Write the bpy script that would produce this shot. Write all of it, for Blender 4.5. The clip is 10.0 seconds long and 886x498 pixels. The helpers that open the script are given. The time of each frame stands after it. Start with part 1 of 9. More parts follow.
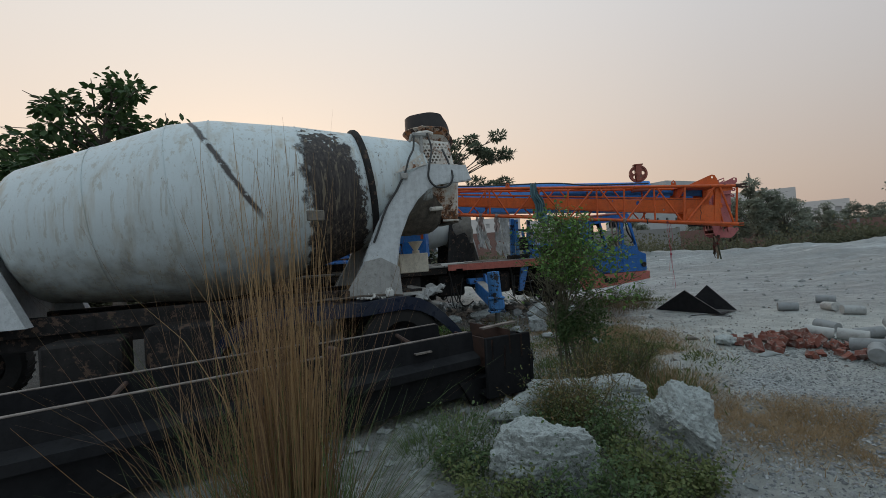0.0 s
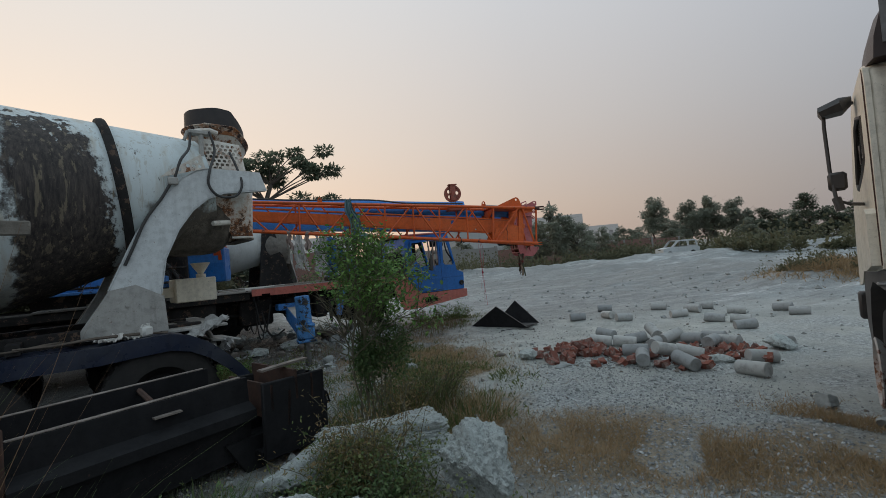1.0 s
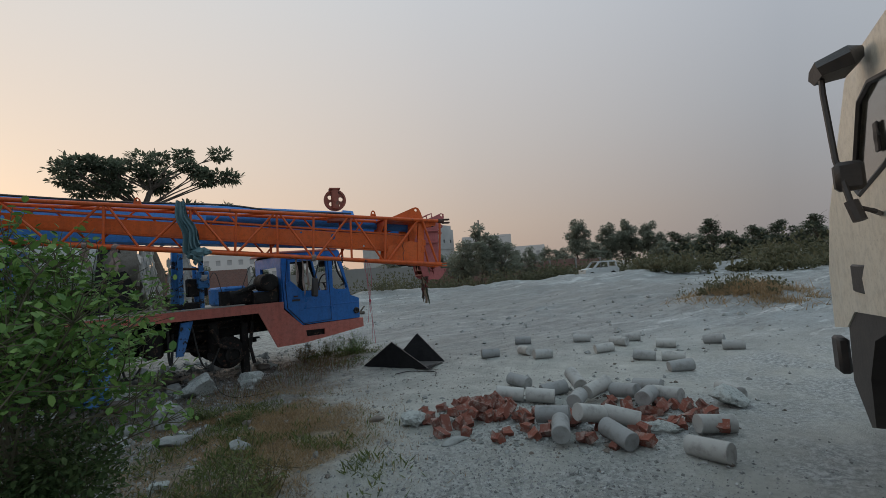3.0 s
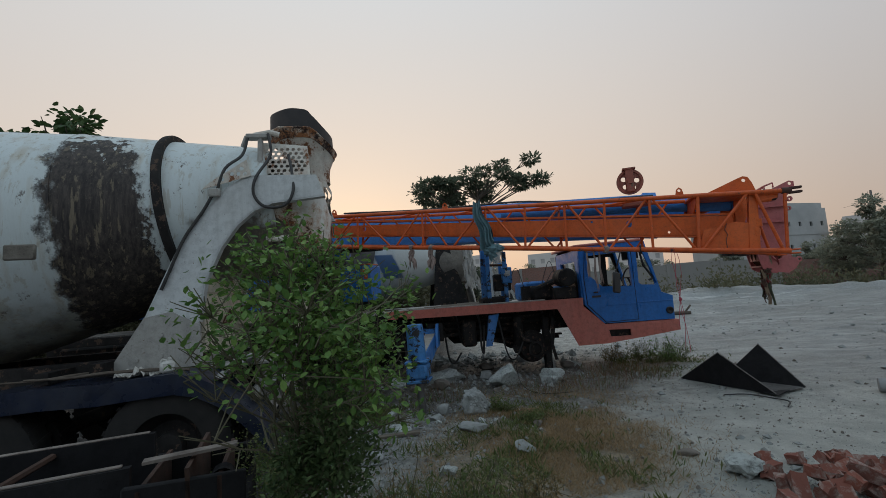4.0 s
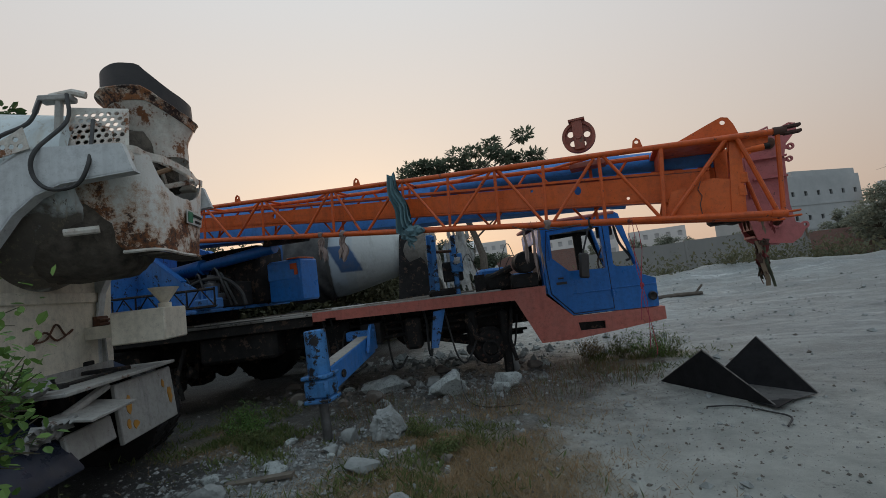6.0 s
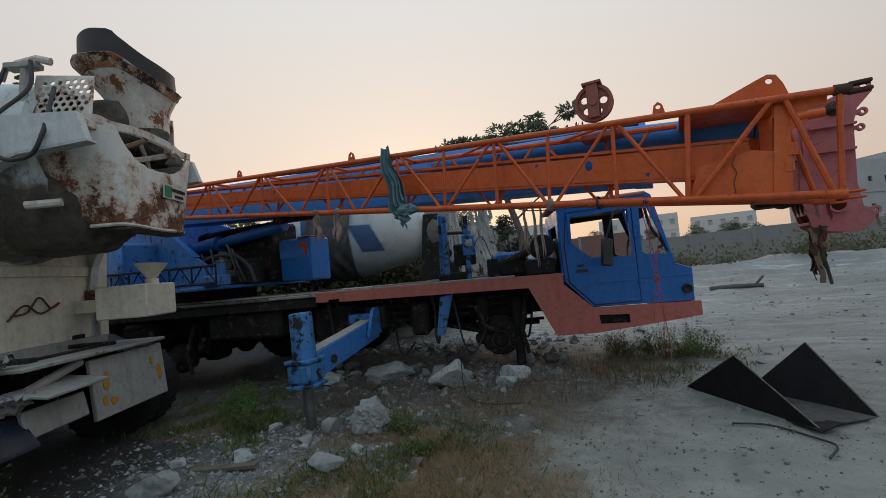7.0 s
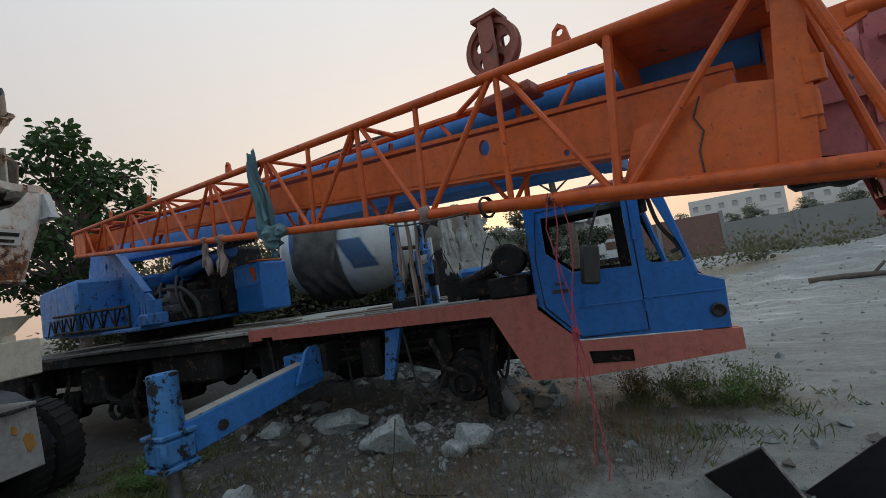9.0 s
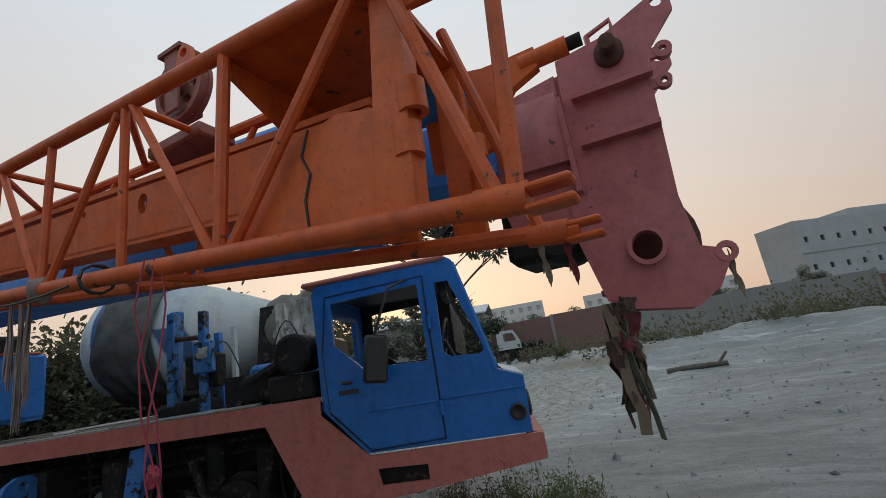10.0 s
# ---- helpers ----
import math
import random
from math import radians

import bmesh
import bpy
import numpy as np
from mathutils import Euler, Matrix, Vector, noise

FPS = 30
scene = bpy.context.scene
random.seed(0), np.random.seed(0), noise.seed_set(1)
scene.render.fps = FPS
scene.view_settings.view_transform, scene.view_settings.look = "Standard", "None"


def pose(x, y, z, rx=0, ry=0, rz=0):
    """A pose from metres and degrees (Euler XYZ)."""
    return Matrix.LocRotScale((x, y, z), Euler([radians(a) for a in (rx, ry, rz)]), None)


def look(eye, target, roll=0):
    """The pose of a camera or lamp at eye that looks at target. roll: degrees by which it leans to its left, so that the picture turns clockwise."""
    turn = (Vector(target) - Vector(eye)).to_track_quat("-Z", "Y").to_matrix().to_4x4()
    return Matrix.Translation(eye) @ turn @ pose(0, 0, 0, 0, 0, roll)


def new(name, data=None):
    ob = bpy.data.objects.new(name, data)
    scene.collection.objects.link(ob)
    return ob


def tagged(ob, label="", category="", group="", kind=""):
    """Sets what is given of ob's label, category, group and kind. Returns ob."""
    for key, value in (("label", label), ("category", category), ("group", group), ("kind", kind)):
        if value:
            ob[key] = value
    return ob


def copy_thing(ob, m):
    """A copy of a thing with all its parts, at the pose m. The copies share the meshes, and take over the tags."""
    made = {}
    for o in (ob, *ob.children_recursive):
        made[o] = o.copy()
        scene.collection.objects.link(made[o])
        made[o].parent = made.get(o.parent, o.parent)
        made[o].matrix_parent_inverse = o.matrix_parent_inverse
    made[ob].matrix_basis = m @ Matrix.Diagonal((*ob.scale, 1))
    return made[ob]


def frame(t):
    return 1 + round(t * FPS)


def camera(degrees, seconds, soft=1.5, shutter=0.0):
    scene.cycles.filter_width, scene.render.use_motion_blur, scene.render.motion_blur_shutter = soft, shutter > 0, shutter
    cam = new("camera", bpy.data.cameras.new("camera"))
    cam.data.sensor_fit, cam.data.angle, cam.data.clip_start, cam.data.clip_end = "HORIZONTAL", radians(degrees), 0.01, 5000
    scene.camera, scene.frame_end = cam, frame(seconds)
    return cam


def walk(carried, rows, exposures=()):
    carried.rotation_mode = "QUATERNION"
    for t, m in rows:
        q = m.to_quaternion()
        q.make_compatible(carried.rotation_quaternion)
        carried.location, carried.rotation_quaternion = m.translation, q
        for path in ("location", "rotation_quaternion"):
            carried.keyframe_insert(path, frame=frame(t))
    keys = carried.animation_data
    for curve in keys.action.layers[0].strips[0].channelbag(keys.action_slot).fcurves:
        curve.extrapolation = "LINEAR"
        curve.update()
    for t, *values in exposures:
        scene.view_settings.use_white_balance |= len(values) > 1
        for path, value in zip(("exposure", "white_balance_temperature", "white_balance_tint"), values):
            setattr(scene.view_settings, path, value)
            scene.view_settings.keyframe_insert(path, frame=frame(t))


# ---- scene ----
cam = camera(90.0, 10.0, soft=0.8)
PATH = [
    (0, (-0.115, -0.224, 1.498), (-0.076, 1.775, 1.518), -3.9),
    (0.5, (0.152, 0.055, 1.461), (0.801, 1.947, 1.506), -4.6),
    (1, (0.384, 0.311, 1.484), (1.137, 2.163, 1.536), -4.8),
    (1.5, (0.671, 0.701, 1.488), (1.554, 2.496, 1.52), -4.7),
    (2, (1.128, 1.057, 1.513), (2.174, 2.76, 1.58), -2.5),
    (2.2, (1.273, 1.173, 1.519), (2.457, 2.783, 1.594), -3.3),
    (3.3, (1.938, 1.695, 1.517), (2.693, 3.54, 1.675), -5.9),
    (3.5, (2.027, 1.784, 1.502), (2.25, 3.762, 1.689), -4.3),
    (4, (2.256, 2.066, 1.474), (1.948, 4.032, 1.676), -4.3),
    (4.5, (2.482, 2.426, 1.521), (2.186, 4.394, 1.714), -2.2),
    (5, (2.774, 2.762, 1.483), (2.456, 4.727, 1.674), -3.4),
    (5.5, (3.042, 3.092, 1.445), (2.693, 5.054, 1.614), -7.4),
    (5.7, (3.131, 3.251, 1.419), (2.772, 5.212, 1.583), -7.8),
    (6.8, (3.638, 3.876, 1.429), (3.036, 5.78, 1.543), -3.2),
    (7, (3.714, 4.01, 1.4), (3.082, 5.905, 1.498), -5.1),
    (7.5, (3.891, 4.458, 1.4), (3.137, 6.308, 1.491), -5.2),
    (8, (4.223, 4.918, 1.453), (3.329, 6.705, 1.552), -7.7),
    (8.5, (4.464, 5.338, 1.541), (3.533, 7.105, 1.643), -9.5),
    (9, (4.643, 5.79, 1.525), (3.683, 7.541, 1.652), -8.5),
    (9.3, (4.85, 6.059, 1.491), (3.951, 7.813, 1.826), -7.8),
    (9.5, (5.062, 6.261, 1.486), (4.354, 8.043, 2.053), -7.0),
    (9.7, (5.218, 6.451, 1.483), (4.646, 8.28, 2.054), -9.0),
    (10, (5.371, 6.729, 1.391), (4.838, 8.6, 1.856), -9.3),
]
walk(cam, [(t, look(eye, target, roll)) for t, eye, target, roll in PATH], exposures=[(0, 0.08), (2, 0.02), (3.5, -0.08), (5.5, -0.08), (7, 0.05), (9, 0.15), (9.5, -0.05), (10, 0.06)])

# ---- world and light ----
world = bpy.data.worlds.new("world")
scene.world = world
world.use_nodes = True
wn, wl = world.node_tree.nodes, world.node_tree.links
wn.clear()
SUN_AZ = radians(-22)          # from +y towards +x
SUN_EL = radians(4.0)
sky = wn.new("ShaderNodeTexSky")
sky.sky_type, sky.sun_disc = "NISHITA", False
sky.sun_elevation, sky.sun_rotation = SUN_EL, SUN_AZ
sky.air_density, sky.dust_density, sky.ozone_density = 1.0, 3.0, 1.5
wcoord = wn.new("ShaderNodeTexCoord")
wsep = wn.new("ShaderNodeSeparateXYZ")
wl.new(wcoord.outputs["Generated"], wsep.inputs[0])
# thick evening haze: one ramp over height towards the sunset, another away from it
def sky_ramp(*stops):
    r = wn.new("ShaderNodeValToRGB")
    es = r.color_ramp.elements
    while len(es) < len(stops):
        es.new(0.5)
    for el, (p, c) in zip(es, stops):
        el.position, el.color = p, (*c, 1)
    return r


near_sun = sky_ramp((0.0, (0.80, 0.53, 0.36)), (0.10, (0.86, 0.63, 0.46)), (0.25, (0.82, 0.68, 0.56)), (0.5, (0.76, 0.72, 0.68)), (0.72, (0.72, 0.78, 0.82)), (1.0, (0.62, 0.80, 0.92)))
off_sun = sky_ramp((0.0, (0.262, 0.244, 0.244)), (0.10, (0.30, 0.284, 0.286)), (0.28, (0.362, 0.378, 0.408)), (0.55, (0.46, 0.505, 0.57)), (1.0, (0.62, 0.80, 0.92)))
wl.new(wsep.outputs["Z"], near_sun.inputs[0])
wl.new(wsep.outputs["Z"], off_sun.inputs[0])
dotn = wn.new("ShaderNodeVectorMath")
dotn.operation = "DOT_PRODUCT"
wl.new(wcoord.outputs["Generated"], dotn.inputs[0])
dotn.inputs[1].default_value = (math.sin(SUN_AZ), math.cos(SUN_AZ), 0.10)
spread = sky_ramp((0.0, (0, 0, 0)), (0.55, (0.42, 0.42, 0.42)), (1.0, (1, 1, 1)))
wl.new(dotn.outputs["Value"], spread.inputs[0])
gmul = wn.new("ShaderNodeMix")
gmul.data_type = "RGBA"
wl.new(spread.outputs[0], gmul.inputs["Factor"])
wl.new(off_sun.outputs[0], gmul.inputs["A"])
wl.new(near_sun.outputs[0], gmul.inputs["B"])
# the clear blue-grey sky opposite the sunset
anti_sun = sky_ramp((0.0, (0.29, 0.32, 0.36)), (0.15, (0.37, 0.42, 0.48)), (0.5, (0.52, 0.60, 0.68)), (1.0, (0.62, 0.80, 0.92)))
wl.new(wsep.outputs["Z"], anti_sun.inputs[0])
back = wn.new("ShaderNodeMath")
back.operation, back.use_clamp = "MULTIPLY", True
back.inputs[1].default_value = -1.5
wl.new(dotn.outputs["Value"], back.inputs[0])
amix = wn.new("ShaderNodeMix")
amix.data_type = "RGBA"
wl.new(back.outputs[0], amix.inputs["Factor"])
wl.new(gmul.outputs["Result"], amix.inputs["A"])
wl.new(anti_sun.outputs[0], amix.inputs["B"])
smul = wn.new("ShaderNodeMix")
smul.data_type, smul.blend_type = "RGBA", "MULTIPLY"
smul.inputs["Factor"].default_value = 1.0
smul.inputs["B"].default_value = (0.10, 0.10, 0.10, 1)
wl.new(sky.outputs[0], smul.inputs["A"])
smix = wn.new("ShaderNodeMix")
smix.data_type = "RGBA"
smix.inputs["Factor"].default_value = 0.9
wl.new(smul.outputs["Result"], smix.inputs["A"])
wl.new(amix.outputs["Result"], smix.inputs["B"])
bg = wn.new("ShaderNodeBackground")
bg.inputs["Strength"].default_value = 1.12
wl.new(smix.outputs["Result"], bg.inputs[0])
wo = wn.new("ShaderNodeOutputWorld")
wl.new(bg.outputs[0], wo.inputs[0])

sun = new("sun", bpy.data.lights.new("sun", "SUN"))
sun.data.energy, sun.data.angle, sun.data.color = 0.45, radians(14), (1.0, 0.72, 0.50)
sun.matrix_world = look((0, 0, 0), (-math.sin(SUN_AZ) * math.cos(radians(9)), -math.cos(SUN_AZ) * math.cos(radians(9)), -math.sin(radians(9))))

# ---- builders ----


class Mat:
    """A node material under construction."""

    def __init__(self, name, rough=0.6, metal=0.0, spec=0.5):
        self.m = bpy.data.materials.new(name)
        self.m.use_nodes = True
        self.n, self.l = self.m.node_tree.nodes, self.m.node_tree.links
        self.b = self.n["Principled BSDF"]
        self.b.inputs["Roughness"].default_value = rough
        self.b.inputs["Metallic"].default_value = metal
        self.b.inputs["Specular IOR Level"].default_value = spec
        self.co = self.n.new("ShaderNodeTexCoord").outputs["Object"]

    def noise(self, scale, detail=5, rough=0.6, stretch=None, dist=0.0):
        t = self.n.new("ShaderNodeTexNoise")
        t.inputs["Scale"].default_value, t.inputs["Detail"].default_value = scale, detail
        t.inputs["Roughness"].default_value, t.inputs["Distortion"].default_value = rough, dist
        src = self.co
        if stretch:
            mp = self.n.new("ShaderNodeMapping")
            mp.inputs["Scale"].default_value = stretch
            self.l.new(src, mp.inputs[0])
            src = mp.outputs[0]
        self.l.new(src, t.inputs["Vector"])
        return t.outputs["Fac"]

    def ramp(self, fac, *stops):
        r = self.n.new("ShaderNodeValToRGB")
        es = r.color_ramp.elements
        while len(es) < len(stops):
            es.new(0.5)
        for el, (p, c) in zip(es, stops):
            el.position = p
            el.color = (*c, 1) if len(c) == 3 else c
        self.l.new(fac, r.inputs[0])
        return r.outputs[0]

    def step(self, fac, a, b):
        return self.ramp(fac, (a, (0, 0, 0)), (b, (1, 1, 1)))

    def mix(self, fac, a, b, blend="MIX"):
        x = self.n.new("ShaderNodeMix")
        x.data_type, x.blend_type = "RGBA", blend
        for sock, v in ((x.inputs["Factor"], fac), (x.inputs["A"], a), (x.inputs["B"], b)):
            if isinstance(v, (int, float)):
                sock.default_value = v
            elif isinstance(v, tuple):
                sock.default_value = (*v, 1)
            else:
                self.l.new(v, sock)
        return x.outputs["Result"]

    def math(self, op, a, b=0.0):
        x = self.n.new("ShaderNodeMath")
        x.operation = op
        for sock, v in ((x.inputs[0], a), (x.inputs[1], b)):
            if isinstance(v, (int, float)):
                sock.default_value = v
            else:
                self.l.new(v, sock)
        return x.outputs[0]

    def xyz(self):
        s = self.n.new("ShaderNodeSeparateXYZ")
        self.l.new(self.co, s.inputs[0])
        return s.outputs

    def island(self):
        return self.n.new("ShaderNodeNewGeometry").outputs["Random Per Island"]

    def rand(self):
        return self.n.new("ShaderNodeObjectInfo").outputs["Random"]

    def color(self, c):
        self.l.new(c, self.b.inputs["Base Color"]) if not isinstance(c, tuple) else setattr(self.b.inputs["Base Color"], "default_value", (*c, 1))
        return self

    def rough(self, r):
        self.l.new(r, self.b.inputs["Roughness"])
        return self

    def bump(self, h, dist=0.01, strength=0.6):
        b = self.n.new("ShaderNodeBump")
        b.inputs["Distance"].default_value, b.inputs["Strength"].default_value = dist, strength
        self.l.new(h, b.inputs["Height"])
        self.l.new(b.outputs[0], self.b.inputs["Normal"])
        return self


def paint(name, base, dark, worn=(0.16, 0.09, 0.06), rough=0.45, wear=0.62, streak=0.5, dust=(0.30, 0.28, 0.25), dusty=0.35, spec=0.45, rusty=0.0, rustcol=(0.26, 0.10, 0.035)):
    """Old sprayed paint on steel: mottled colour, dirt runs, dust and chips down to rusty metal."""
    m = Mat(name, rough, 0, spec)
    c = m.mix(m.noise(2.2, 6), base, dark)
    c = m.mix(m.math("MULTIPLY", m.step(m.noise(15, 7, 0.75), 0.46, 0.62), 0.35), c, tuple(v * 0.5 for v in dark))
    runs = m.noise(5.0, 4, 0.6, (2.5, 2.5, 0.25))
    c = m.mix(m.math("MULTIPLY", m.step(runs, 0.5, 0.8), streak), c, tuple(v * 0.45 for v in dark))
    c = m.mix(m.math("MULTIPLY", m.step(m.noise(1.3, 7, 0.7), 0.45, 0.8), dusty), c, dust)
    if rusty:
        blotch = m.math("ADD", m.noise(2.6, 9, 0.78), m.math("MULTIPLY", m.noise(7.0, 4, 0.6, (2.0, 2.0, 0.2)), 0.25))
        rc = m.mix(m.noise(22, 6, 0.7), rustcol, tuple(v * 0.35 for v in rustcol))
        c = m.mix(m.math("MULTIPLY", m.step(blotch, 0.63 - 0.06 * rusty, 0.76 - 0.06 * rusty), 0.8), c, tuple(0.5 * a + 0.5 * b for a, b in zip(base, rustcol)))
        c = m.mix(m.step(blotch, 0.73 - 0.06 * rusty, 0.765 - 0.06 * rusty), c, rc)
    c = m.mix(m.math("MULTIPLY", m.step(m.noise(42, 5, 0.8), 0.60, 0.66), 0.6), c, tuple(v * 0.35 for v in dark))
    c = m.mix(m.step(m.noise(9.0, 8, 0.72), wear, wear + 0.035), c, worn)
    m.color(c).bump(m.noise(35, 4), 0.004, 0.25)
    m.rough(m.ramp(m.noise(6, 5), (0.3, (rough - 0.1,) * 3), (0.75, (min(1, rough + 0.3),) * 3)))
    return m.m


M = {}
M["orange"] = paint("orange_paint", (0.70, 0.112, 0.011), (0.52, 0.078, 0.009), worn=(0.05, 0.03, 0.022), wear=0.605, streak=0.55, dusty=0.10)
M["orange_plate"] = paint("orange_plate_paint", (0.74, 0.135, 0.012), (0.58, 0.095, 0.010), worn=(0.07, 0.04, 0.028), wear=0.66, streak=0.45, dusty=0.1)
M["pink"] = paint("faded_red_paint", (0.52, 0.15, 0.15), (0.40, 0.10, 0.10), worn=(0.06, 0.035, 0.03), wear=0.645, streak=0.35, dusty=0.2)
M["red_deck"] = paint("red_oxide_paint", (0.62, 0.185, 0.14), (0.49, 0.14, 0.105), worn=(0.07, 0.04, 0.035), wear=0.64, streak=0.4, dusty=0.25)
M["blue"] = paint("blue_paint", (0.018, 0.185, 0.58), (0.014, 0.14, 0.45), worn=(0.05, 0.04, 0.04), wear=0.70, streak=0.4, dusty=0.05, rough=0.33)
M["blue_worn"] = paint("worn_blue_paint", (0.035, 0.21, 0.58), (0.03, 0.165, 0.46), worn=(0.02, 0.019, 0.02), wear=0.57, streak=0.7, dusty=0.25)
M["blue_chipped"] = paint("chipped_blue_paint", (0.05, 0.24, 0.56), (0.04, 0.18, 0.44), worn=(0.014, 0.013, 0.014), wear=0.527, streak=0.9, dusty=0.2)
M["black_steel"] = paint("black_steel", (0.018, 0.018, 0.020), (0.008, 0.008, 0.009), worn=(0.07, 0.04, 0.028), wear=0.68, streak=0.3, dust=(0.05, 0.047, 0.044), dusty=0.18, rough=0.75, spec=0.2)
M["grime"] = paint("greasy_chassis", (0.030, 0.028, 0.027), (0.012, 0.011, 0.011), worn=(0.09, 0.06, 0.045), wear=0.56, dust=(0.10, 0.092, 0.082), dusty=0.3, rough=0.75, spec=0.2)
M["cream"] = paint("cream_paint", (0.80, 0.74, 0.61), (0.68, 0.62, 0.50), worn=(0.16, 0.10, 0.065), wear=0.68, streak=0.4, dust=(0.45, 0.41, 0.34), dusty=0.4, rough=0.6)
M["deck_pale"] = paint("dusty_deck", (0.44, 0.42, 0.385), (0.30, 0.285, 0.26), worn=(0.06, 0.05, 0.045), wear=0.61, streak=0.3, dust=(0.5, 0.48, 0.44), dusty=0.4, rough=0.85)
M["deck_dark"] = paint("oily_deck", (0.15, 0.14, 0.125), (0.06, 0.055, 0.05), worn=(0.03, 0.025, 0.022), wear=0.56, streak=0.3, dust=(0.30, 0.28, 0.25), dusty=0.4, rough=0.85)
M["white_paint"] = paint("white_paint", (0.62, 0.65, 0.655), (0.50, 0.52, 0.52), worn=(0.15, 0.085, 0.055), wear=0.66, streak=0.4, dust=(0.45, 0.43, 0.39), dusty=0.3, rough=0.55)
M["truck_white"] = paint("truck_cab_paint", (0.76, 0.71, 0.60), (0.66, 0.61, 0.51), worn=(0.17, 0.08, 0.05), wear=0.70, streak=0.35, dust=(0.42, 0.38, 0.32), dusty=0.35, rough=0.4)


def simple(name, c1, c2, scale=8, rough=0.7, metal=0.0, bump=0.3, bscale=30, bdist=0.01):
    m = Mat(name, rough, metal)
    m.color(m.mix(m.ramp(m.noise(scale, 7, 0.65), (0.3, (0, 0, 0)), (0.7, (1, 1, 1))), c1, c2))
    m.bump(m.noise(bscale, 6, 0.7), bdist, bump)
    return m.m


M["rust_red"] = paint("rusty_red_paint", (0.36, 0.10, 0.06), (0.24, 0.065, 0.045), wear=0.58, streak=0.5, dusty=0.1)
M["boom_blue"] = paint("light_blue_paint", (0.045, 0.25, 0.68), (0.035, 0.19, 0.55), worn=(0.07, 0.05, 0.045), wear=0.72, streak=0.3, dusty=0.12)
M["rubber"] = simple("tyre_rubber", (0.009, 0.0087, 0.0085), (0.024, 0.022, 0.020), 5, 0.9)
M["rust"] = simple("rust", (0.13, 0.055, 0.028), (0.055, 0.028, 0.020), 12, 0.9)
M["bare_metal"] = simple("dull_metal", (0.20, 0.20, 0.20), (0.11, 0.105, 0.10), 9, 0.45, 0.6)
M["rubber_black"] = simple("black_rubber_hose", (0.018, 0.018, 0.019), (0.045, 0.043, 0.04), 8, 0.6)
M["plastic_black"] = simple("black_plastic", (0.025, 0.022, 0.021), (0.05, 0.042, 0.038), 6, 0.55)
M["crust"] = simple("dried_concrete_crust", (0.22, 0.20, 0.17), (0.10, 0.088, 0.075), 7, 0.95, 0, 0.9, 22, 0.02)
M["wood"] = simple("weathered_wood", (0.20, 0.17, 0.135), (0.10, 0.083, 0.066), 9, 0.9)
M["cloth_teal"] = simple("faded_teal_cloth", (0.08, 0.17, 0.20), (0.13, 0.21, 0.23), 10, 0.95)
M["rust_dark_early"] = simple("blackened_rust", (0.09, 0.04, 0.028), (0.035, 0.02, 0.016), 12, 0.85)
M["cloth_grey"] = simple("dirty_cloth", (0.34, 0.26, 0.23), (0.20, 0.15, 0.135), 10, 0.95)
M["cloth_white"] = simple("torn_white_sheet", (0.55, 0.53, 0.49), (0.36, 0.34, 0.31), 10, 0.9)
M["rope_red"] = simple("red_rope", (0.42, 0.05, 0.08), (0.30, 0.05, 0.07), 20, 0.9)
M["rag_a"] = simple("dark_rag", (0.06, 0.035, 0.03), (0.11, 0.06, 0.045), 12, 0.95)
M["rag_d"] = simple("greenish_rag", (0.12, 0.14, 0.09), (0.07, 0.085, 0.06), 12, 0.95)
M["rag_b"] = simple("tan_rag", (0.26, 0.20, 0.14), (0.17, 0.125, 0.085), 12, 0.95)
M["rag_c"] = simple("maroon_rag", (0.20, 0.03, 0.03), (0.11, 0.025, 0.025), 12, 0.95)


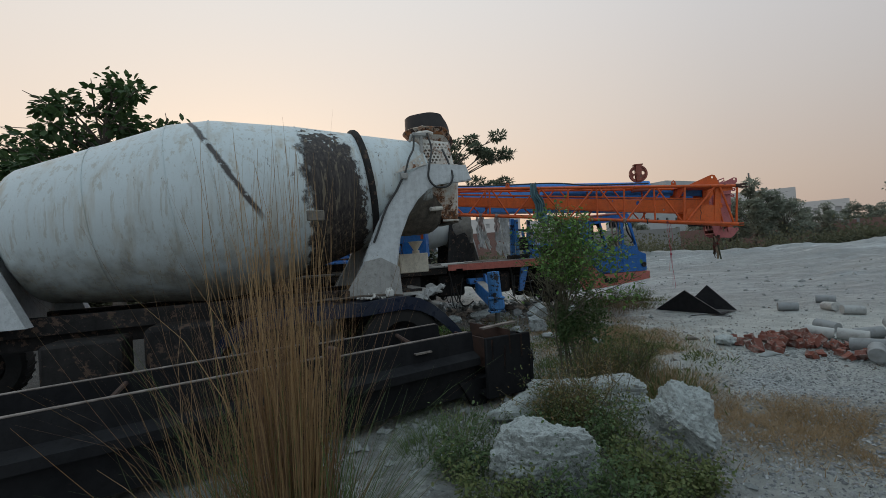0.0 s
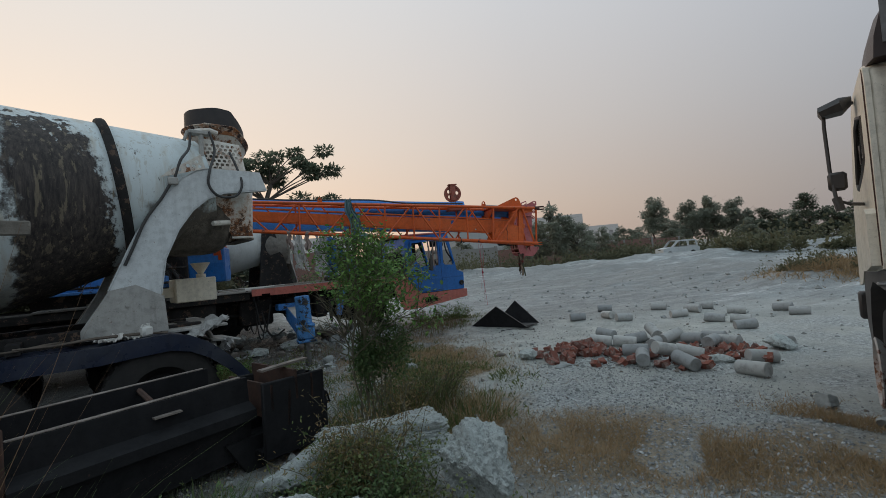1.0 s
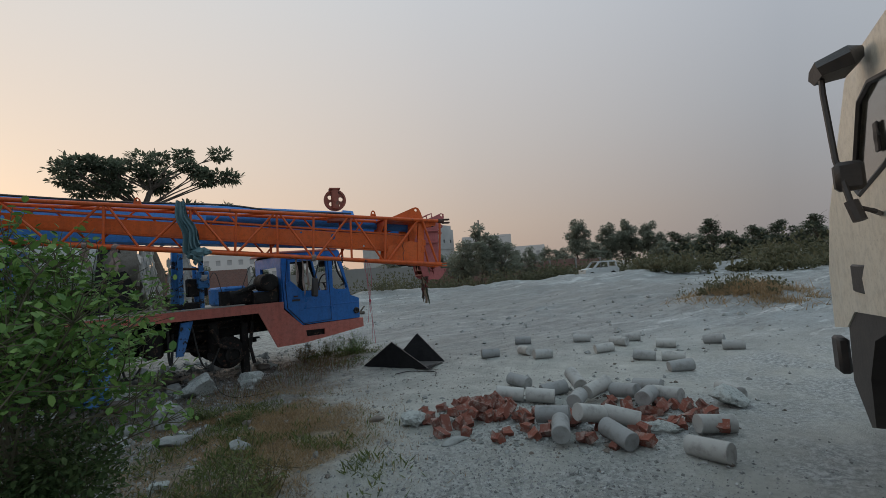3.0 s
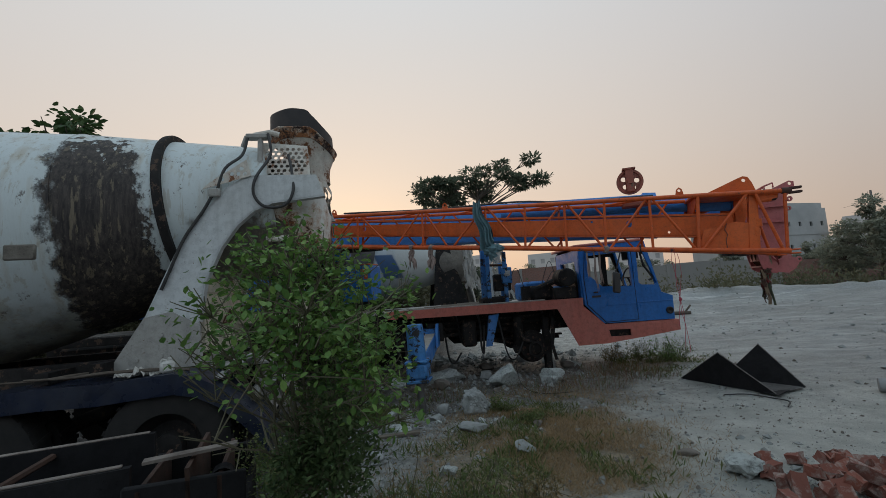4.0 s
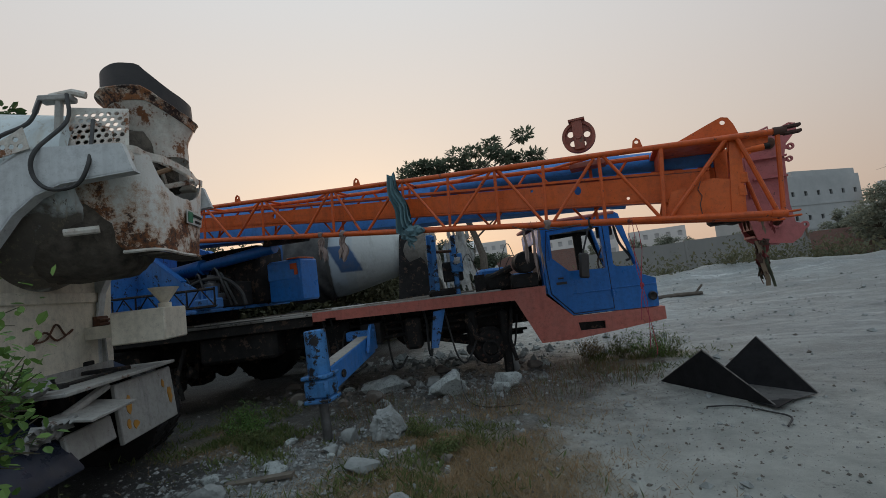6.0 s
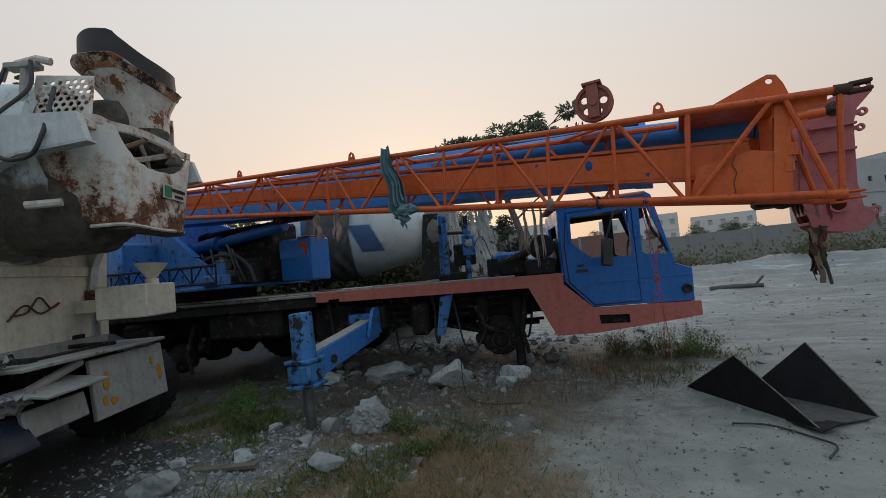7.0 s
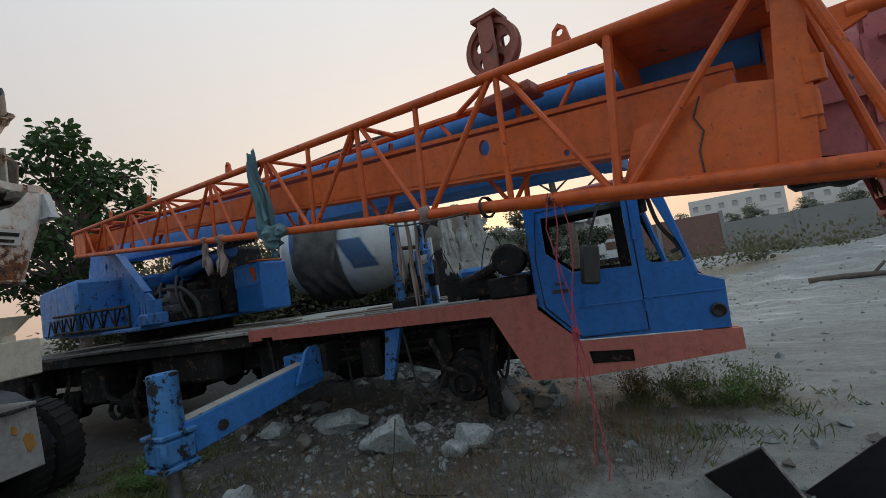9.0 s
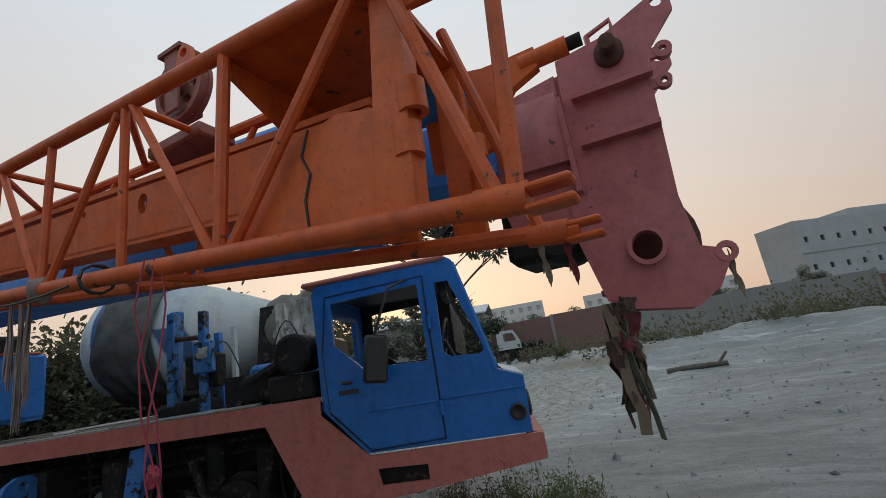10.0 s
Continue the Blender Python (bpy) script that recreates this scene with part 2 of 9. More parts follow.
class Geo:
    """Gathers simple solids into one bmesh."""

    def __init__(self):
        self.bm = bmesh.new()

    def grow(self, verts, faces, smooth=False):
        vs = [self.bm.verts.new(v) for v in verts]
        for f in faces:
            try:
                self.bm.faces.new([vs[i] for i in f]).smooth = smooth
            except ValueError:
                pass
        return vs

    def box(self, x0, x1, y0, y1, z0, z1, m=None, bevel=0.0):
        b = min(bevel, (x1 - x0) * 0.4, (y1 - y0) * 0.4, (z1 - z0) * 0.4)
        if b > 0:
            t = bmesh.new()
            bmesh.ops.create_cube(t, size=1)
            bmesh.ops.transform(t, matrix=Matrix.Translation(((x0 + x1) / 2, (y0 + y1) / 2, (z0 + z1) / 2)) @ Matrix.Diagonal((x1 - x0, y1 - y0, z1 - z0, 1)), verts=t.verts)
            bmesh.ops.bevel(t, geom=t.edges[:], offset=b, segments=1, affect="EDGES", clamp_overlap=True)
            t.verts.index_update()
            self.grow([(m @ v.co if m else v.co.copy()) for v in t.verts], [[v.index for v in f.verts] for f in t.faces])
            t.free()
            return self
        vs = [Vector(p) for p in ((x0, y0, z0), (x1, y0, z0), (x1, y1, z0), (x0, y1, z0), (x0, y0, z1), (x1, y0, z1), (x1, y1, z1), (x0, y1, z1))]
        self.grow([m @ v if m else v for v in vs], [(0, 3, 2, 1), (4, 5, 6, 7), (0, 1, 5, 4), (1, 2, 6, 5), (2, 3, 7, 6), (3, 0, 4, 7)])
        return self

    def tube(self, pts, r, n=8, caps=True, r_end=None):
        pts = [Vector(p) for p in pts]
        rings, last = [], None
        for i, p in enumerate(pts):
            d = ((pts[min(i + 1, len(pts) - 1)] - pts[max(i - 1, 0)])).normalized()
            if last is None:
                a = d.orthogonal().normalized()
            else:
                a = (last - d * last.dot(d)).normalized()
            last = a
            b = d.cross(a)
            rr = r if r_end is None else r + (r_end - r) * i / max(1, len(pts) - 1)
            rings.append([self.bm.verts.new(p + (a * math.cos(2 * math.pi * k / n) + b * math.sin(2 * math.pi * k / n)) * rr) for k in range(n)])
        for q, s in zip(rings, rings[1:]):
            for k in range(n):
                self.bm.faces.new((q[k], q[(k + 1) % n], s[(k + 1) % n], s[k])).smooth = True
        if caps:
            self.bm.faces.new(rings[0][::-1])
            self.bm.faces.new(rings[-1])
        return self

    def plate(self, poly, y0, y1, m=None, holes=()):
        """A polygon in the xz plane between y0 and y1, with polygonal holes."""
        t = bmesh.new()
        loops = []
        for q in (poly, *holes):
            vs = [t.verts.new((x, 0, z)) for x, z in q]
            loops += [t.edges.new((vs[i], vs[(i + 1) % len(vs)])) for i in range(len(vs))]
        if holes:
            bmesh.ops.triangle_fill(t, edges=loops, use_beauty=True, use_dissolve=False)
        else:
            t.faces.new(t.verts[:])
        t.verts.index_update()
        flat = [v.co.copy() for v in t.verts]
        faces = [[v.index for v in f.verts] for f in t.faces]
        bound = [(e.verts[0].index, e.verts[1].index) for e in t.edges if len(e.link_faces) < 2]
        t.free()
        k = len(flat)
        vs = [Vector((v.x, y0, v.z)) for v in flat] + [Vector((v.x, y1, v.z)) for v in flat]
        self.grow([m @ v if m else v for v in vs], faces + [[i + k for i in f[::-1]] for f in faces] + [(a, b, b + k, a + k) for a, b in bound])
        bmesh.ops.recalc_face_normals(self.bm, faces=self.bm.faces[:])
        return self

    def lathe(self, prof, n=48, m=None, close=False):
        """Radius r at place x along the x axis; prof is a list of (x, r)."""
        rows = []
        for x, r in prof:
            rows.append([self.bm.verts.new((m @ v if m else v)) for v in (Vector((x, r * math.cos(2 * math.pi * k / n), r * math.sin(2 * math.pi * k / n))) for k in range(n))])
        for a, b in zip(rows, rows[1:]):
            for k in range(n):
                self.bm.faces.new((a[k], a[(k + 1) % n], b[(k + 1) % n], b[k])).smooth = True
        if close:
            self.bm.faces.new(rows[0][::-1])
            self.bm.faces.new(rows[-1])
        return self


def soft(pts, n=5):
    """Points of a smooth line through the given ones."""
    p = [Vector(q) for q in pts]
    p = [p[0] * 2 - p[1]] + p + [p[-1] * 2 - p[-2]]
    out = []
    for a, b, c, d in zip(p, p[1:], p[2:], p[3:]):
        for k in range(n):
            t = k / n
            out.append(0.5 * (2 * b + (c - a) * t + (2 * a - 5 * b + 4 * c - d) * t * t + (3 * b - a - 3 * c + d) * t ** 3))
    return out + [p[-2]]


def part(name, g, material, parent=None, label=""):
    """One mesh object out of a Geo, under its thing or part."""
    bm = g.bm if isinstance(g, Geo) else g
    me = bpy.data.meshes.new(name)
    bmesh.ops.recalc_face_normals(bm, faces=bm.faces[:])
    bm.to_mesh(me)
    bm.free()
    me.set_sharp_from_angle(angle=radians(38))
    me.materials.append(M[material] if isinstance(material, str) else material)
    ob = new(name, me)
    if parent:
        ob.parent = parent
    if label:
        ob["label"] = label
    return ob


def thing(name, m, label, category, group="", kind=""):
    ob = new(name)
    ob.matrix_world = m
    ob.empty_display_size = 0.2
    return tagged(ob, label, category, group, kind)


def circle(cx, cz, r, n=14, sx=1.0):
    return [(cx + sx * r * math.cos(2 * math.pi * k / n), cz + r * math.sin(2 * math.pi * k / n)) for k in range(n)]


def rock_geo(size, seed, sub=3, rough=0.35, flat=1.0):
    """A broken lump: an icosphere cut by random planes and roughened."""
    r = random.Random(seed)
    bm = bmesh.new()
    bmesh.ops.create_icosphere(bm, subdivisions=sub, radius=1.0)
    cuts = [(Vector((r.gauss(0, 1), r.gauss(0, 1), r.gauss(0, 1))).normalized(), r.uniform(0.5, 0.85)) for _ in range(9)]
    off = Vector((seed * 3.1, seed * 1.7, seed * 0.9))
    for v in bm.verts:
        p = v.co.copy()
        for nrm, d in cuts:
            k = p.dot(nrm) - d
            if k > 0:
                p -= nrm * k
        p *= 1 + rough * 0.30 * noise.noise(p * 2.2 + off) + rough * 0.12 * noise.noise(p * 6 + off) + rough * 0.10 * noise.noise(p * 13 + off) + rough * 0.06 * noise.noise(p * 31 + off)
        v.co = Vector((p.x * size[0], p.y * size[1], p.z * size[2] * flat))
    return bm


# ---- ground ----
def height(x, y):
    """The yard's level: nearly flat, low heaps of slurry towards the boundary wall and the far right."""
    d = math.hypot(x - 2, y - 5)
    h = 0.035 * noise.noise(Vector((x * 0.8, y * 0.8, 0))) + 0.02 * noise.noise(Vector((x * 2.7, y * 2.7, 4)))
    far = max(0.0, min(1.0, (d - 11) / 12))
    h += far * (0.14 * noise.noise(Vector((x * 0.16, y * 0.16, 2.0))) + 0.12 * noise.noise(Vector((x * 0.5, y * 0.5, 7.0))))
    rough = max(0.0, min(1.0, (math.hypot(x - 3, y - 5) - 7.5) / 6)) * (1.0 if x > 2.5 else 0.3)
    h += rough * (-0.05 + 0.15 * abs(noise.noise(Vector((x * 0.9, y * 1.3, 5.0)))) + 0.10 * abs(noise.noise(Vector((x * 2.3, y * 3.0, 8.0)))))
    heap = 0.8 * math.exp(-((y - 27 + 0.10 * x) / 4.5) ** 2) * (1.0 if x > 3 else max(0, 1 - (3 - x) / 8))
    h += heap * (0.75 + 0.35 * noise.noise(Vector((x * 0.3, y * 0.3, 9))))
    h += 0.42 * math.exp(-((x - 16.2) / 2.2) ** 2 - ((y - 8.4) / 1.3) ** 2)
    if d > 60:
        h *= max(0.0, 1 - (d - 60) / 30)
    return h


def axis(parts):
    out = []
    for a, b, s in parts:
        k = max(1, round((b - a) / s))
        out += [a + (b - a) * i / k for i in range(k)]
    return out + [parts[-1][1]]


gx = axis([(-1500, -200, 260), (-200, -40, 20), (-40, -6, 1.0), (-6, 10, 0.1), (10, 26, 0.35), (26, 60, 1.2), (60, 200, 20), (200, 1500, 260)])
gy = axis([(-1500, -200, 260), (-200, -20, 20), (-20, -1, 1.0), (-1, 14, 0.1), (14, 34, 0.35), (34, 60, 1.2), (60, 200, 20), (200, 1500, 260)])
nx, ny = len(gx), len(gy)
gme = bpy.data.meshes.new("ground")
gme.from_pydata([(x, y, height(x, y)) for y in gy for x in gx], [], [(j * nx + i, j * nx + i + 1, (j + 1) * nx + i + 1, (j + 1) * nx + i) for j in range(ny - 1) for i in range(nx - 1)])
gme.polygons.foreach_set("use_smooth", [True] * len(gme.polygons))
g = Mat("yard_ground", 0.58, 0, 0.6)
X, Y, Z = g.xyz()
pale = g.mix(g.ramp(g.noise(0.55, 8, 0.65), (0.32, (0, 0, 0)), (0.68, (1, 1, 1))), (0.40, 0.44, 0.445), (0.22, 0.245, 0.245))
streak = g.noise(0.6, 8, 0.72, (0.28, 1.7, 1), 0.5)
pale = g.mix(g.step(streak, 0.54, 0.62), pale, (0.66, 0.71, 0.715))
pale = g.mix(g.step(g.noise(0.8, 8, 0.75, (0.5, 1.6, 1)), 0.58, 0.70), pale, (0.20, 0.20, 0.19))
pale = g.mix(g.math("MULTIPLY", g.step(g.noise(0.42, 9, 0.75, (0.35, 1.5, 1)), 0.52, 0.58), 0.65), pale, (0.15, 0.155, 0.15))
pale = g.mix(g.math("MULTIPLY", g.step(g.noise(0.9, 9, 0.75, (0.3, 1.8, 1), 0.4), 0.57, 0.61), 0.8), pale, (0.74, 0.765, 0.765))
pale = g.mix(g.math("MULTIPLY", g.step(g.noise(3.5, 9, 0.8, (0.6, 1.5, 1)), 0.47, 0.62), 0.55), pale, (0.24, 0.255, 0.255))
pale = g.mix(g.math("MULTIPLY", g.step(g.noise(13, 8, 0.8), 0.50, 0.60), 0.4), pale, (0.52, 0.54, 0.54))
sand = g.mix(g.step(g.noise(1.7, 9, 0.75), 0.35, 0.65), (0.62, 0.63, 0.58), (0.36, 0.375, 0.345))
gravel = g.mix(g.step(g.noise(22, 5, 0.8), 0.44, 0.58), (0.24, 0.265, 0.265), (0.62, 0.65, 0.645))
soil = g.mix(g.step(g.noise(5, 7, 0.75), 0.4, 0.65), (0.21, 0.21, 0.19), (0.54, 0.55, 0.525))
warp = g.math("MULTIPLY", g.math("SUBTRACT", g.noise(0.5, 6, 0.65), 0.5), 5.0)


def band(expr, a, b):
    return g.step(g.math("ADD", g.math("MULTIPLY", expr, 0.1), 0.5), 0.5 + a * 0.1, 0.5 + b * 0.1)


c_near = g.math("ADD", g.math("ADD", g.math("MULTIPLY", X, 0.75), g.math("MULTIPLY", Y, 0.65)), warp)       # how far out into the yard
col = g.mix(band(g.math("SUBTRACT", c_near, 11.0), -1.5, 2.0), sand, pale)
grav = g.math("MULTIPLY", band(g.math("SUBTRACT", g.math("ADD", X, g.math("MULTIPLY", warp, 0.6)), 2.3), -0.5, 0.8), band(g.math("SUBTRACT", 5.0, g.math("ADD", Y, g.math("MULTIPLY", warp, 0.7))), -0.8, 0.8))
col = g.mix(g.math("MULTIPLY", grav, g.step(g.noise(1.1, 5), 0.35, 0.6)), col, gravel)
left = g.math("SUBTRACT", g.math("ADD", 1.95, g.math("MULTIPLY", g.math("SUBTRACT", Y, 3.0), 0.24)), g.math("ADD", X, g.math("MULTIPLY", warp, 0.25)))
col = g.mix(band(left, -0.6, 0.6), col, soil)
# nearly black ground beneath and left of the mixer truck
black_ground = g.math("MULTIPLY", band(g.math("SUBTRACT", 0.55, g.math("ADD", X, g.math("MULTIPLY", warp, 0.3))), -0.5, 0.5), band(g.math("SUBTRACT", Y, 4.3), -0.3, 0.5))
col = g.mix(g.math("MULTIPLY", black_ground, 0.92), col, (0.022, 0.020, 0.018))
farsoil = g.math("SUBTRACT", g.math("ADD", Y, warp), g.math("ADD", 36.0, g.math("MULTIPLY", X, -0.1)))
col = g.mix(band(farsoil, -2, 4), col, (0.13, 0.12, 0.085))


def blob(cx, cy, rx, ry):
    """A ragged round patch on the plan."""
    dx = g.math("DIVIDE", g.math("SUBTRACT", X, cx), rx)
    dy = g.math("DIVIDE", g.math("SUBTRACT", Y, cy), ry)
    d2_ = g.math("ADD", g.math("MULTIPLY", dx, dx), g.math("MULTIPLY", dy, dy))
    d2_ = g.math("ADD", d2_, g.math("MULTIPLY", g.math("SUBTRACT", thatch_n, 0.5), 2.6))
    return g.ramp(g.math("MULTIPLY", d2_, 0.5), (0.25, (1, 1, 1)), (0.62, (0, 0, 0)))


thatch_n = g.noise(2.4, 9, 0.78)
thatch = blob(2.4, 6.6, 1.1, 1.5)
for q in ((2.7, 3.1, 0.9, 0.7), (3.6, 2.2, 0.7, 0.5), (0.0, 7.8, 0.9, 0.6), (1.9, 4.3, 0.9, 0.6), (4.6, 10.6, 0.9, 0.4), (5.8, 24.0, 2.2, 0.9)):
    thatch = g.math("MAXIMUM", thatch, blob(*q))
thatch_col = g.mix(g.step(g.noise(17, 8, 0.8), 0.40, 0.62), (0.15, 0.115, 0.065), (0.42, 0.31, 0.18))
col = g.mix(g.math("MULTIPLY", thatch, 0.85), col, thatch_col)
# two greyer, mottled patches out in the yard
grey_patch = g.math("MULTIPLY", g.math("MAXIMUM", blob(16.0, 15.0, 9.0, 8.0), blob(8.5, 11.0, 5.0, 4.0)), 0.6)
col = g.mix(grey_patch, col, g.mix(g.step(g.noise(1.6, 9, 0.78, (0.6, 1.5, 1)), 0.45, 0.6), (0.15, 0.155, 0.15), (0.34, 0.35, 0.345)))
earth = g.math("MULTIPLY", blob(1.2, 9.5, 3.2, 2.5), 0.85)
col = g.mix(earth, col, g.mix(g.step(g.noise(7, 8, 0.8), 0.45, 0.62), (0.075, 0.066, 0.054), (0.21, 0.195, 0.17)))
# older, greyer slurry towards the far side of the yard
old = g.math("MULTIPLY", band(g.math("SUBTRACT", c_near, 17.5), -3.0, 3.0), g.math("ADD", 0.15, g.math("MULTIPLY", g.step(g.noise(0.6, 9, 0.75, (0.5, 1.5, 1)), 0.42, 0.58), 0.55)))
col = g.mix(old, col, (0.17, 0.18, 0.17))
litter = g.math("MULTIPLY", g.step(g.noise(4.5, 9, 0.82), 0.56, 0.66), 0.5)
col = g.mix(litter, col, (0.13, 0.12, 0.10))
col = g.mix(g.math("MULTIPLY", g.step(g.noise(9, 8, 0.8, (1, 1, 1), 0.4), 0.60, 0.66), 0.55), col, (0.55, 0.55, 0.52))
pebble = g.step(g.noise(48, 3, 0.8), 0.60, 0.66)
col = g.mix(g.math("MULTIPLY", pebble, 0.55), col, (0.42, 0.42, 0.41))
col = g.mix(g.math("MULTIPLY", g.step(g.noise(31, 4, 0.8), 0.64, 0.7), 0.7), col, (0.07, 0.066, 0.06))
g.color(col)
g.bump(g.mix(0.45, g.noise(6, 9, 0.85), g.noise(34, 6, 0.8)), 0.08, 1.0)
gme.materials.append(g.m)
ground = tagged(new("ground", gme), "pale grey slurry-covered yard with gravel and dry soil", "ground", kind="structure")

# ---- crane carrier and superstructure ----
CR = pose(3.69, 9.88, 0, 0, 0, 12)
crane = thing("truck_crane", CR, "derelict blue truck crane with red skirts, missing its wheels", "crane")

W = 2.45
# deck with red skirt
part("deck_plate", Geo().box(-4.3, -0.34, 0.012, W, 1.20, 1.235, bevel=0.006), "deck_pale", crane, "dusty pale deck plate")
part("rear_deck", Geo().box(-6.6, -4.3, 0.02, W, 1.195, 1.23, bevel=0.006).box(-9.3, -6.6, 0.25, W - 0.25, 1.16, 1.20), "deck_dark", crane, "blackened oily rear deck")
part("side_skirt", Geo().plate([(-3.62, 1.12), (-3.62, 1.245), (-0.36, 1.24), (-0.36, 1.1), (-0.02, 0.775), (-0.02, 0.46), (-0.50, 0.46), (-0.80, 1.085), (-3.3, 1.11), (-3.3, 1.15), (-3.45, 1.15), (-3.45, 1.12)], -0.01, 0.012), "red_deck", crane, "faded red side skirt")
part("front_bumper", Geo().plate([(-0.02, 0.46), (-0.02, 0.775), (1.17, 0.765), (1.25, 0.765), (1.25, 0.59), (0.6, 0.52)], -0.012, 0.014, holes=[[(0.03, 0.68), (0.40, 0.665), (0.40, 0.56), (0.05, 0.565)]]).box(1.17, 1.26, 0.02, W, 0.58, 0.77, bevel=0.02), "red_deck", crane, "faded red bumper with a slot")
# chassis
part("chassis_rail", Geo().box(-9.4, 1.0, 0.55, 0.70, 0.72, 1.10, bevel=0.01).box(-9.4, 1.0, W - 0.7, W - 0.55, 0.72, 1.10, bevel=0.01), "grime", crane)
for u in (-8.6, -6.8, -5.2, -3.9, -2.5, -1.6, 0.2):
    part("cross_member", Geo().box(u, u + 0.16, 0.70, W - 0.70, 0.78, 1.05), "grime", crane)
part("tank", Geo().box(-5.3, -4.2, 0.12, 0.52, 0.68, 1.08, bevel=0.05), "grime", crane)
part("side_rail", Geo().box(-9.3, -3.64, 0.05, 0.13, 1.06, 1.19, bevel=0.008), "grime", crane)


def bare_axle(u, parent, zc=0.45):
    a = part("axle", Geo().tube([(u, 0.35, zc), (u, W - 0.35, zc)], 0.085, 10).box(u - 0.16, u + 0.16, W / 2 - 0.2, W / 2 + 0.2, zc - 0.17, zc + 0.17, bevel=0.06), "grime", parent)
    for y, s in ((0.35, -1), (W - 0.35, 1)):
        part("brake_drum", Geo().lathe([(-0.06, 0.0), (-0.06, 0.20), (-0.05, 0.215), (-0.02, 0.215), (-0.015, 0.15), (0.05, 0.14), (0.06, 0.175), (0.085, 0.175), (0.09, 0.10), (0.17, 0.085), (0.18, 0.06), (0.22, 0.055), (0.22, 0.0)], 20, Matrix.Translation((u, y, zc)) @ Matrix.Rotation(radians(90 * s), 4, "Z")), "grime", a)
        part("wheel_stud", Geo().lathe([(0.0, 0.13), (0.05, 0.13), (0.05, 0.10), (0.0, 0.10)], 10, Matrix.Translation((u, y + s * 0.23, zc)) @ Matrix.Rotation(radians(90 * s), 4, "Z")), "grime", a)
        part("leaf_spring", Geo().box(u - 0.55, u + 0.55, y + (0.22 if s < 0 else -0.30), y + (0.30 if s < 0 else -0.22), zc + 0.10, zc + 0.16).box(u - 0.35, u + 0.35, y + (0.22 if s < 0 else -0.30), y + (0.30 if s < 0 else -0.22), zc + 0.06, zc + 0.10), "grime", a)


for u in (-1.2, -5.9, -7.2):
    bare_axle(u, crane)
# steering knuckles, hanging hoses and torn pipework under the deck
urng = random.Random(12)
for u in (-1.2, -5.9, -7.2):
    part("knuckle", Geo().box(u - 0.10, u + 0.12, 0.30, 0.62, 0.28, 0.66, bevel=0.05).box(u - 0.24, u - 0.10, 0.42, 0.56, 0.36, 0.56, bevel=0.03).tube([(u - 0.2, 0.5, 0.5), (u - 0.75, 0.6, 0.62)], 0.03, 8), "grime", crane, "greasy steering knuckle")
    part("spring_pack", Geo().box(u - 0.62, u + 0.62, 0.60, 0.69, 0.60, 0.63).box(u - 0.5, u + 0.5, 0.60, 0.69, 0.57, 0.60).box(u - 0.36, u + 0.36, 0.60, 0.69, 0.54, 0.57).box(u - 0.09, u + 0.09, 0.58, 0.71, 0.50, 0.74, bevel=0.02), "grime", crane)
    for k in range(6):
        q = random.Random(int(-u * 100) + k)
        part("hub_lump", rock_geo((q.uniform(0.05, 0.12), q.uniform(0.05, 0.1), q.uniform(0.05, 0.13)), 700 + k + int(-u * 10), 2, 0.6), "grime", crane).location = (u + q.gauss(0, 0.18), 0.22 + q.random() * 0.3, 0.45 + q.gauss(0, 0.14))
    part("torn_arm", Geo().tube([(u - 0.3, 0.15, 0.9), (u - 0.18, 0.12, 0.62), (u + 0.02, 0.14, 0.52)], 0.035, 7).tube([(u + 0.36, 0.2, 0.95), (u + 0.28, 0.12, 0.55), (u + 0.34, 0.12, 0.25)], 0.028, 7), "grime", crane)
    part("shock_absorber", Geo().tube([(u + 0.30, 0.52, 0.48), (u + 0.42, 0.52, 1.05)], 0.038, 10), "grime", crane)
for k in range(12):
    u0 = urng.uniform(-3.9, -0.9)
    y0 = urng.uniform(0.1, 0.6)
    z1 = urng.uniform(0.22, 0.8)
    w_ = urng.uniform(0.1, 0.5)
    part("hanging_hose", Geo().tube(soft([(u0, y0, 1.12), (u0 + 0.04, y0, 0.9), (u0 + w_ * 0.3, y0 - 0.03, z1 + 0.1), (u0 + w_ * 0.6, y0 - 0.02, z1), (u0 + w_, y0 + 0.05, z1 + urng.uniform(0.05, 0.6))]), urng.uniform(0.008, 0.02), 6), "rubber_black", crane)
for u0, u1, y0, z0, z1 in ((-8.9, -7.7, 0.15, 0.62, 1.05), (-6.7, -6.2, 0.2, 0.5, 1.0), (-3.8, -3.2, 0.3, 0.55, 1.05), (-2.4, -2.15, 0.25, 0.55, 1.0)):
    part("chassis_box", Geo().box(u0, u1, y0, y0 + 0.4, z0, z1, bevel=0.04), "grime", crane)
for u0, u1, z, r in ((-3.9, -0.9, 0.98, 0.025), (-3.4, -1.0, 0.88, 0.018), (-4.0, -1.6, 0.78, 0.03)):
    part("air_pipe", Geo().tube([(u0, 0.4, z), ((u0 + u1) / 2, 0.42, z - 0.03), (u1, 0.38, z + 0.02)], r, 7), "grime", crane)
part("spring_hanger", Geo().plate([(-1.95, 1.06), (-1.78, 1.08), (-1.93, 0.56), (-2.03, 0.56)], 0.05, 0.12), "blue_worn", crane, "chipped blue bracket")
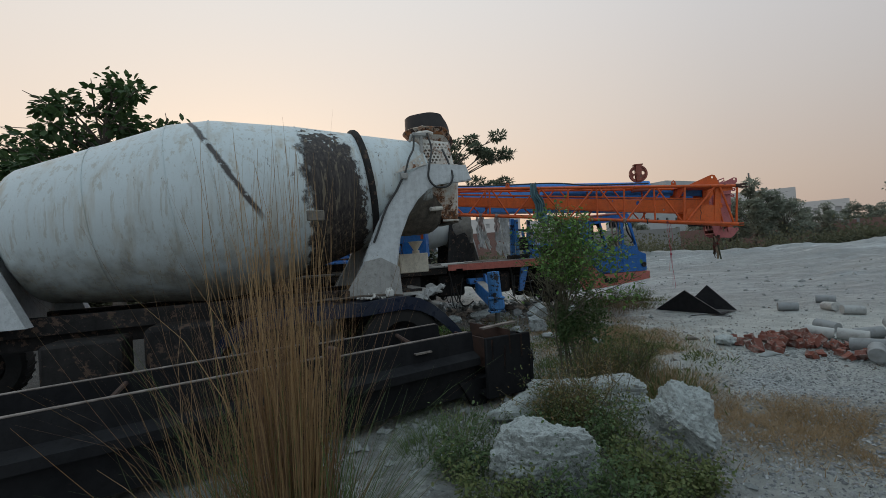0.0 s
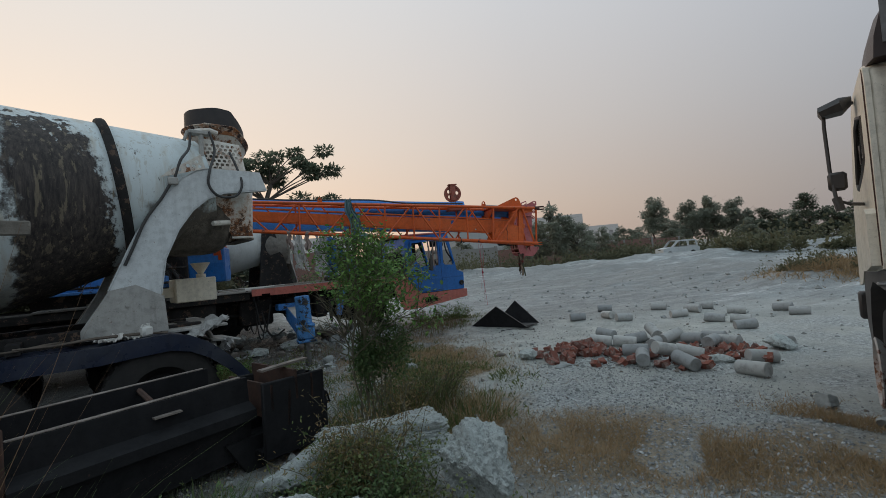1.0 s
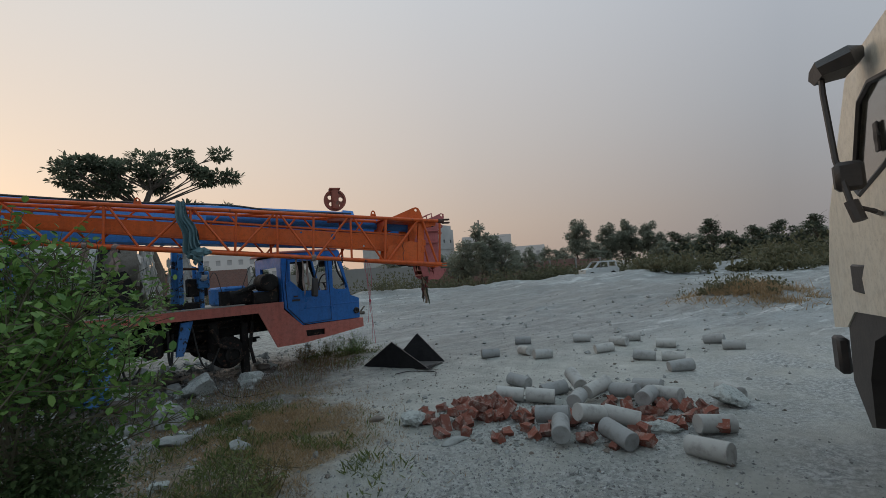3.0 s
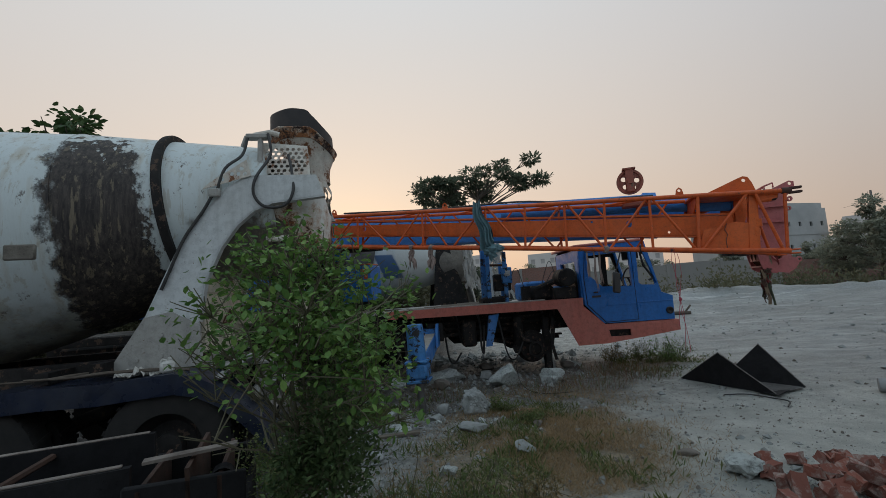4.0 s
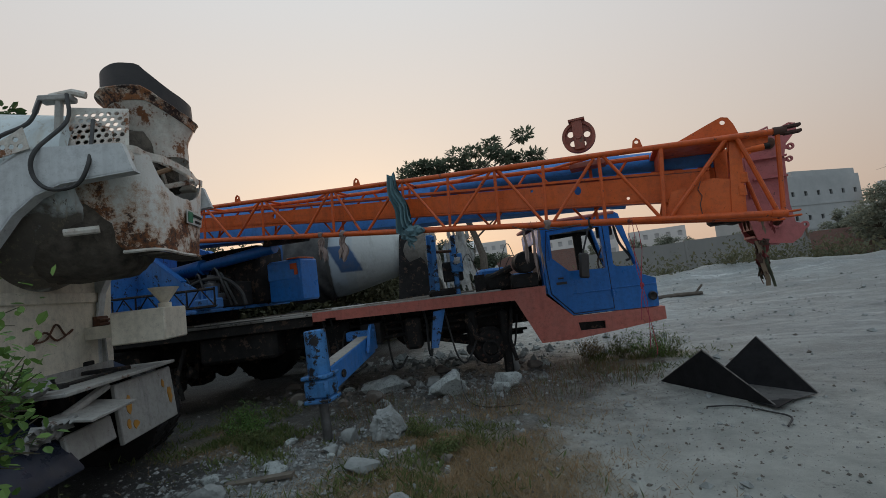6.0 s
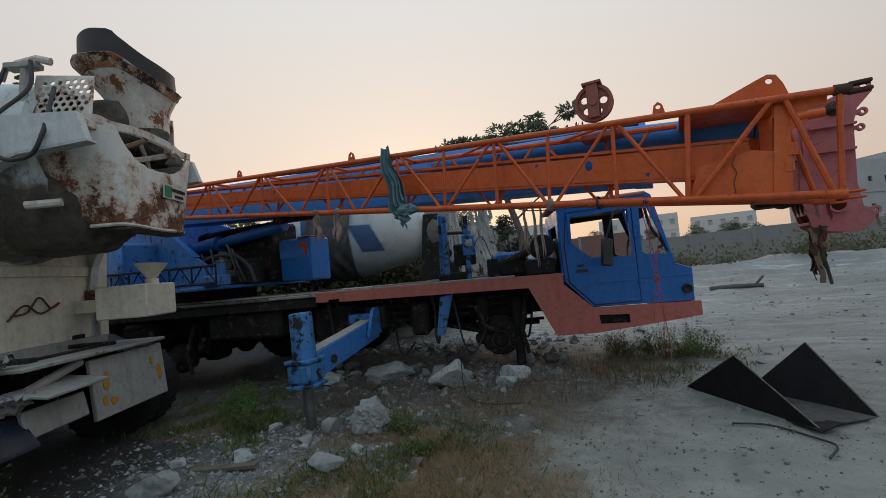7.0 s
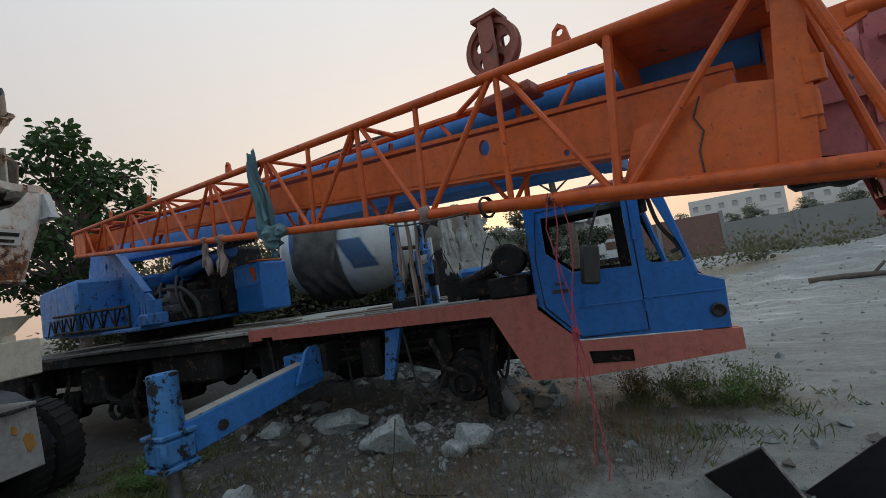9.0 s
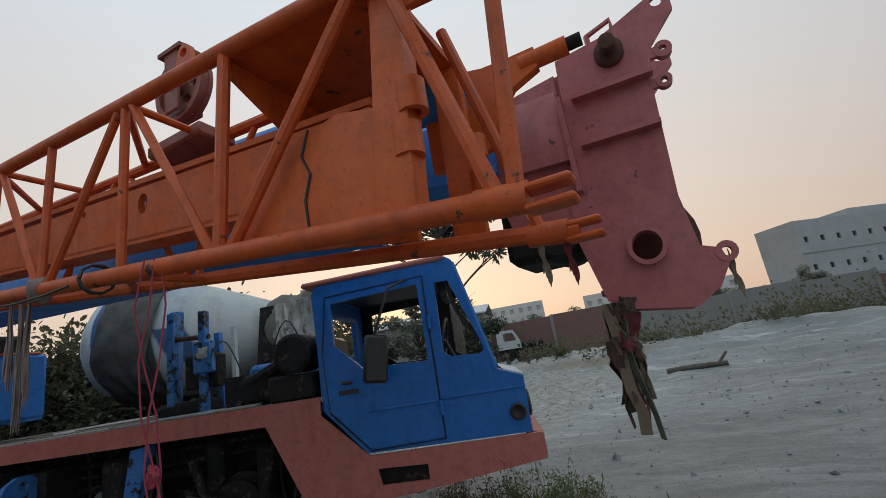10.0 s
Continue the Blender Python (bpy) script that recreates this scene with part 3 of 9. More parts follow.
part("wheel_hub", Geo().lathe([(-0.16, 0.0), (-0.16, 0.24), (-0.10, 0.27), (0.0, 0.27), (0.02, 0.20), (0.09, 0.18), (0.10, 0.23), (0.13, 0.23), (0.14, 0.12), (0.24, 0.10), (0.25, 0.0)], 24, pose(-1.2, 0.36, 0.47, 0, 0, -90)).box(-1.02, -0.90, 0.22, 0.34, 0.06, 0.95, bevel=0.02).box(-1.50, -1.34, 0.28, 0.50, 0.40, 1.02, bevel=0.04), "grime", crane, "massive rusty front hub")
for k in range(8):
    a_ = k * math.pi / 4
    part("hub_nut", Geo().lathe([(0, 0.024), (0.04, 0.022), (0.045, 0.0)], 8, pose(-1.2 + 0.16 * math.cos(a_), 0.26, 0.47 + 0.16 * math.sin(a_), 0, 0, -90)), "rust_dark_early", crane)
# engine and gear lumps under the deck
part("gearbox", Geo().box(-2.6, -1.5, 0.85, 1.6, 0.55, 1.0, bevel=0.1).tube([(-4.2, 1.2, 0.7), (-2.6, 1.2, 0.75)], 0.06, 8), "grime", crane)
# outrigger: beam towards the camera with its jack


# cab
def cab():
    side_out = [(-0.33, 1.12), (-0.36, 2.03), (-0.30, 2.10), (0.74, 2.16), (0.80, 2.12), (1.0, 1.24), (1.19, 1.165), (1.18, 0.775), (-0.03, 0.79)]
    doorwin = [(-0.21, 1.60), (-0.21, 1.93), (0.50, 1.97), (0.51, 1.38), (0.0, 1.40)]
    vent = [(0.63, 1.42), (0.64, 1.96), (0.745, 1.96), (0.945, 1.40), (0.90, 1.37), (0.68, 1.385)]
    cabp = part("cab", Geo().plate(side_out, 0.0, 0.035, holes=[doorwin, vent]), "blue", crane, "sprayed blue steel cab without glass")
    # far side nearly black instead of blue: the cab's inner shade in its colour
    part("far_side", Geo().plate(side_out, 1.25, 1.285, holes=[doorwin, vent]), "grime", cabp, "far side of the cab, darkened for the shade inside")
    part("back_panel", Geo().plate([(0.035, 1.12), (1.25, 1.12), (1.25, 2.05), (0.035, 2.05)], 0.32, 0.36, Matrix.Rotation(radians(90), 4, "Z"), holes=[[(0.22, 1.52), (1.0, 1.52), (1.0, 1.86), (0.22, 1.86)]]), "blue", cabp)
    part("nose_panel", Geo().box(1.155, 1.185, 0.035, 1.25, 0.78, 1.17, bevel=0.008), "blue", cabp)
    part("floor_pan", Geo().box(-0.3, 1.15, 0.035, 1.25, 0.80, 0.84), "blue", cabp)
    sl = Matrix.Translation((1.09, 0, 1.20)) @ Matrix.Rotation(radians(21), 4, "Y")
    part("cowl", Geo().box(-0.11, 0.11, 0.035, 1.25, -0.015, 0.015, sl), "white_paint", cabp, "worn whitish cowl")
    for y in (0.035, 1.20):
        part("windscreen_post", Geo().tube([(0.79, y + 0.02, 2.10), (1.0, y + 0.02, 1.22)], 0.03, 6), "blue", cabp)
    part("windscreen_frame", Geo().tube([(0.79, 0.05, 2.09), (0.79, 1.23, 2.09)], 0.03, 6).tube([(0.99, 0.05, 1.24), (0.99, 1.23, 1.24)], 0.025, 6), "blue", cabp)
    part("roof_panel", Geo().box(-0.36, 0.82, -0.02, 1.30, 2.10, 2.145, Matrix.Rotation(radians(-2), 4, "Y"), bevel=0.015), "red_deck", cabp, "faded red roof panel")
    # dark box behind the bumper slot, standing for the shade in it
    part("slot_back", Geo().box(-0.01, 0.45, 0.05, 0.30, 0.50, 0.72), "grime", crane)
    seam = [(-0.285, 1.11), (-0.305, 1.56), (-0.25, 1.99), (0.55, 2.03), (0.557, 0.815), (0.0, 0.805), (-0.285, 1.11)]
    part("door_gap", Geo().tube([(x, -0.003, z) for x, z in seam], 0.006, 4), "rubber_black", cabp)
    d = part("door", Geo().plate([(-0.28, 1.12), (-0.30, 1.55), (-0.245, 1.58), (0.0, 1.36), (0.545, 1.34), (0.55, 0.83), (0.0, 0.82)], -0.014, 0.004), "blue", cabp, "blue door with an empty window")
    part("door_rim", Geo().plate([(-0.245, 1.58), (-0.24, 1.96), (0.53, 2.0), (0.545, 1.34), (0.0, 1.36)], -0.013, 0.0, holes=[[(-0.21, 1.60), (-0.205, 1.93), (0.50, 1.97), (0.51, 1.38), (0.005, 1.395)]]), "blue", d)
    part("door_handle", Geo().box(-0.17, -0.09, -0.03, -0.014, 1.30, 1.325, bevel=0.006), "plastic_black", d, "black handle")
    part("keyhole_plate", Geo().box(-0.20, -0.05, -0.018, -0.014, 1.225, 1.26), "plastic_black", d)
    for z in (1.03, 1.66):
        part("hinge", Geo().tube([(0.56, -0.02, z - 0.05), (0.56, -0.02, z + 0.05)], 0.018, 8), "blue", d)
    part("side_crease", Geo().box(0.56, 1.18, -0.008, 0.0, 1.085, 1.10, bevel=0.003).box(0.02, 0.54, -0.022, -0.014, 1.075, 1.09, bevel=0.003), "blue", cabp)
    h = part("headlamp", Geo().lathe([(0, 0.10), (-0.02, 0.10), (-0.03, 0.085), (-0.015, 0.075), (0.02, 0.02), (0.02, 0.0)], 20, pose(1.185, 0.22, 0.95, 0, 0, 180)), "plastic_black", cabp, "broken headlamp")
    part("side_lamp", Geo().lathe([(0.0, 0.06), (0.03, 0.06), (0.04, 0.05), (0.02, 0.045), (0.0, 0.0)], 16, pose(1.105, 0.0, 0.925, 0, 0, -90)), "plastic_black", cabp, "black ring where the lamp is missing")
    part("mirror_arm", Geo().tube([(0.42, -0.02, 2.02), (0.30, -0.16, 1.95), (0.16, -0.20, 1.60)], 0.012, 6), "plastic_black", cabp)
    part("side_mirror", Geo().box(-0.09, 0.09, -0.025, 0.025, -0.17, 0.17, pose(0.16, -0.2, 1.45, 0, 8, 30), bevel=0.02), "plastic_black", cabp, "black wing mirror")
    sw = Geo()
    ring = [(0.62 + 0.04 * math.sin(a), 0.35 + 0.19 * math.cos(a), 1.52 + 0.19 * math.sin(a) * 0.9) for a in [2 * math.pi * i / 20 for i in range(21)]]
    sw.tube(ring, 0.014, 6, caps=False).tube([(0.62, 0.35, 1.52), (0.75, 0.35, 1.2)], 0.02, 6).tube([ring[0], ring[10]], 0.01, 5)
    part("steering_wheel", sw, "plastic_black", cabp)
    # dark sheet below the roof, added to keep the cab's inside shaded
    part("headliner", Geo().box(-0.30, 0.72, 0.05, 1.24, 2.02, 2.06), "plastic_black", cabp)
    part("sun_visor", Geo().box(0.66, 0.72, 0.08, 0.6, 1.84, 2.02, bevel=0.01), "plastic_black", cabp)
    part("inner_skin", Geo().plate([(-0.29, 1.14), (-0.31, 1.56), (-0.26, 1.60), (0.0, 1.38), (0.9, 1.36), (1.15, 1.15), (1.15, 0.80), (-0.03, 0.82)], 0.037, 0.045), "plastic_black", cabp)
    part("seat", Geo().box(-0.22, 0.22, 0.15, 0.6, 1.05, 1.2, bevel=0.04).box(-0.26, -0.14, 0.15, 0.6, 1.2, 1.72, pose(0, 0, 0, 0, -5, 0), bevel=0.04), "plastic_black", cabp, "dark worn seat")
    part("dashboard", Geo().box(0.72, 1.02, 0.06, 1.22, 1.12, 1.34, bevel=0.04), "plastic_black", cabp)
    part("wiper_arm", Geo().tube(soft([(0.72, 0.045, 2.0), (0.78, 0.06, 1.72), (0.90, 0.05, 1.5), (0.84, 0.06, 1.45)]), 0.018, 6), "plastic_black", cabp, "dangling black rubber seal")
    return cabp


cab()

# ---- boom and stowed jib ----
# local x runs from the boom head back towards the tail, local y towards the open yard side
JB = pose(5.41, 7.56, 0, 0, 0, 170.8)
boom = thing("crane_boom", JB, "blue telescopic boom with a faded red head, lowered over the cab", "crane boom")
jib = thing("crane_jib", JB, "orange lattice jib stowed along the crane boom", "crane jib")


def top(u):
    return 2.345 + 0.075 * u


def bot(u):
    return 1.655 + 0.112 * u


def fy(u):
    """Far lower chord: the jib's foot splays towards the boom head."""
    return -0.38 + 0.03 * min(u, 3.0)


TAIL = 9.0
CH = 0.027
part("top_chord", Geo().tube([(u, -0.0, top(u)) for u in (0.05, 2, 4, 6, TAIL)], CH, 10), "orange", jib)
part("bottom_chord", Geo().tube([(u, 0.0, bot(u)) for u in (0.10, 2, 4, 6, TAIL)], CH + 0.002, 10), "orange", jib)
part("far_bottom_chord", Geo().tube([(u, fy(u), bot(u) + 0.012 * min(u, 3)) for u in (0.06, 1.5, 3, 6, TAIL)], CH, 8), "orange", jib)
part("far_top_chord", Geo().tube([(u, -0.36, top(u) + 0.0) for u in (1.0, 3, 6, TAIL)], 0.024, 8), "orange", jib)
for y, f in ((0.0, bot), (-0.38, bot)):
    z = f(0)
    part("fork_end", Geo().tube([(0.20, y, f(0.20)), (0.12, y, f(0.12)), (0.09, y, f(0.09))], 0.034, 10).box(0.0, 0.10, y - 0.03, y + 0.03, z + 0.014, z + 0.030, bevel=0.006).box(0.0, 0.10, y - 0.03, y + 0.03, z - 0.026, z - 0.010, bevel=0.006), "orange", jib, "scratched orange fork end")


def bar(name, a, b, r=0.02, mat="orange"):
    part(name, Geo().tube([a, b], r, 8), mat, jib)


# near face: verticals and diagonals, node by node
TN = [1.46, 2.47, 3.52, 4.45, 5.50, 6.5, 7.5, 8.4]
BN = [0.98, 2.0, 3.03, 4.06, 4.93, 6.0, 7.0, 8.0]
for i, t in enumerate(TN):
    bar("diagonal", (t - 0.03, 0, top(t)), (BN[i] + 0.03, 0, bot(BN[i])), 0.0155)
    if i + 1 < len(BN):
        bar("diagonal", (t + 0.03, 0, top(t)), (BN[i + 1] - 0.03, 0, bot(BN[i + 1])), 0.0155)
    bar("upright", (t, 0, top(t)), (t + 0.02, 0, bot(t)), 0.016)
    bar("cross_tube", (t, 0, top(t)), (t, -0.36, top(t)), 0.016)
    bar("cross_brace", (t, 0, top(t)), (t + 0.5, -0.36, top(t + 0.5)), 0.015)
    bar("far_upright", (t + 0.1, -0.40, top(t) - 0.02), (t + 0.1, fy(t + 0.1), bot(t) + 0.02), 0.016)
    bar("floor_brace", (t, 0, bot(t)), (t + 0.5, fy(t + 0.5), bot(t + 0.5) + 0.012), 0.014)
bar("upright", (0.93, 0, top(0.93)), (0.99, 0, bot(0.99)), 0.02)
bar("upright", (1.98, 0, top(1.98)), (2.02, 0, bot(2.0)), 0.016)
bar("upright", (2.98, 0, top(2.98)), (3.02, 0, bot(3.0)), 0.016)
bar("end_diagonal", (0.42, 0, top(0.42)), (0.95, 0, bot(0.95)), 0.019)
bar("end_diagonal", (0.35, 0, top(0.35)), (0.15, 0, bot(0.15)), 0.019)
bar("end_upright", (0.06, 0, top(0.06)), (0.115, 0, bot(0.115)), 0.019)
bar("end_diagonal", (0.32, -0.3, top(0.3)), (0.16, fy(0.16), bot(0.16)), 0.018)
part("end_post", Geo().plate([(0.315, top(0.32)), (0.40, top(0.40)), (0.47, bot(0.47)), (0.36, bot(0.36))], -0.10, -0.03), "orange_plate", jib)


# the plate girder that makes the far face
def pt(u):
    return 2.115 + 0.105 * u


def pb(u):
    return 1.84 + 0.115 * u


hole = circle(1.70, 2.19, 0.045, 14, 0.75)
hole2 = circle(5.5, 2.57, 0.035, 10, 0.8)
part("plate_girder", Geo().plate([(0.55, pb(0.55)), (0.55, pt(0.55) - 0.02), (TAIL + 0.05, pt(8.2)), (TAIL + 0.05, pb(8.0)), (4.5, pb(4.5))], -0.22, -0.195, holes=[hole, hole2, circle(2.15, 2.27, 0.016, 8), circle(1.25, 2.03, 0.016, 8)])
     .box(0.55, TAIL, -0.31, -0.195, -0.012, 0.012, Matrix.Translation((0, 0, pt(0))) @ Matrix.Rotation(-math.atan(0.105), 4, "Y"))
     .box(0.55, TAIL, -0.31, -0.195, -0.012, 0.012, Matrix.Translation((0, 0, pb(0))) @ Matrix.Rotation(-math.atan(0.115), 4, "Y")), "orange_plate", jib, "orange plate with punched holes")
gus = part("gusset_plate", Geo().plate([(0.43, bot(0.43)), (0.41, 2.02), (0.56, 2.06), (0.90, 2.0), (0.985, bot(0.985))], -0.06, -0.04).plate([(0.50, bot(0.5) + 0.02), (0.50, 2.05), (0.95, 2.0), (1.0, 1.82)], -0.31, -0.29), "orange_plate", jib, "orange gusset plate with a crack")
part("crack_line", Geo().tube([(0.66, -0.038, 2.05), (0.69, -0.037, 1.98), (0.665, -0.037, 1.92), (0.69, -0.037, 1.85), (0.685, -0.038, 1.74)], 0.004, 4), "rubber_black", gus)
part("roof_plate", Geo().box(0.36, 0.99, -0.62, 0.0, -0.012, 0.012, Matrix.Translation((0, 0, top(0) + 0.0)) @ Matrix.Rotation(-math.atan(0.075), 4, "Y")).plate([(0.42, 2.36), (0.98, 2.41), (0.98, 2.17), (0.8, 2.25)], -0.62, -0.60), "orange", jib)
part("horn_plate", Geo().plate([(0.27, top(0.27)), (0.315, 2.52), (0.35, 2.59), (0.40, 2.605), (0.46, 2.585), (0.90, top(0.90))], -0.17, -0.15, holes=[circle(0.395, 2.555, 0.022, 12)]), "orange_plate", jib)
part("top_gusset", Geo().plate([(0.11, top(0.11)), (0.42, top(0.42)), (0.42, 2.26), (0.12, 2.285)], -0.06, -0.045), "orange_plate", jib)
part("cross_plate", Geo().plate([(-0.60, 2.06), (-0.60, 2.40), (-0.03, 2.40), (-0.03, 2.34)], 0.935, 0.95, Matrix(((0, 1, 0, 0), (1, 0, 0, 0), (0, 0, 1, 0), (0, 0, 0, 1)))), "orange_plate", jib, "orange cross plate closing the jib foot")
part("link_arm", Geo().plate([(0.56, 2.50), (0.47, 2.50), (0.435, 2.455), (0.385, 2.42), (0.30, 2.40), (0.20, 2.395), (0.10, 2.395), (0.10, 2.315), (0.20, 2.275), (0.26, 2.20), (0.32, 2.08), (0.56, 2.06)], -0.64, -0.60).tube([(-0.01, -0.62, 2.358), (0.16, -0.62, 2.355)], 0.034, 12), "orange_plate", jib)
part("link_pin", Geo().tube([(-0.06, -0.62, 2.36), (0.03, -0.62, 2.358)], 0.024, 10), "grime", jib)
part("far_post", Geo().plate([(0.35, 1.72), (0.35, 2.36), (0.44, 2.36), (0.46, 1.72)], -0.50, -0.46), "orange_plate", jib)
for z in (1.92, 2.04):
    part("hinge_tube", Geo().lathe([(0, 0.02), (0, 0.036), (0.075, 0.036), (0.075, 0.02), (0, 0.02)], 14, pose(0.335, -0.47, z - 0.04, 0, -90, 0)), "orange_plate", jib)
part("chord_clevis", Geo().box(-0.10, 0.02, -0.03, 0.03, -0.038, -0.012, Matrix.Translation((0, 0, top(0))), bevel=0.006).box(-0.10, 0.02, -0.03, 0.03, 0.012, 0.038, Matrix.Translation((0, 0, top(0))), bevel=0.006).tube([(0.0, 0, top(0.0)), (0.09, 0, top(0.09))], 0.036, 10), "rust_dark_early", jib, "dark rusty clevis")
for z in (2.02, 1.91):
    part("hinge_tube", Geo().lathe([(0, 0.022), (0, 0.04), (0.085, 0.04), (0.085, 0.022), (0, 0.022)], 14, pose(0.34 + (2.02 - z) * 0.25, -0.06, z - 0.04, 0, -90, 0)), "orange_plate", jib)
# lugs along the top chord
for u in (1.12, 4.1, 5.9, 7.2):
    part("lug", Geo().plate([(u - 0.045, top(u) + 0.02), (u - 0.03, top(u) + 0.09), (u, top(u) + 0.115), (u + 0.03, top(u) + 0.09), (u + 0.045, top(u) + 0.02)], -0.012, 0.006, holes=[circle(u, top(u) + 0.075, 0.018, 8)]), "orange", jib)
# tail plate
part("tail_plate", Geo().plate([(TAIL - 0.5, bot(TAIL - .5)), (TAIL - 0.45, top(TAIL - .45)), (TAIL + 0.03, top(TAIL)), (TAIL + 0.06, bot(TAIL) - 0.02)], -0.03, -0.01).box(TAIL, TAIL + 0.04, -0.5, 0.0, bot(TAIL), top(TAIL)), "orange_plate", jib)
# sheave standing on the boom
part("sheave", Geo().plate(circle(0, 0, 0.158, 32), -0.012, 0.012, Matrix.Translation((1.62, -0.33, 2.76)), holes=[circle(0.085 * math.cos(a), 0.085 * math.sin(a), 0.034, 10) for a in (0.5, 1.75, 3.0, 4.3, 5.5)])
           .lathe([(-0.03, 0.135), (-0.03, 0.165), (-0.012, 0.165), (-0.006, 0.148), (0.006, 0.148), (0.012, 0.165), (0.03, 0.165), (0.03, 0.135), (-0.03, 0.135)], 32, Matrix.Translation((1.62, -0.33, 2.76)) @ Matrix.Rotation(radians(90), 4, "Z")), "rust_red", jib, "rusty red sheave wheel with spoke holes")
part("sheave_bracket", Geo().box(1.57, 1.67, -0.285, -0.27, 2.62, 2.93, bevel=0.008).box(1.57, 1.67, -0.39, -0.375, 2.62, 2.93, bevel=0.008).box(1.54, 1.70, -0.40, -0.26, 2.92, 2.94).tube([(1.62, -0.26, 2.76), (1.62, -0.40, 2.76)], 0.035, 10).box(1.40, 1.75, -0.42, -0.24, 2.42, 2.48, pose(0, 0, 0, 0, 0, 0), bevel=0.01), "rust_red", jib)


# blue boom sections
sect = [(-0.20, -0.16), (-0.20, 0.16), (-0.13, 0.25), (0.13, 0.25), (0.20, 0.16), (0.20, -0.16)]


def boom_box(g, u0, u1, s, cz0, cz1, deep=0.0):
    a = [(u0, -1.05 + y * s, cz0 + z * s - deep * (z == -0.16)) for y, z in sect]
    b = [(u1, -1.05 + y * s, cz1 + z * s - deep * (z == -0.16)) for y, z in sect]
    n = len(sect)
    g.grow(a + b, [tuple(range(n)), tuple(range(2 * n - 1, n - 1, -1))] + [(i, (i + 1) % n, (i + 1) % n + n, i + n) for i in range(n)])
    return g


part("outer_section", boom_box(Geo(), 1.3, 10.2, 1.12, 2.38, 3.0, 0.13), "boom_blue", boom)
part("head_box", boom_box(Geo(), 0.10, 0.34, 0.86, 2.19, 2.20), "pink", boom)
part("inner_section", boom_box(Geo(), 0.40, 1.35, 0.88, 2.24, 2.34), "boom_blue", boom)
part("section_collar", boom_box(Geo(), 1.25, 1.42, 1.22, 2.37, 2.39, 0.12), "boom_blue", boom)
part("hoist_cylinder", Geo().tube([(0.45, -0.60, 2.36), (1.6, -0.60, 2.48), (3.4, -0.60, 2.58)], 0.10, 16).tube([(0.38, -0.60, 2.36), (0.45, -0.60, 2.36)], 0.115, 16), "boom_blue", boom, "blue hydraulic cylinder")
# head: two side plates, ribs, pins
head_poly = [(0.12, 2.45), (-0.06, 2.47), (-0.28, 2.555), (-0.335, 2.54), (-0.335, 2.47), (-0.23, 2.36), (-0.20, 2.25), (-0.175, 1.80), (-0.195, 1.62), (-0.25, 1.60), (-0.265, 1.55), (-0.22, 1.48), (-0.14, 1.43), (0.08, 1.46), (0.14, 1.50), (0.165, 1.60), (0.20, 1.75), (0.18, 1.95), (0.14, 2.1)]
# the head stands a little taller and further out than its drawing
hole_h = circle(-0.035, 1.655, 0.05, 18)
hd = part("head_plate", Geo().plate(head_poly, -0.87, -0.845, holes=[hole_h, circle(-0.29, 2.52, 0.022, 10)]).plate(head_poly, -1.28, -1.255, holes=[hole_h, circle(-0.29, 2.52, 0.022, 10)]), "pink", boom, "faded red head plate")
hd.location, hd.scale = (-0.05, -0.06, -0.0993), (1, 1, 1.06)
part("hole_ring", Geo().lathe([(-0.05, 0.05), (-0.05, 0.066), (0.01, 0.066), (0.01, 0.05), (-0.05, 0.05)], 20, pose(-0.035, -0.86, 1.655, 0, 0, -90)), "pink", hd)
for z in (2.255, 2.065):
    part("rib", Geo().box(-0.150 if z > 2.2 else -0.135, 0.15, -0.845, -0.80, z - 0.008, z + 0.008, pose(0, 0, 0, 0, -1.5, 0)), "pink", hd)
part("edge_rib", Geo().box(0.13, 0.15, -0.845, -0.80, 1.9, 2.28), "pink", hd)
part("crown_plate", Geo().box(-0.18, 0.15, -1.255, -0.87, 2.30, 2.32).box(-0.17, 0.16, -1.255, -0.87, 1.52, 1.54).box(0.10, 0.16, -1.255, -0.87, 1.6, 2.4), "pink", hd)
part("pin_boss", Geo().lathe([(0, 0.055), (0.025, 0.055), (0.035, 0.045), (0.04, 0.032), (0.10, 0.03), (0.105, 0.0)], 18, pose(-0.085, -0.845, 2.39, 0, 0, 90)), "rust", hd, "greasy round pin boss")
for u, z, r in ((-0.265, 2.33, 0.032), (-0.24, 2.215, 0.028), (-0.265, 1.585, 0.034)):
    part("eye_lug", Geo().plate(circle(u, z, r, 14), -0.872, -0.842, holes=[circle(u, z, r * 0.45, 10)]).box(u + r * 0.7, -0.16, -0.868, -0.846, z - r * 0.6, z + r * 0.6), "pink", hd)
part("head_sheave", Geo().lathe([(-0.1, 0.16), (-0.07, 0.2), (-0.03, 0.15), (0.03, 0.15), (0.07, 0.2), (0.1, 0.16)], 24, pose(-0.02, -1.06, 1.68, 0, 0, 90), close=True), "rust", hd)
part("guide_frame", Geo().tube([(-0.02, -0.9, 2.47), (-0.02, -0.9, 2.53), (-0.12, -0.9, 2.56), (-0.12, -0.9, 2.50)], 0.012, 6).tube([(-0.02, -1.2, 2.47), (-0.02, -1.2, 2.53), (-0.12, -1.2, 2.56)], 0.012, 6).tube([(-0.02, -0.9, 2.53), (-0.02, -1.2, 2.53)], 0.012, 6), "pink", hd)
part("head_cheek", Geo().plate([(0.14, 2.40), (0.46, 2.36), (0.50, 2.05), (0.44, 1.84), (0.16, 1.78)], -0.875, -0.855), "pink", hd, "faded red cheek plate")
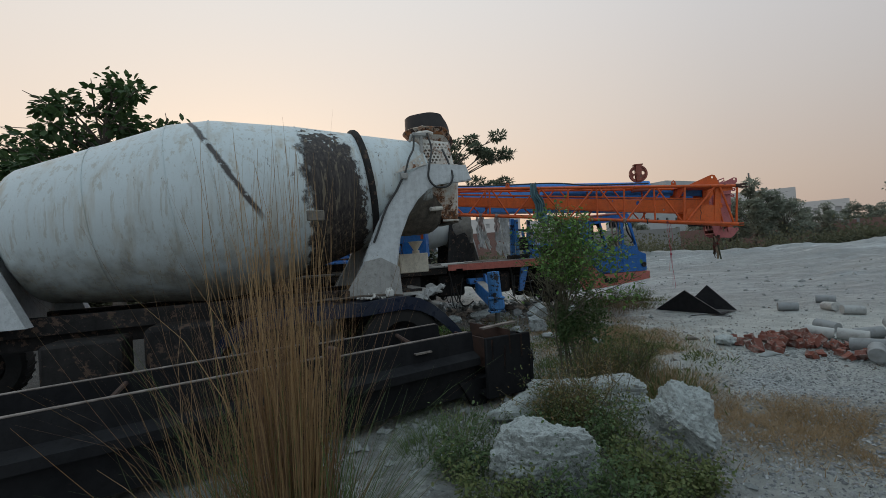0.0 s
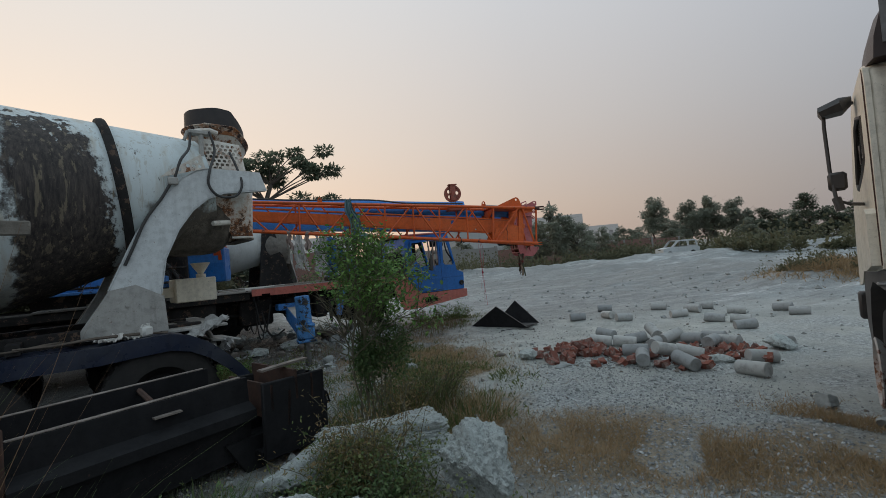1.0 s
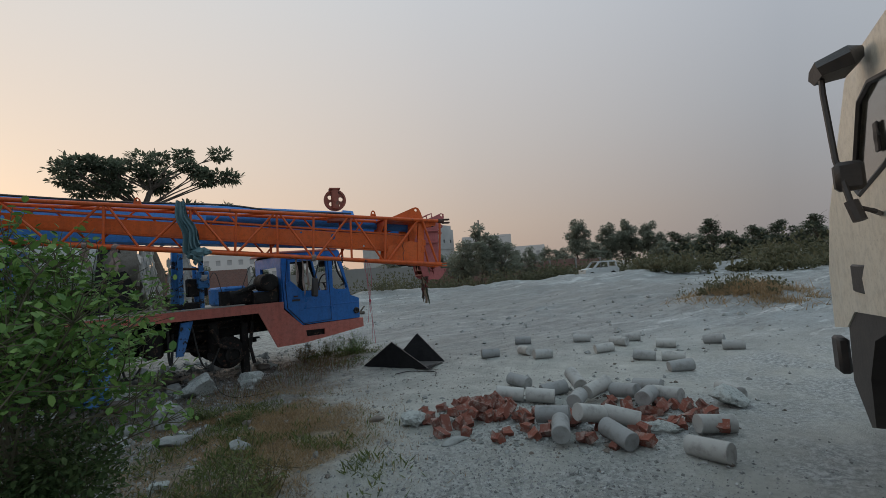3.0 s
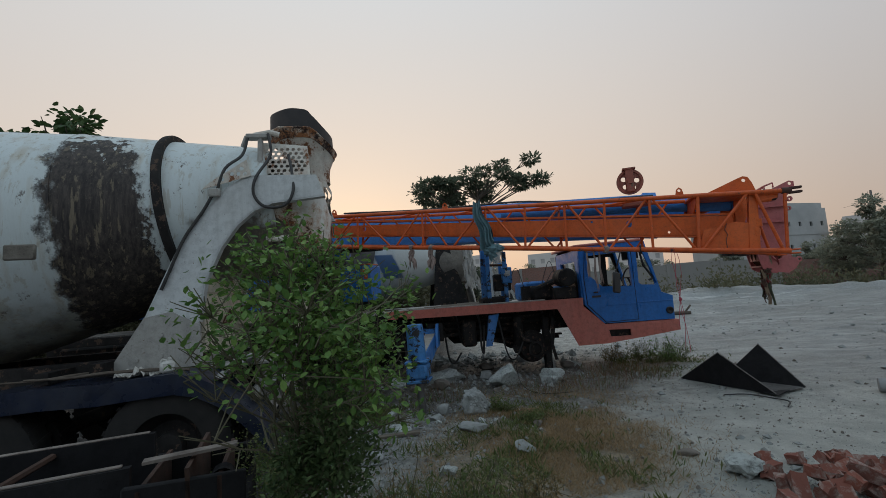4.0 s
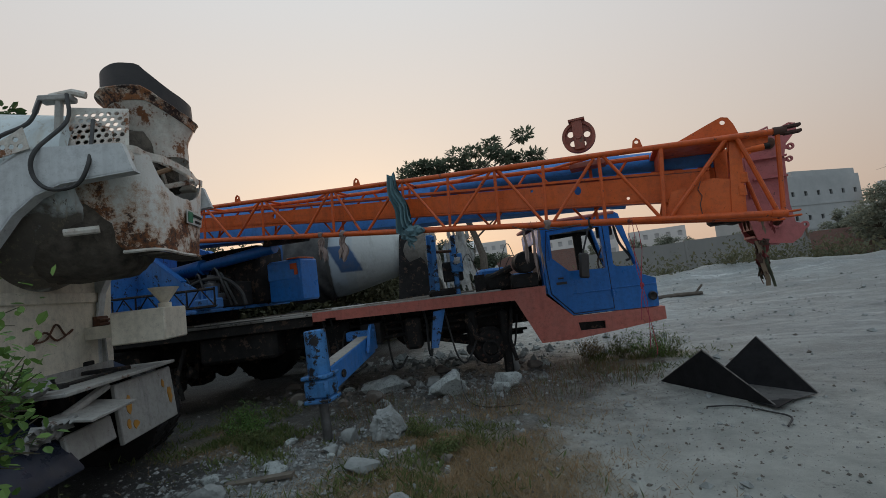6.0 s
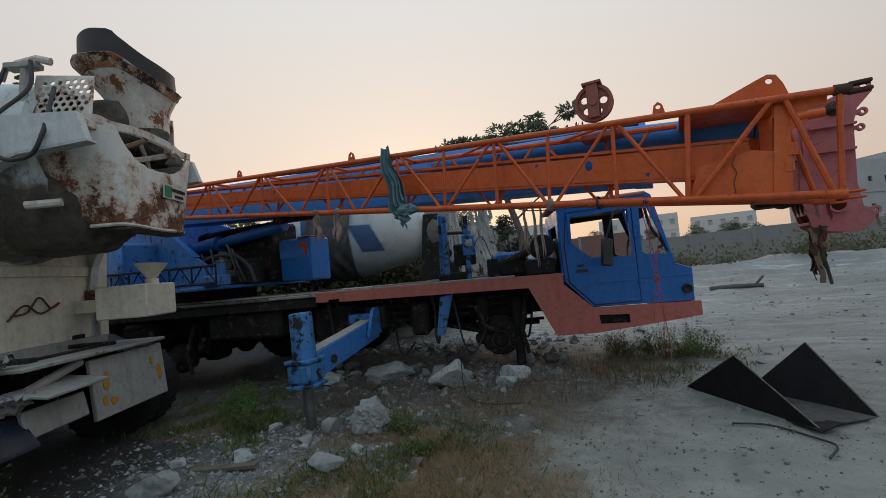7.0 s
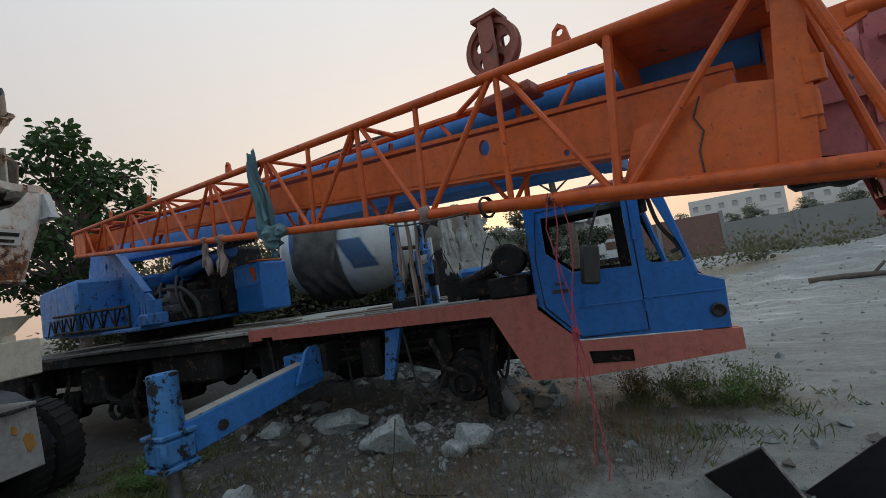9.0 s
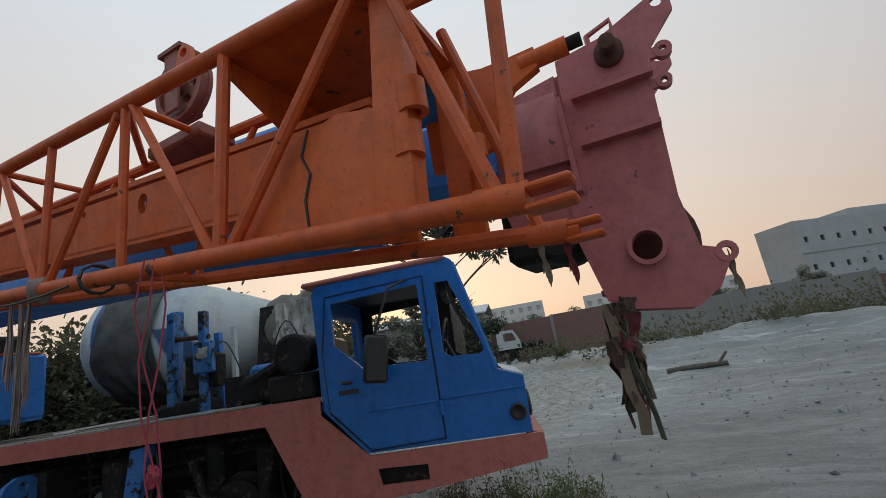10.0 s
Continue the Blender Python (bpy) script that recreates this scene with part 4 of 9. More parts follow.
part("grease_roller", Geo().lathe([(-0.18, 0.0), (-0.18, 0.10), (-0.10, 0.12), (0.10, 0.12), (0.18, 0.10), (0.18, 0.0)], 20, pose(0.27, -1.05, 1.80, 0, 0, 90)), "grime", hd, "black greasy guide roller")
part("wear_pad", Geo().box(0.16, 0.50, -1.24, -0.89, 1.70, 1.97, bevel=0.03), "grime", hd)
# underside of the jib foot and lacing of the lower face
for u in (1.5, 2.5, 3.5, 4.5, 5.5, 6.5, 7.5):
    part("floor_strut", Geo().tube([(u, -0.0, bot(u)), (u, fy(u), bot(u) + 0.012)], 0.014, 7), "orange", jib)
for u in (1.2, 2.2, 3.2, 4.2, 5.2, 6.2):
    part("far_diagonal", Geo().tube([(u, -0.36, top(u)), (u + 0.45, fy(u + 0.45), bot(u + 0.45) + 0.02)], 0.013, 7), "orange", jib)
    part("far_diagonal", Geo().tube([(u + 0.9, -0.36, top(u + 0.9)), (u + 0.45, fy(u + 0.45), bot(u + 0.45) + 0.02)], 0.013, 7), "orange", jib)
for u, z in ((2.6, 2.60), (3.9, 2.70), (5.2, 2.80)):
    part("boom_eye", Geo().plate([(u - 0.07, z - 0.02), (u - 0.05, z + 0.05), (u, z + 0.09), (u + 0.05, z + 0.05), (u + 0.07, z - 0.02)], -0.86, -0.84, holes=[circle(u, z + 0.045, 0.022, 8)]), "boom_blue", boom)
part("boom_hose", Geo().tube(soft([(1.3, -0.80, 2.62), (2.4, -0.80, 2.68), (3.2, -0.79, 2.79), (4.6, -0.80, 2.86), (6.2, -0.80, 3.0)]), 0.016, 6), "rubber_black", boom)

# ---- concrete mixer truck ----
# local x forward, local y towards the open yard side
MX = pose(0.0, 6.75, 0, 0, 0, 199)
mixer = thing("mixer_truck", MX, "abandoned white concrete mixer truck with a tar-stained drum", "mixer truck")
DR = Matrix.Translation((0, 0, 2.665)) @ Matrix.Rotation(radians(7.4), 4, "Y")

dm = Mat("drum_paint", 0.5)
dX, dY, dZ = dm.xyz()
c = dm.mix(dm.noise(1.6, 7, 0.65), (0.58, 0.635, 0.64), (0.49, 0.54, 0.535))
c = dm.mix(dm.math("MULTIPLY", dm.step(dm.noise(3.2, 5, 0.6, (2.2, 1.0, 0.22)), 0.53, 0.72), 0.6), c, (0.38, 0.31, 0.21))
c = dm.mix(dm.math("MULTIPLY", dm.step(dm.noise(2.1, 7, 0.7, (1.6, 1, 0.4)), 0.55, 0.7), 0.32), c, (0.28, 0.255, 0.20))
c = dm.mix(dm.step(dm.noise(5.5, 8, 0.75, (1, 1, 0.6)), 0.655, 0.685), c, (0.075, 0.06, 0.05))
# lower half browner and darker: grime and underside shade mixed into the colour
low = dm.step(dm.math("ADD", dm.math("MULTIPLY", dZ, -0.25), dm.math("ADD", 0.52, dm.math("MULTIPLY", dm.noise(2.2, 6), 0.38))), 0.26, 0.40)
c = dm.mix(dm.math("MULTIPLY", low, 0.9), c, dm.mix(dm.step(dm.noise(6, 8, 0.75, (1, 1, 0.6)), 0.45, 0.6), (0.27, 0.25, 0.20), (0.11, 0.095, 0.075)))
# tar poured beside the roller ring, with ragged fingers
edge = dm.math("ADD", dX, dm.math("MULTIPLY", dm.math("SUBTRACT", dm.noise(2.6, 7, 0.7, (1, 1, 0.8)), 0.5), 0.9))
tar = dm.math("MULTIPLY", dm.step(edge, 0.133, 0.1332), 1.0)
t1 = dm.ramp(dm.math("MULTIPLY", edge, 0.1), (0.127, (0, 0, 0)), (0.130, (1, 1, 1)), (0.202, (1, 1, 1)), (0.206, (0, 0, 0)))
t2 = dm.step(dm.math("ADD", dm.math("MULTIPLY", dZ, -0.2), dm.math("ADD", 0.5, dm.math("MULTIPLY", dm.noise(4.0, 6, 0.6, (3, 3, 0.35)), 0.28))), -0.005, 0.01)
edge2 = dm.math("SUBTRACT", edge, dm.math("MULTIPLY", dm.math("MAXIMUM", dm.math("SUBTRACT", dZ, 2.35), 0.0), 0.33))
t3 = dm.ramp(dm.math("MULTIPLY", edge2, 0.1), (0.128, (0, 0, 0)), (0.131, (1, 1, 1)))
tar = dm.math("MULTIPLY", dm.math("MULTIPLY", t1, t2), t3)
tarcol = dm.mix(dm.step(dm.noise(9, 8, 0.75, (3, 3, 0.35)), 0.40, 0.66), (0.014, 0.011, 0.011), (0.075, 0.06, 0.052))
c = dm.mix(tar, c, tarcol)
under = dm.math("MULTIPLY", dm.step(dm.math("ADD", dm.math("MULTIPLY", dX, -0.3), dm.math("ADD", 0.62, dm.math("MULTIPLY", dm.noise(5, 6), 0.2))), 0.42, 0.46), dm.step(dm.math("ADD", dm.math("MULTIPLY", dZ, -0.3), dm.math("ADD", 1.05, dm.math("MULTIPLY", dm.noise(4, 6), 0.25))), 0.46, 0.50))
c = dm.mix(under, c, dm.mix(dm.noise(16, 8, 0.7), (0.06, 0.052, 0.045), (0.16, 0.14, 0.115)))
speck = dm.math("MULTIPLY", dm.step(dm.noise(21, 7, 0.75), 0.525, 0.565), dm.step(dm.math("MULTIPLY", dX, -0.3), -0.40, -0.34))
c = dm.mix(speck, c, (0.10, 0.095, 0.085))
drip_d = dm.math("ADD", dm.math("SUBTRACT", dX, 2.95), dm.math("MULTIPLY", dm.math("SUBTRACT", dZ, 2.7), -0.62))
drip_d = dm.math("ABSOLUTE", dm.math("ADD", drip_d, dm.math("MULTIPLY", dm.math("SUBTRACT", dm.noise(3, 5, 0.7), 0.5), 0.10)))
drip = dm.math("MULTIPLY", dm.ramp(drip_d, (0.022, (1, 1, 1)), (0.045, (0, 0, 0))), dm.step(dm.noise(4.1, 6, 0.7), 0.30, 0.38))
drip = dm.math("MULTIPLY", drip, dm.ramp(dm.math("MULTIPLY", dZ, 0.2), (0.40, (0, 0, 0)), (0.43, (1, 1, 1)), (0.66, (1, 1, 1)), (0.67, (0, 0, 0))))
c = dm.mix(dm.math("MULTIPLY", dm.step(dm.noise(7, 6, 0.7, (2.6, 2.6, 0.14)), 0.555, 0.60), 0.4), c, (0.30, 0.245, 0.16))
c = dm.mix(drip, c, (0.05, 0.04, 0.035))
blot = dm.math("MULTIPLY", dm.step(dm.noise(6.5, 8, 0.8, (1.4, 1, 0.8)), 0.60, 0.63), dm.ramp(dm.math("MULTIPLY", dX, 0.25), (0.30, (1, 1, 1)), (0.62, (0.75, 0.75, 0.75)), (0.80, (0, 0, 0))))
c = dm.mix(blot, c, (0.09, 0.07, 0.055))
c = dm.mix(dm.math("MULTIPLY", dm.step(dm.noise(34, 5, 0.8), 0.60, 0.68), 0.35), c, (0.22, 0.19, 0.145))
dm.color(c).rough(dm.ramp(tar, (0, (0.5, 0.5, 0.5)), (1, (0.75, 0.75, 0.75))))
dm.bump(dm.math("ADD", dm.math("MULTIPLY", dm.noise(3, 5), 0.6), dm.math("ADD", dm.math("MULTIPLY", tar, 0.5), dm.math("MULTIPLY", dm.noise(26, 5, 0.7, (2, 2, 0.5)), 0.25))), 0.02, 0.55)
M["drum"] = dm.m
M["white_rusty"] = paint("rusty_white_paint", (0.72, 0.70, 0.64), (0.60, 0.57, 0.50), worn=(0.11, 0.055, 0.035), wear=0.63, streak=0.5, dust=(0.45, 0.41, 0.34), dusty=0.4, rough=0.65, rusty=0.8)
M["rust_light"] = simple("light_rust", (0.42, 0.27, 0.16), (0.10, 0.032, 0.016), 4.5, 0.85, 0, 0.5)
M["rubber_sheet"] = simple("black_rubber_sheet", (0.010, 0.009, 0.010), (0.032, 0.025, 0.023), 5, 0.6)
M["grey_steel"] = paint("grey_dirty_steel", (0.42, 0.41, 0.385), (0.28, 0.275, 0.255), worn=(0.16, 0.10, 0.07), wear=0.63, dust=(0.45, 0.42, 0.37), dusty=0.4, rough=0.65)
M["stripe"] = simple("orange_reflector", (0.55, 0.27, 0.04), (0.36, 0.17, 0.04), 9, 0.5)
M["green"] = simple("green_paint", (0.03, 0.22, 0.11), (0.03, 0.16, 0.09), 9, 0.6)
M["sign_white"] = simple("white_sign", (0.60, 0.60, 0.57), (0.46, 0.45, 0.41), 9, 0.6)

M["crust_dark"] = simple("dark_concrete_crust", (0.17, 0.145, 0.115), (0.04, 0.034, 0.028), 8, 0.95, 0, 0.9, 20, 0.03)
ck = Mat("rust_eaten_white_paint", 0.6)
kz = ck.xyz()[2]
cc_ = ck.mix(ck.noise(2.5, 6), (0.74, 0.75, 0.72), (0.60, 0.58, 0.53))
cc_ = ck.mix(ck.math("MULTIPLY", ck.step(ck.noise(5, 5, 0.6, (2, 2, 0.3)), 0.5, 0.7), 0.4), cc_, (0.42, 0.34, 0.24))
rn = ck.math("ADD", ck.noise(3.4, 9, 0.78), ck.math("MULTIPLY", ck.math("SUBTRACT", 2.62, kz), 0.26))
cc_ = ck.mix(ck.math("MULTIPLY", ck.step(rn, 0.52, 0.62), 0.7), cc_, (0.42, 0.22, 0.10))
cc_ = ck.mix(ck.step(rn, 0.605, 0.645), cc_, ck.mix(ck.step(ck.noise(20, 7, 0.75), 0.42, 0.58), (0.24, 0.085, 0.025), (0.035, 0.02, 0.016)))
ck.color(cc_).bump(ck.noise(24, 6, 0.7), 0.012, 0.5)
M["collar_rust"] = ck.m
hk = Mat("rust_scaled_hopper", 0.75)
hc = hk.mix(hk.step(hk.noise(5, 8, 0.75), 0.36, 0.50), (0.62, 0.55, 0.46), (0.30, 0.12, 0.045))
hc = hk.mix(hk.step(hk.noise(9, 8, 0.78), 0.47, 0.54), hc, (0.03, 0.014, 0.011))
hk.color(hc).bump(hk.noise(24, 6, 0.7), 0.02, 0.6)
M["hopper_rust"] = hk.m
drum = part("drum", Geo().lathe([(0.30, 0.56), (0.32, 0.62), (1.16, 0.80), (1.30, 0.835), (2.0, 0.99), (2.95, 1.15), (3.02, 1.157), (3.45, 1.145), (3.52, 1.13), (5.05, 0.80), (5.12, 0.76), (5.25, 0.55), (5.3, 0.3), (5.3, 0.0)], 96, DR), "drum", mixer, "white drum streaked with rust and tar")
part("roller_ring", Geo().lathe([(1.19, 0.80), (1.185, 0.865), (1.20, 0.875), (1.245, 0.875), (1.26, 0.865), (1.27, 0.83)], 72, DR), "grime", drum, "dark greasy roller ring")
part("drum_mouth", Geo().lathe([(0.305, 0.555), (0.6, 0.58), (0.9, 0.6), (0.95, 0.0)], 32, DR), "crust", drum)
weld = Geo()
for x0, r0 in ((2.0, 0.992), (3.02, 1.160), (3.48, 1.142), (4.3, 0.967)):
    weld.tube([DR @ Vector((x0, r0 * math.cos(a), r0 * math.sin(a))) for a in [2 * math.pi * k / 60 for k in range(61)]], 0.006, 4, caps=False)
part("weld_seam", weld, "drum", drum)
part("hatch_plate", Geo().box(2.05, 2.25, 0.985, 1.02, 1.95, 2.07, pose(0, 0, 0.02, 0, 0, 8.5), bevel=0.01), "crust", drum, "small crusted inspection plate")

leg_poly = [(1.62, 1.02), (0.92, 1.02), (0.92, 1.39), (0.86, 1.75), (0.72, 2.06), (0.57, 2.27), (0.42, 2.40), (0.24, 2.475), (-0.25, 2.53), (-0.18, 2.74), (0.36, 2.75), (0.50, 2.72), (0.66, 2.62), (0.87, 2.38), (1.10, 2.03), (1.36, 1.46)]
for s in (1, -1):
    lg = part("support_leg", Geo().plate(leg_poly, s * 0.69, s * 0.75), "white_paint", mixer, "white arched support leg")
    for (xa, za), (xb, zb) in list(zip(leg_poly, leg_poly[1:]))[2:8] + list(zip(leg_poly, leg_poly[1:]))[10:15]:
        d = Vector((xb - xa, 0, zb - za))
        ang = math.atan2(d.z, d.x)
        part("leg_flange", Geo().box(-0.004, d.length + 0.004, -0.09, 0.0, -0.008, 0.008, Matrix.Translation((xa, s * 0.75, za)) @ Matrix.Rotation(-ang, 4, "Y") @ Matrix.Scale(s, 4, (0, 1, 0))), "white_paint", lg)
    kb = Geo().plate([(1.66, 1.0), (0.88, 1.0), (0.90, 1.36), (1.14, 1.50), (1.36, 1.46)], s * 0.755, s * 0.78)
    for x, z in ((1.0, 1.12), (1.0, 1.26), (1.22, 1.12), (1.22, 1.3), (1.42, 1.1)):
        kb.lathe([(0, 0.02), (0.012, 0.02), (0.012, 0.0)], 8, pose(x, s * 0.78, z, 0, 0, 90 * s))
    part("knee_plate", kb, "grey_steel", lg, "bolted knee plate")

# shroud round the drum mouth: a sheet-metal collar with a torn opening at the back
def collar_point(a, k):
    """a: degrees from straight back, k: 0 at the lower lip to 1 at the upper rim."""
    r = radians(a)
    cx, cy = math.copysign(abs(math.cos(r)) ** 0.4, math.cos(r)), math.copysign(abs(math.sin(r)) ** 0.7, math.sin(r))
    front, back = -0.03 + 0.40 * k, -0.23 - 0.02 * k
    wide = 0.34 + 0.27 * k if a > 0 else 0.52 + 0.36 * k
    return Vector((front + (back - front) * cx, wide * cy, 1.97 + 0.80 * k + 0.02 * (1 - k) * abs(cy)))


def sheet(fn, us, vs, thick, skip=lambda u, v: False):
    g = Geo()
    for layer in (0, 1):
        grid = {}
        for i, u in enumerate(us):
            for j, v in enumerate(vs):
                p = fn(u, v)
                if layer:
                    n = (fn(u + 0.5, v) - fn(u - 0.5, v)).cross(fn(u, v + 0.01) - fn(u, v - 0.01)).normalized()
                    p = p + n * thick
                grid[i, j] = g.bm.verts.new(p)
        for i in range(len(us) - 1):
            for j in range(len(vs) - 1):
                if not skip((us[i] + us[i + 1]) / 2, (vs[j] + vs[j + 1]) / 2):
                    g.bm.faces.new((grid[i, j], grid[i + 1, j], grid[i + 1, j + 1], grid[i, j + 1])).smooth = True
    return g


def rim_at(a):
    """How far up the sheet still stands: a rounded bite is torn out at the back."""
    q = (a - 1) / 32
    return 0.97 - (0.33 * (1 - q * q) ** 0.55 if abs(q) < 1 else 0.0) + 0.006 * math.sin(a * 0.9) + 0.004 * math.sin(a * 2.7)


collar = part("chute_collar", sheet(lambda a, v: collar_point(a, v * rim_at(a)), [-96 + 2 * i for i in range(97)], [j / 12 for j in range(13)], 0.012), "collar_rust", mixer, "rust-stained white chute collar with a torn opening")
part("collar_rim", sheet(lambda a, v: collar_point(a, 0.945 + 0.075 * v) + Vector((0.012 * math.sin(a * 0.21), 0, 0.012 * math.sin(a * 0.13 + 1))), [-96 + 3 * i for i in range(65)], [0, 0.35, 0.7, 1.0], 0.045), "white_rusty", collar, "bent rusty rim bar across the torn opening")
part("collar_lip", Geo().tube([collar_point(a, 0.0) for a in range(100, -105, -8)], 0.016, 6), "white_rusty", collar)
part("lip_plate", Geo().plate([(-0.02, 0.30), (-0.20, 0.30), (-0.22, 0.0), (-0.20, -0.48), (-0.02, -0.48)], 1.955, 1.97, Matrix(((1, 0, 0, 0), (0, 0, 1, 0), (0, 1, 0, 0), (0, 0, 0, 1)))), "crust_dark", collar, "crusted lip under the collar")
part("inner_strut", Geo().tube([(0.15, 0.30, 2.45), (0.0, 0.10, 2.66), (-0.20, -0.05, 2.78)], 0.022, 6), "rust_light", collar)
part("inner_strut", Geo().tube([(0.05, 0.35, 2.50), (-0.08, -0.05, 2.60), (-0.20, -0.42, 2.74)], 0.026, 6), "white_rusty", collar)
part("inner_strut", Geo().tube(soft([(-0.06, -0.10, 2.76), (-0.04, -0.22, 2.60), (-0.02, -0.26, 2.42), (-0.04, -0.2, 2.25)]), 0.02, 6), "white_rusty", collar)


def on_collar(lift):
    return lambda a, k: collar_point(a, k) + Vector((-math.cos(radians(a)), math.sin(radians(a)) * 0.5, 0)).normalized() * lift


sg = part("maker_sign", sheet(on_collar(0.022), [-34 + 2 * i for i in range(17)], [0.36 + 0.018 * j for j in range(10)], 0.004), "sign_white", collar, "small white and green sign")
part("sign_mark", sheet(on_collar(0.028), [-9 + 2 * i for i in range(4)], [0.375 + 0.018 * j for j in range(8)], 0.003), "green", sg)
part("sign_line", sheet(on_collar(0.028), [-30 + 2 * i for i in range(12)], [0.45, 0.485], 0.003), "grime", sg)
part("sign_line", sheet(on_collar(0.028), [-27 + 2 * i for i in range(8)], [0.385, 0.415], 0.003), "grime", sg)
# crusted belly of the chute under the drum mouth
belly = Geo().lathe([(-0.02, 0.0), (-0.02, 0.30), (0.06, 0.40), (0.30, 0.47), (0.55, 0.51), (0.78, 0.53), (0.80, 0.0)], 40, pose(0.05, 0.03, 2.20, 0, -12, 0))
bmesh.ops.subdivide_edges(belly.bm, edges=belly.bm.edges[:], cuts=2, use_grid_fill=True)
for v in belly.bm.verts:
    v.co += Vector((0.3, 1, 0.6)) * 0.03 * noise.noise(v.co * 6) + Vector((0.3, 0.6, 1)) * 0.016 * noise.noise(v.co * 17)
part("chute_belly", belly, "crust_dark", mixer, "concrete-crusted chute")
# dark sheet added inside the collar for the shade seen through the tear
part("chute_liner", sheet(lambda a, v: Vector((0.22 - 0.10 * math.cos(radians(a)), 0.50 * math.sin(radians(a)) - 0.05, 2.10 + 0.64 * v + 0.02 * math.sin(a * 0.3))), [-12 + 6 * i for i in range(18)], [j / 4 for j in range(5)], 0.015), "crust_dark", mixer, "dark sheet for the shade inside the chute collar")
part("chute_spar", Geo().tube([(0.34, 0.59, 2.14), (0.14, 0.51, 2.16)], 0.03, 8), "white_rusty", mixer)


# perforated guards
def guard(poly, y0, y1, m, pitch=0.058, r=0.021):
    xs, zs = [p[0] for p in poly], [p[1] for p in poly]
    holes = []
    row = 0
    z = min(zs) + pitch * 0.7
    while z < max(zs):
        x = min(xs) + (pitch * 0.5 if row % 2 else 0)
        while x < max(xs):
            ok = True
            for (xa, za), (xb, zb) in zip(poly, poly[1:] + poly[:1]):
                ln = math.hypot(xb - xa, zb - za)
                if abs((xb - xa) * (za - z) - (xa - x) * (zb - za)) / ln < r + 0.012:
                    ok = False
            inside = False
            for (xa, za), (xb, zb) in zip(poly, poly[1:] + poly[:1]):
                if (za > z) != (zb > z) and x < (xb - xa) * (z - za) / (zb - za) + xa:
                    inside = not inside
            if ok and inside:
                holes.append(circle(x, z, r, 6))
            x += pitch
        z += pitch * 0.866
        row += 1
    return Geo().plate(poly, y0, y1, m, holes)


part("perforated_guard", guard([(0.36, 2.78), (0.39, 3.21), (-0.07, 3.16), (-0.10, 2.80)], 0.0, 0.008, pose(0, 0.50, 0, 0, 0, 0) @ Matrix.Translation((0, 0, 2.76)) @ Matrix.Rotation(radians(14), 4, "X") @ Matrix.Translation((0, 0, -2.76))), "white_rusty", mixer, "white perforated guard with hexagonal holes")
part("perforated_guard", guard([(0.86, 2.62), (0.80, 2.68), (0.46, 2.90), (0.42, 2.74)], 0.0, 0.008, pose(0, 0.76, 0)), "white_rusty", mixer, "white perforated guard with hexagonal holes")
part("hose_bracket", Geo().tube([(0.40, 0.52, 2.74), (0.38, 0.50, 3.22)], 0.028, 8).box(0.28, 0.52, 0.44, 0.54, 3.20, 3.25, bevel=0.01).tube([(0.52, 0.5, 3.23), (0.56, 0.5, 3.12)], 0.02, 6), "grey_steel", mixer)
part("rear_frame", Geo().box(-0.14, 0.42, -0.64, -0.50, 2.68, 2.745, bevel=0.01), "white_rusty", mixer)
part("rear_frame", Geo().box(-0.14, 0.42, 0.50, 0.64, 2.68, 2.745, bevel=0.01), "white_rusty", mixer)
part("hydraulic_hose", Geo().tube(soft([(0.50, 0.53, 3.2), (0.54, 0.60, 3.0), (0.66, 0.75, 2.82), (0.74, 0.76, 2.58)]), 0.0145, 8), "rubber_black", mixer)
part("hydraulic_hose", Geo().tube(soft([(0.30, 0.54, 3.24), (0.27, 0.60, 3.0), (0.38, 0.77, 2.72), (0.40, 0.78, 2.55), (0.30, 0.78, 2.43), (0.12, 0.78, 2.44), (0.04, 0.77, 2.58), (0.06, 0.68, 2.8), (0.10, 0.58, 3.0)]), 0.0145, 8), "rubber_black", mixer)
part("hydraulic_hose", Geo().tube(soft([(0.76, 0.77, 2.58), (0.86, 0.775, 2.40), (1.02, 0.775, 2.16), (1.15, 0.775, 1.86), (1.22, 0.77, 1.7)]), 0.015, 8), "rubber_black", mixer)
part("hose_clamp", Geo().box(0.70, 0.80, 0.75, 0.80, 2.54, 2.62, bevel=0.01), "grey_steel", mixer)
part("hose_fitting", Geo().tube([(0.44, 0.5, 3.24), (0.28, 0.5, 3.27), (0.2, 0.48, 3.25)], 0.03, 8), "white_rusty", mixer)

# dark box added so that no sky shows through the guard's holes
part("charging_throat", Geo().box(-0.06, 0.36, -0.34, 0.40, 2.70, 3.12, pose(0, 0, 0, 6, 0, 0), bevel=0.06), "crust_dark", mixer, "dark filler for the machinery behind the guard")
# loading hopper with its rubber skirt: level in front, its back half sagging down
def hopper_ring(f, drop, n=56, jag=0.0):
    out = []
    for k in range(n):
        t = 2 * math.pi * k / n
        x, y = 0.36 * math.cos(t), 0.40 * math.sin(t)
        z = 3.43 + (0.03 * x if x > -0.13 else 0.80 * (x + 0.125))
        z = z + (2.92 - z) * drop + jag * (noise.noise(Vector((x * 9, y * 9, 3))) + 0.5 * noise.noise(Vector((x * 23, y * 23, 8))))
        out.append(Vector((0.05 - 0.13 * max(0.0, min(1.0, drop)) + x * f, -0.17 + y * f, z)))
    return out


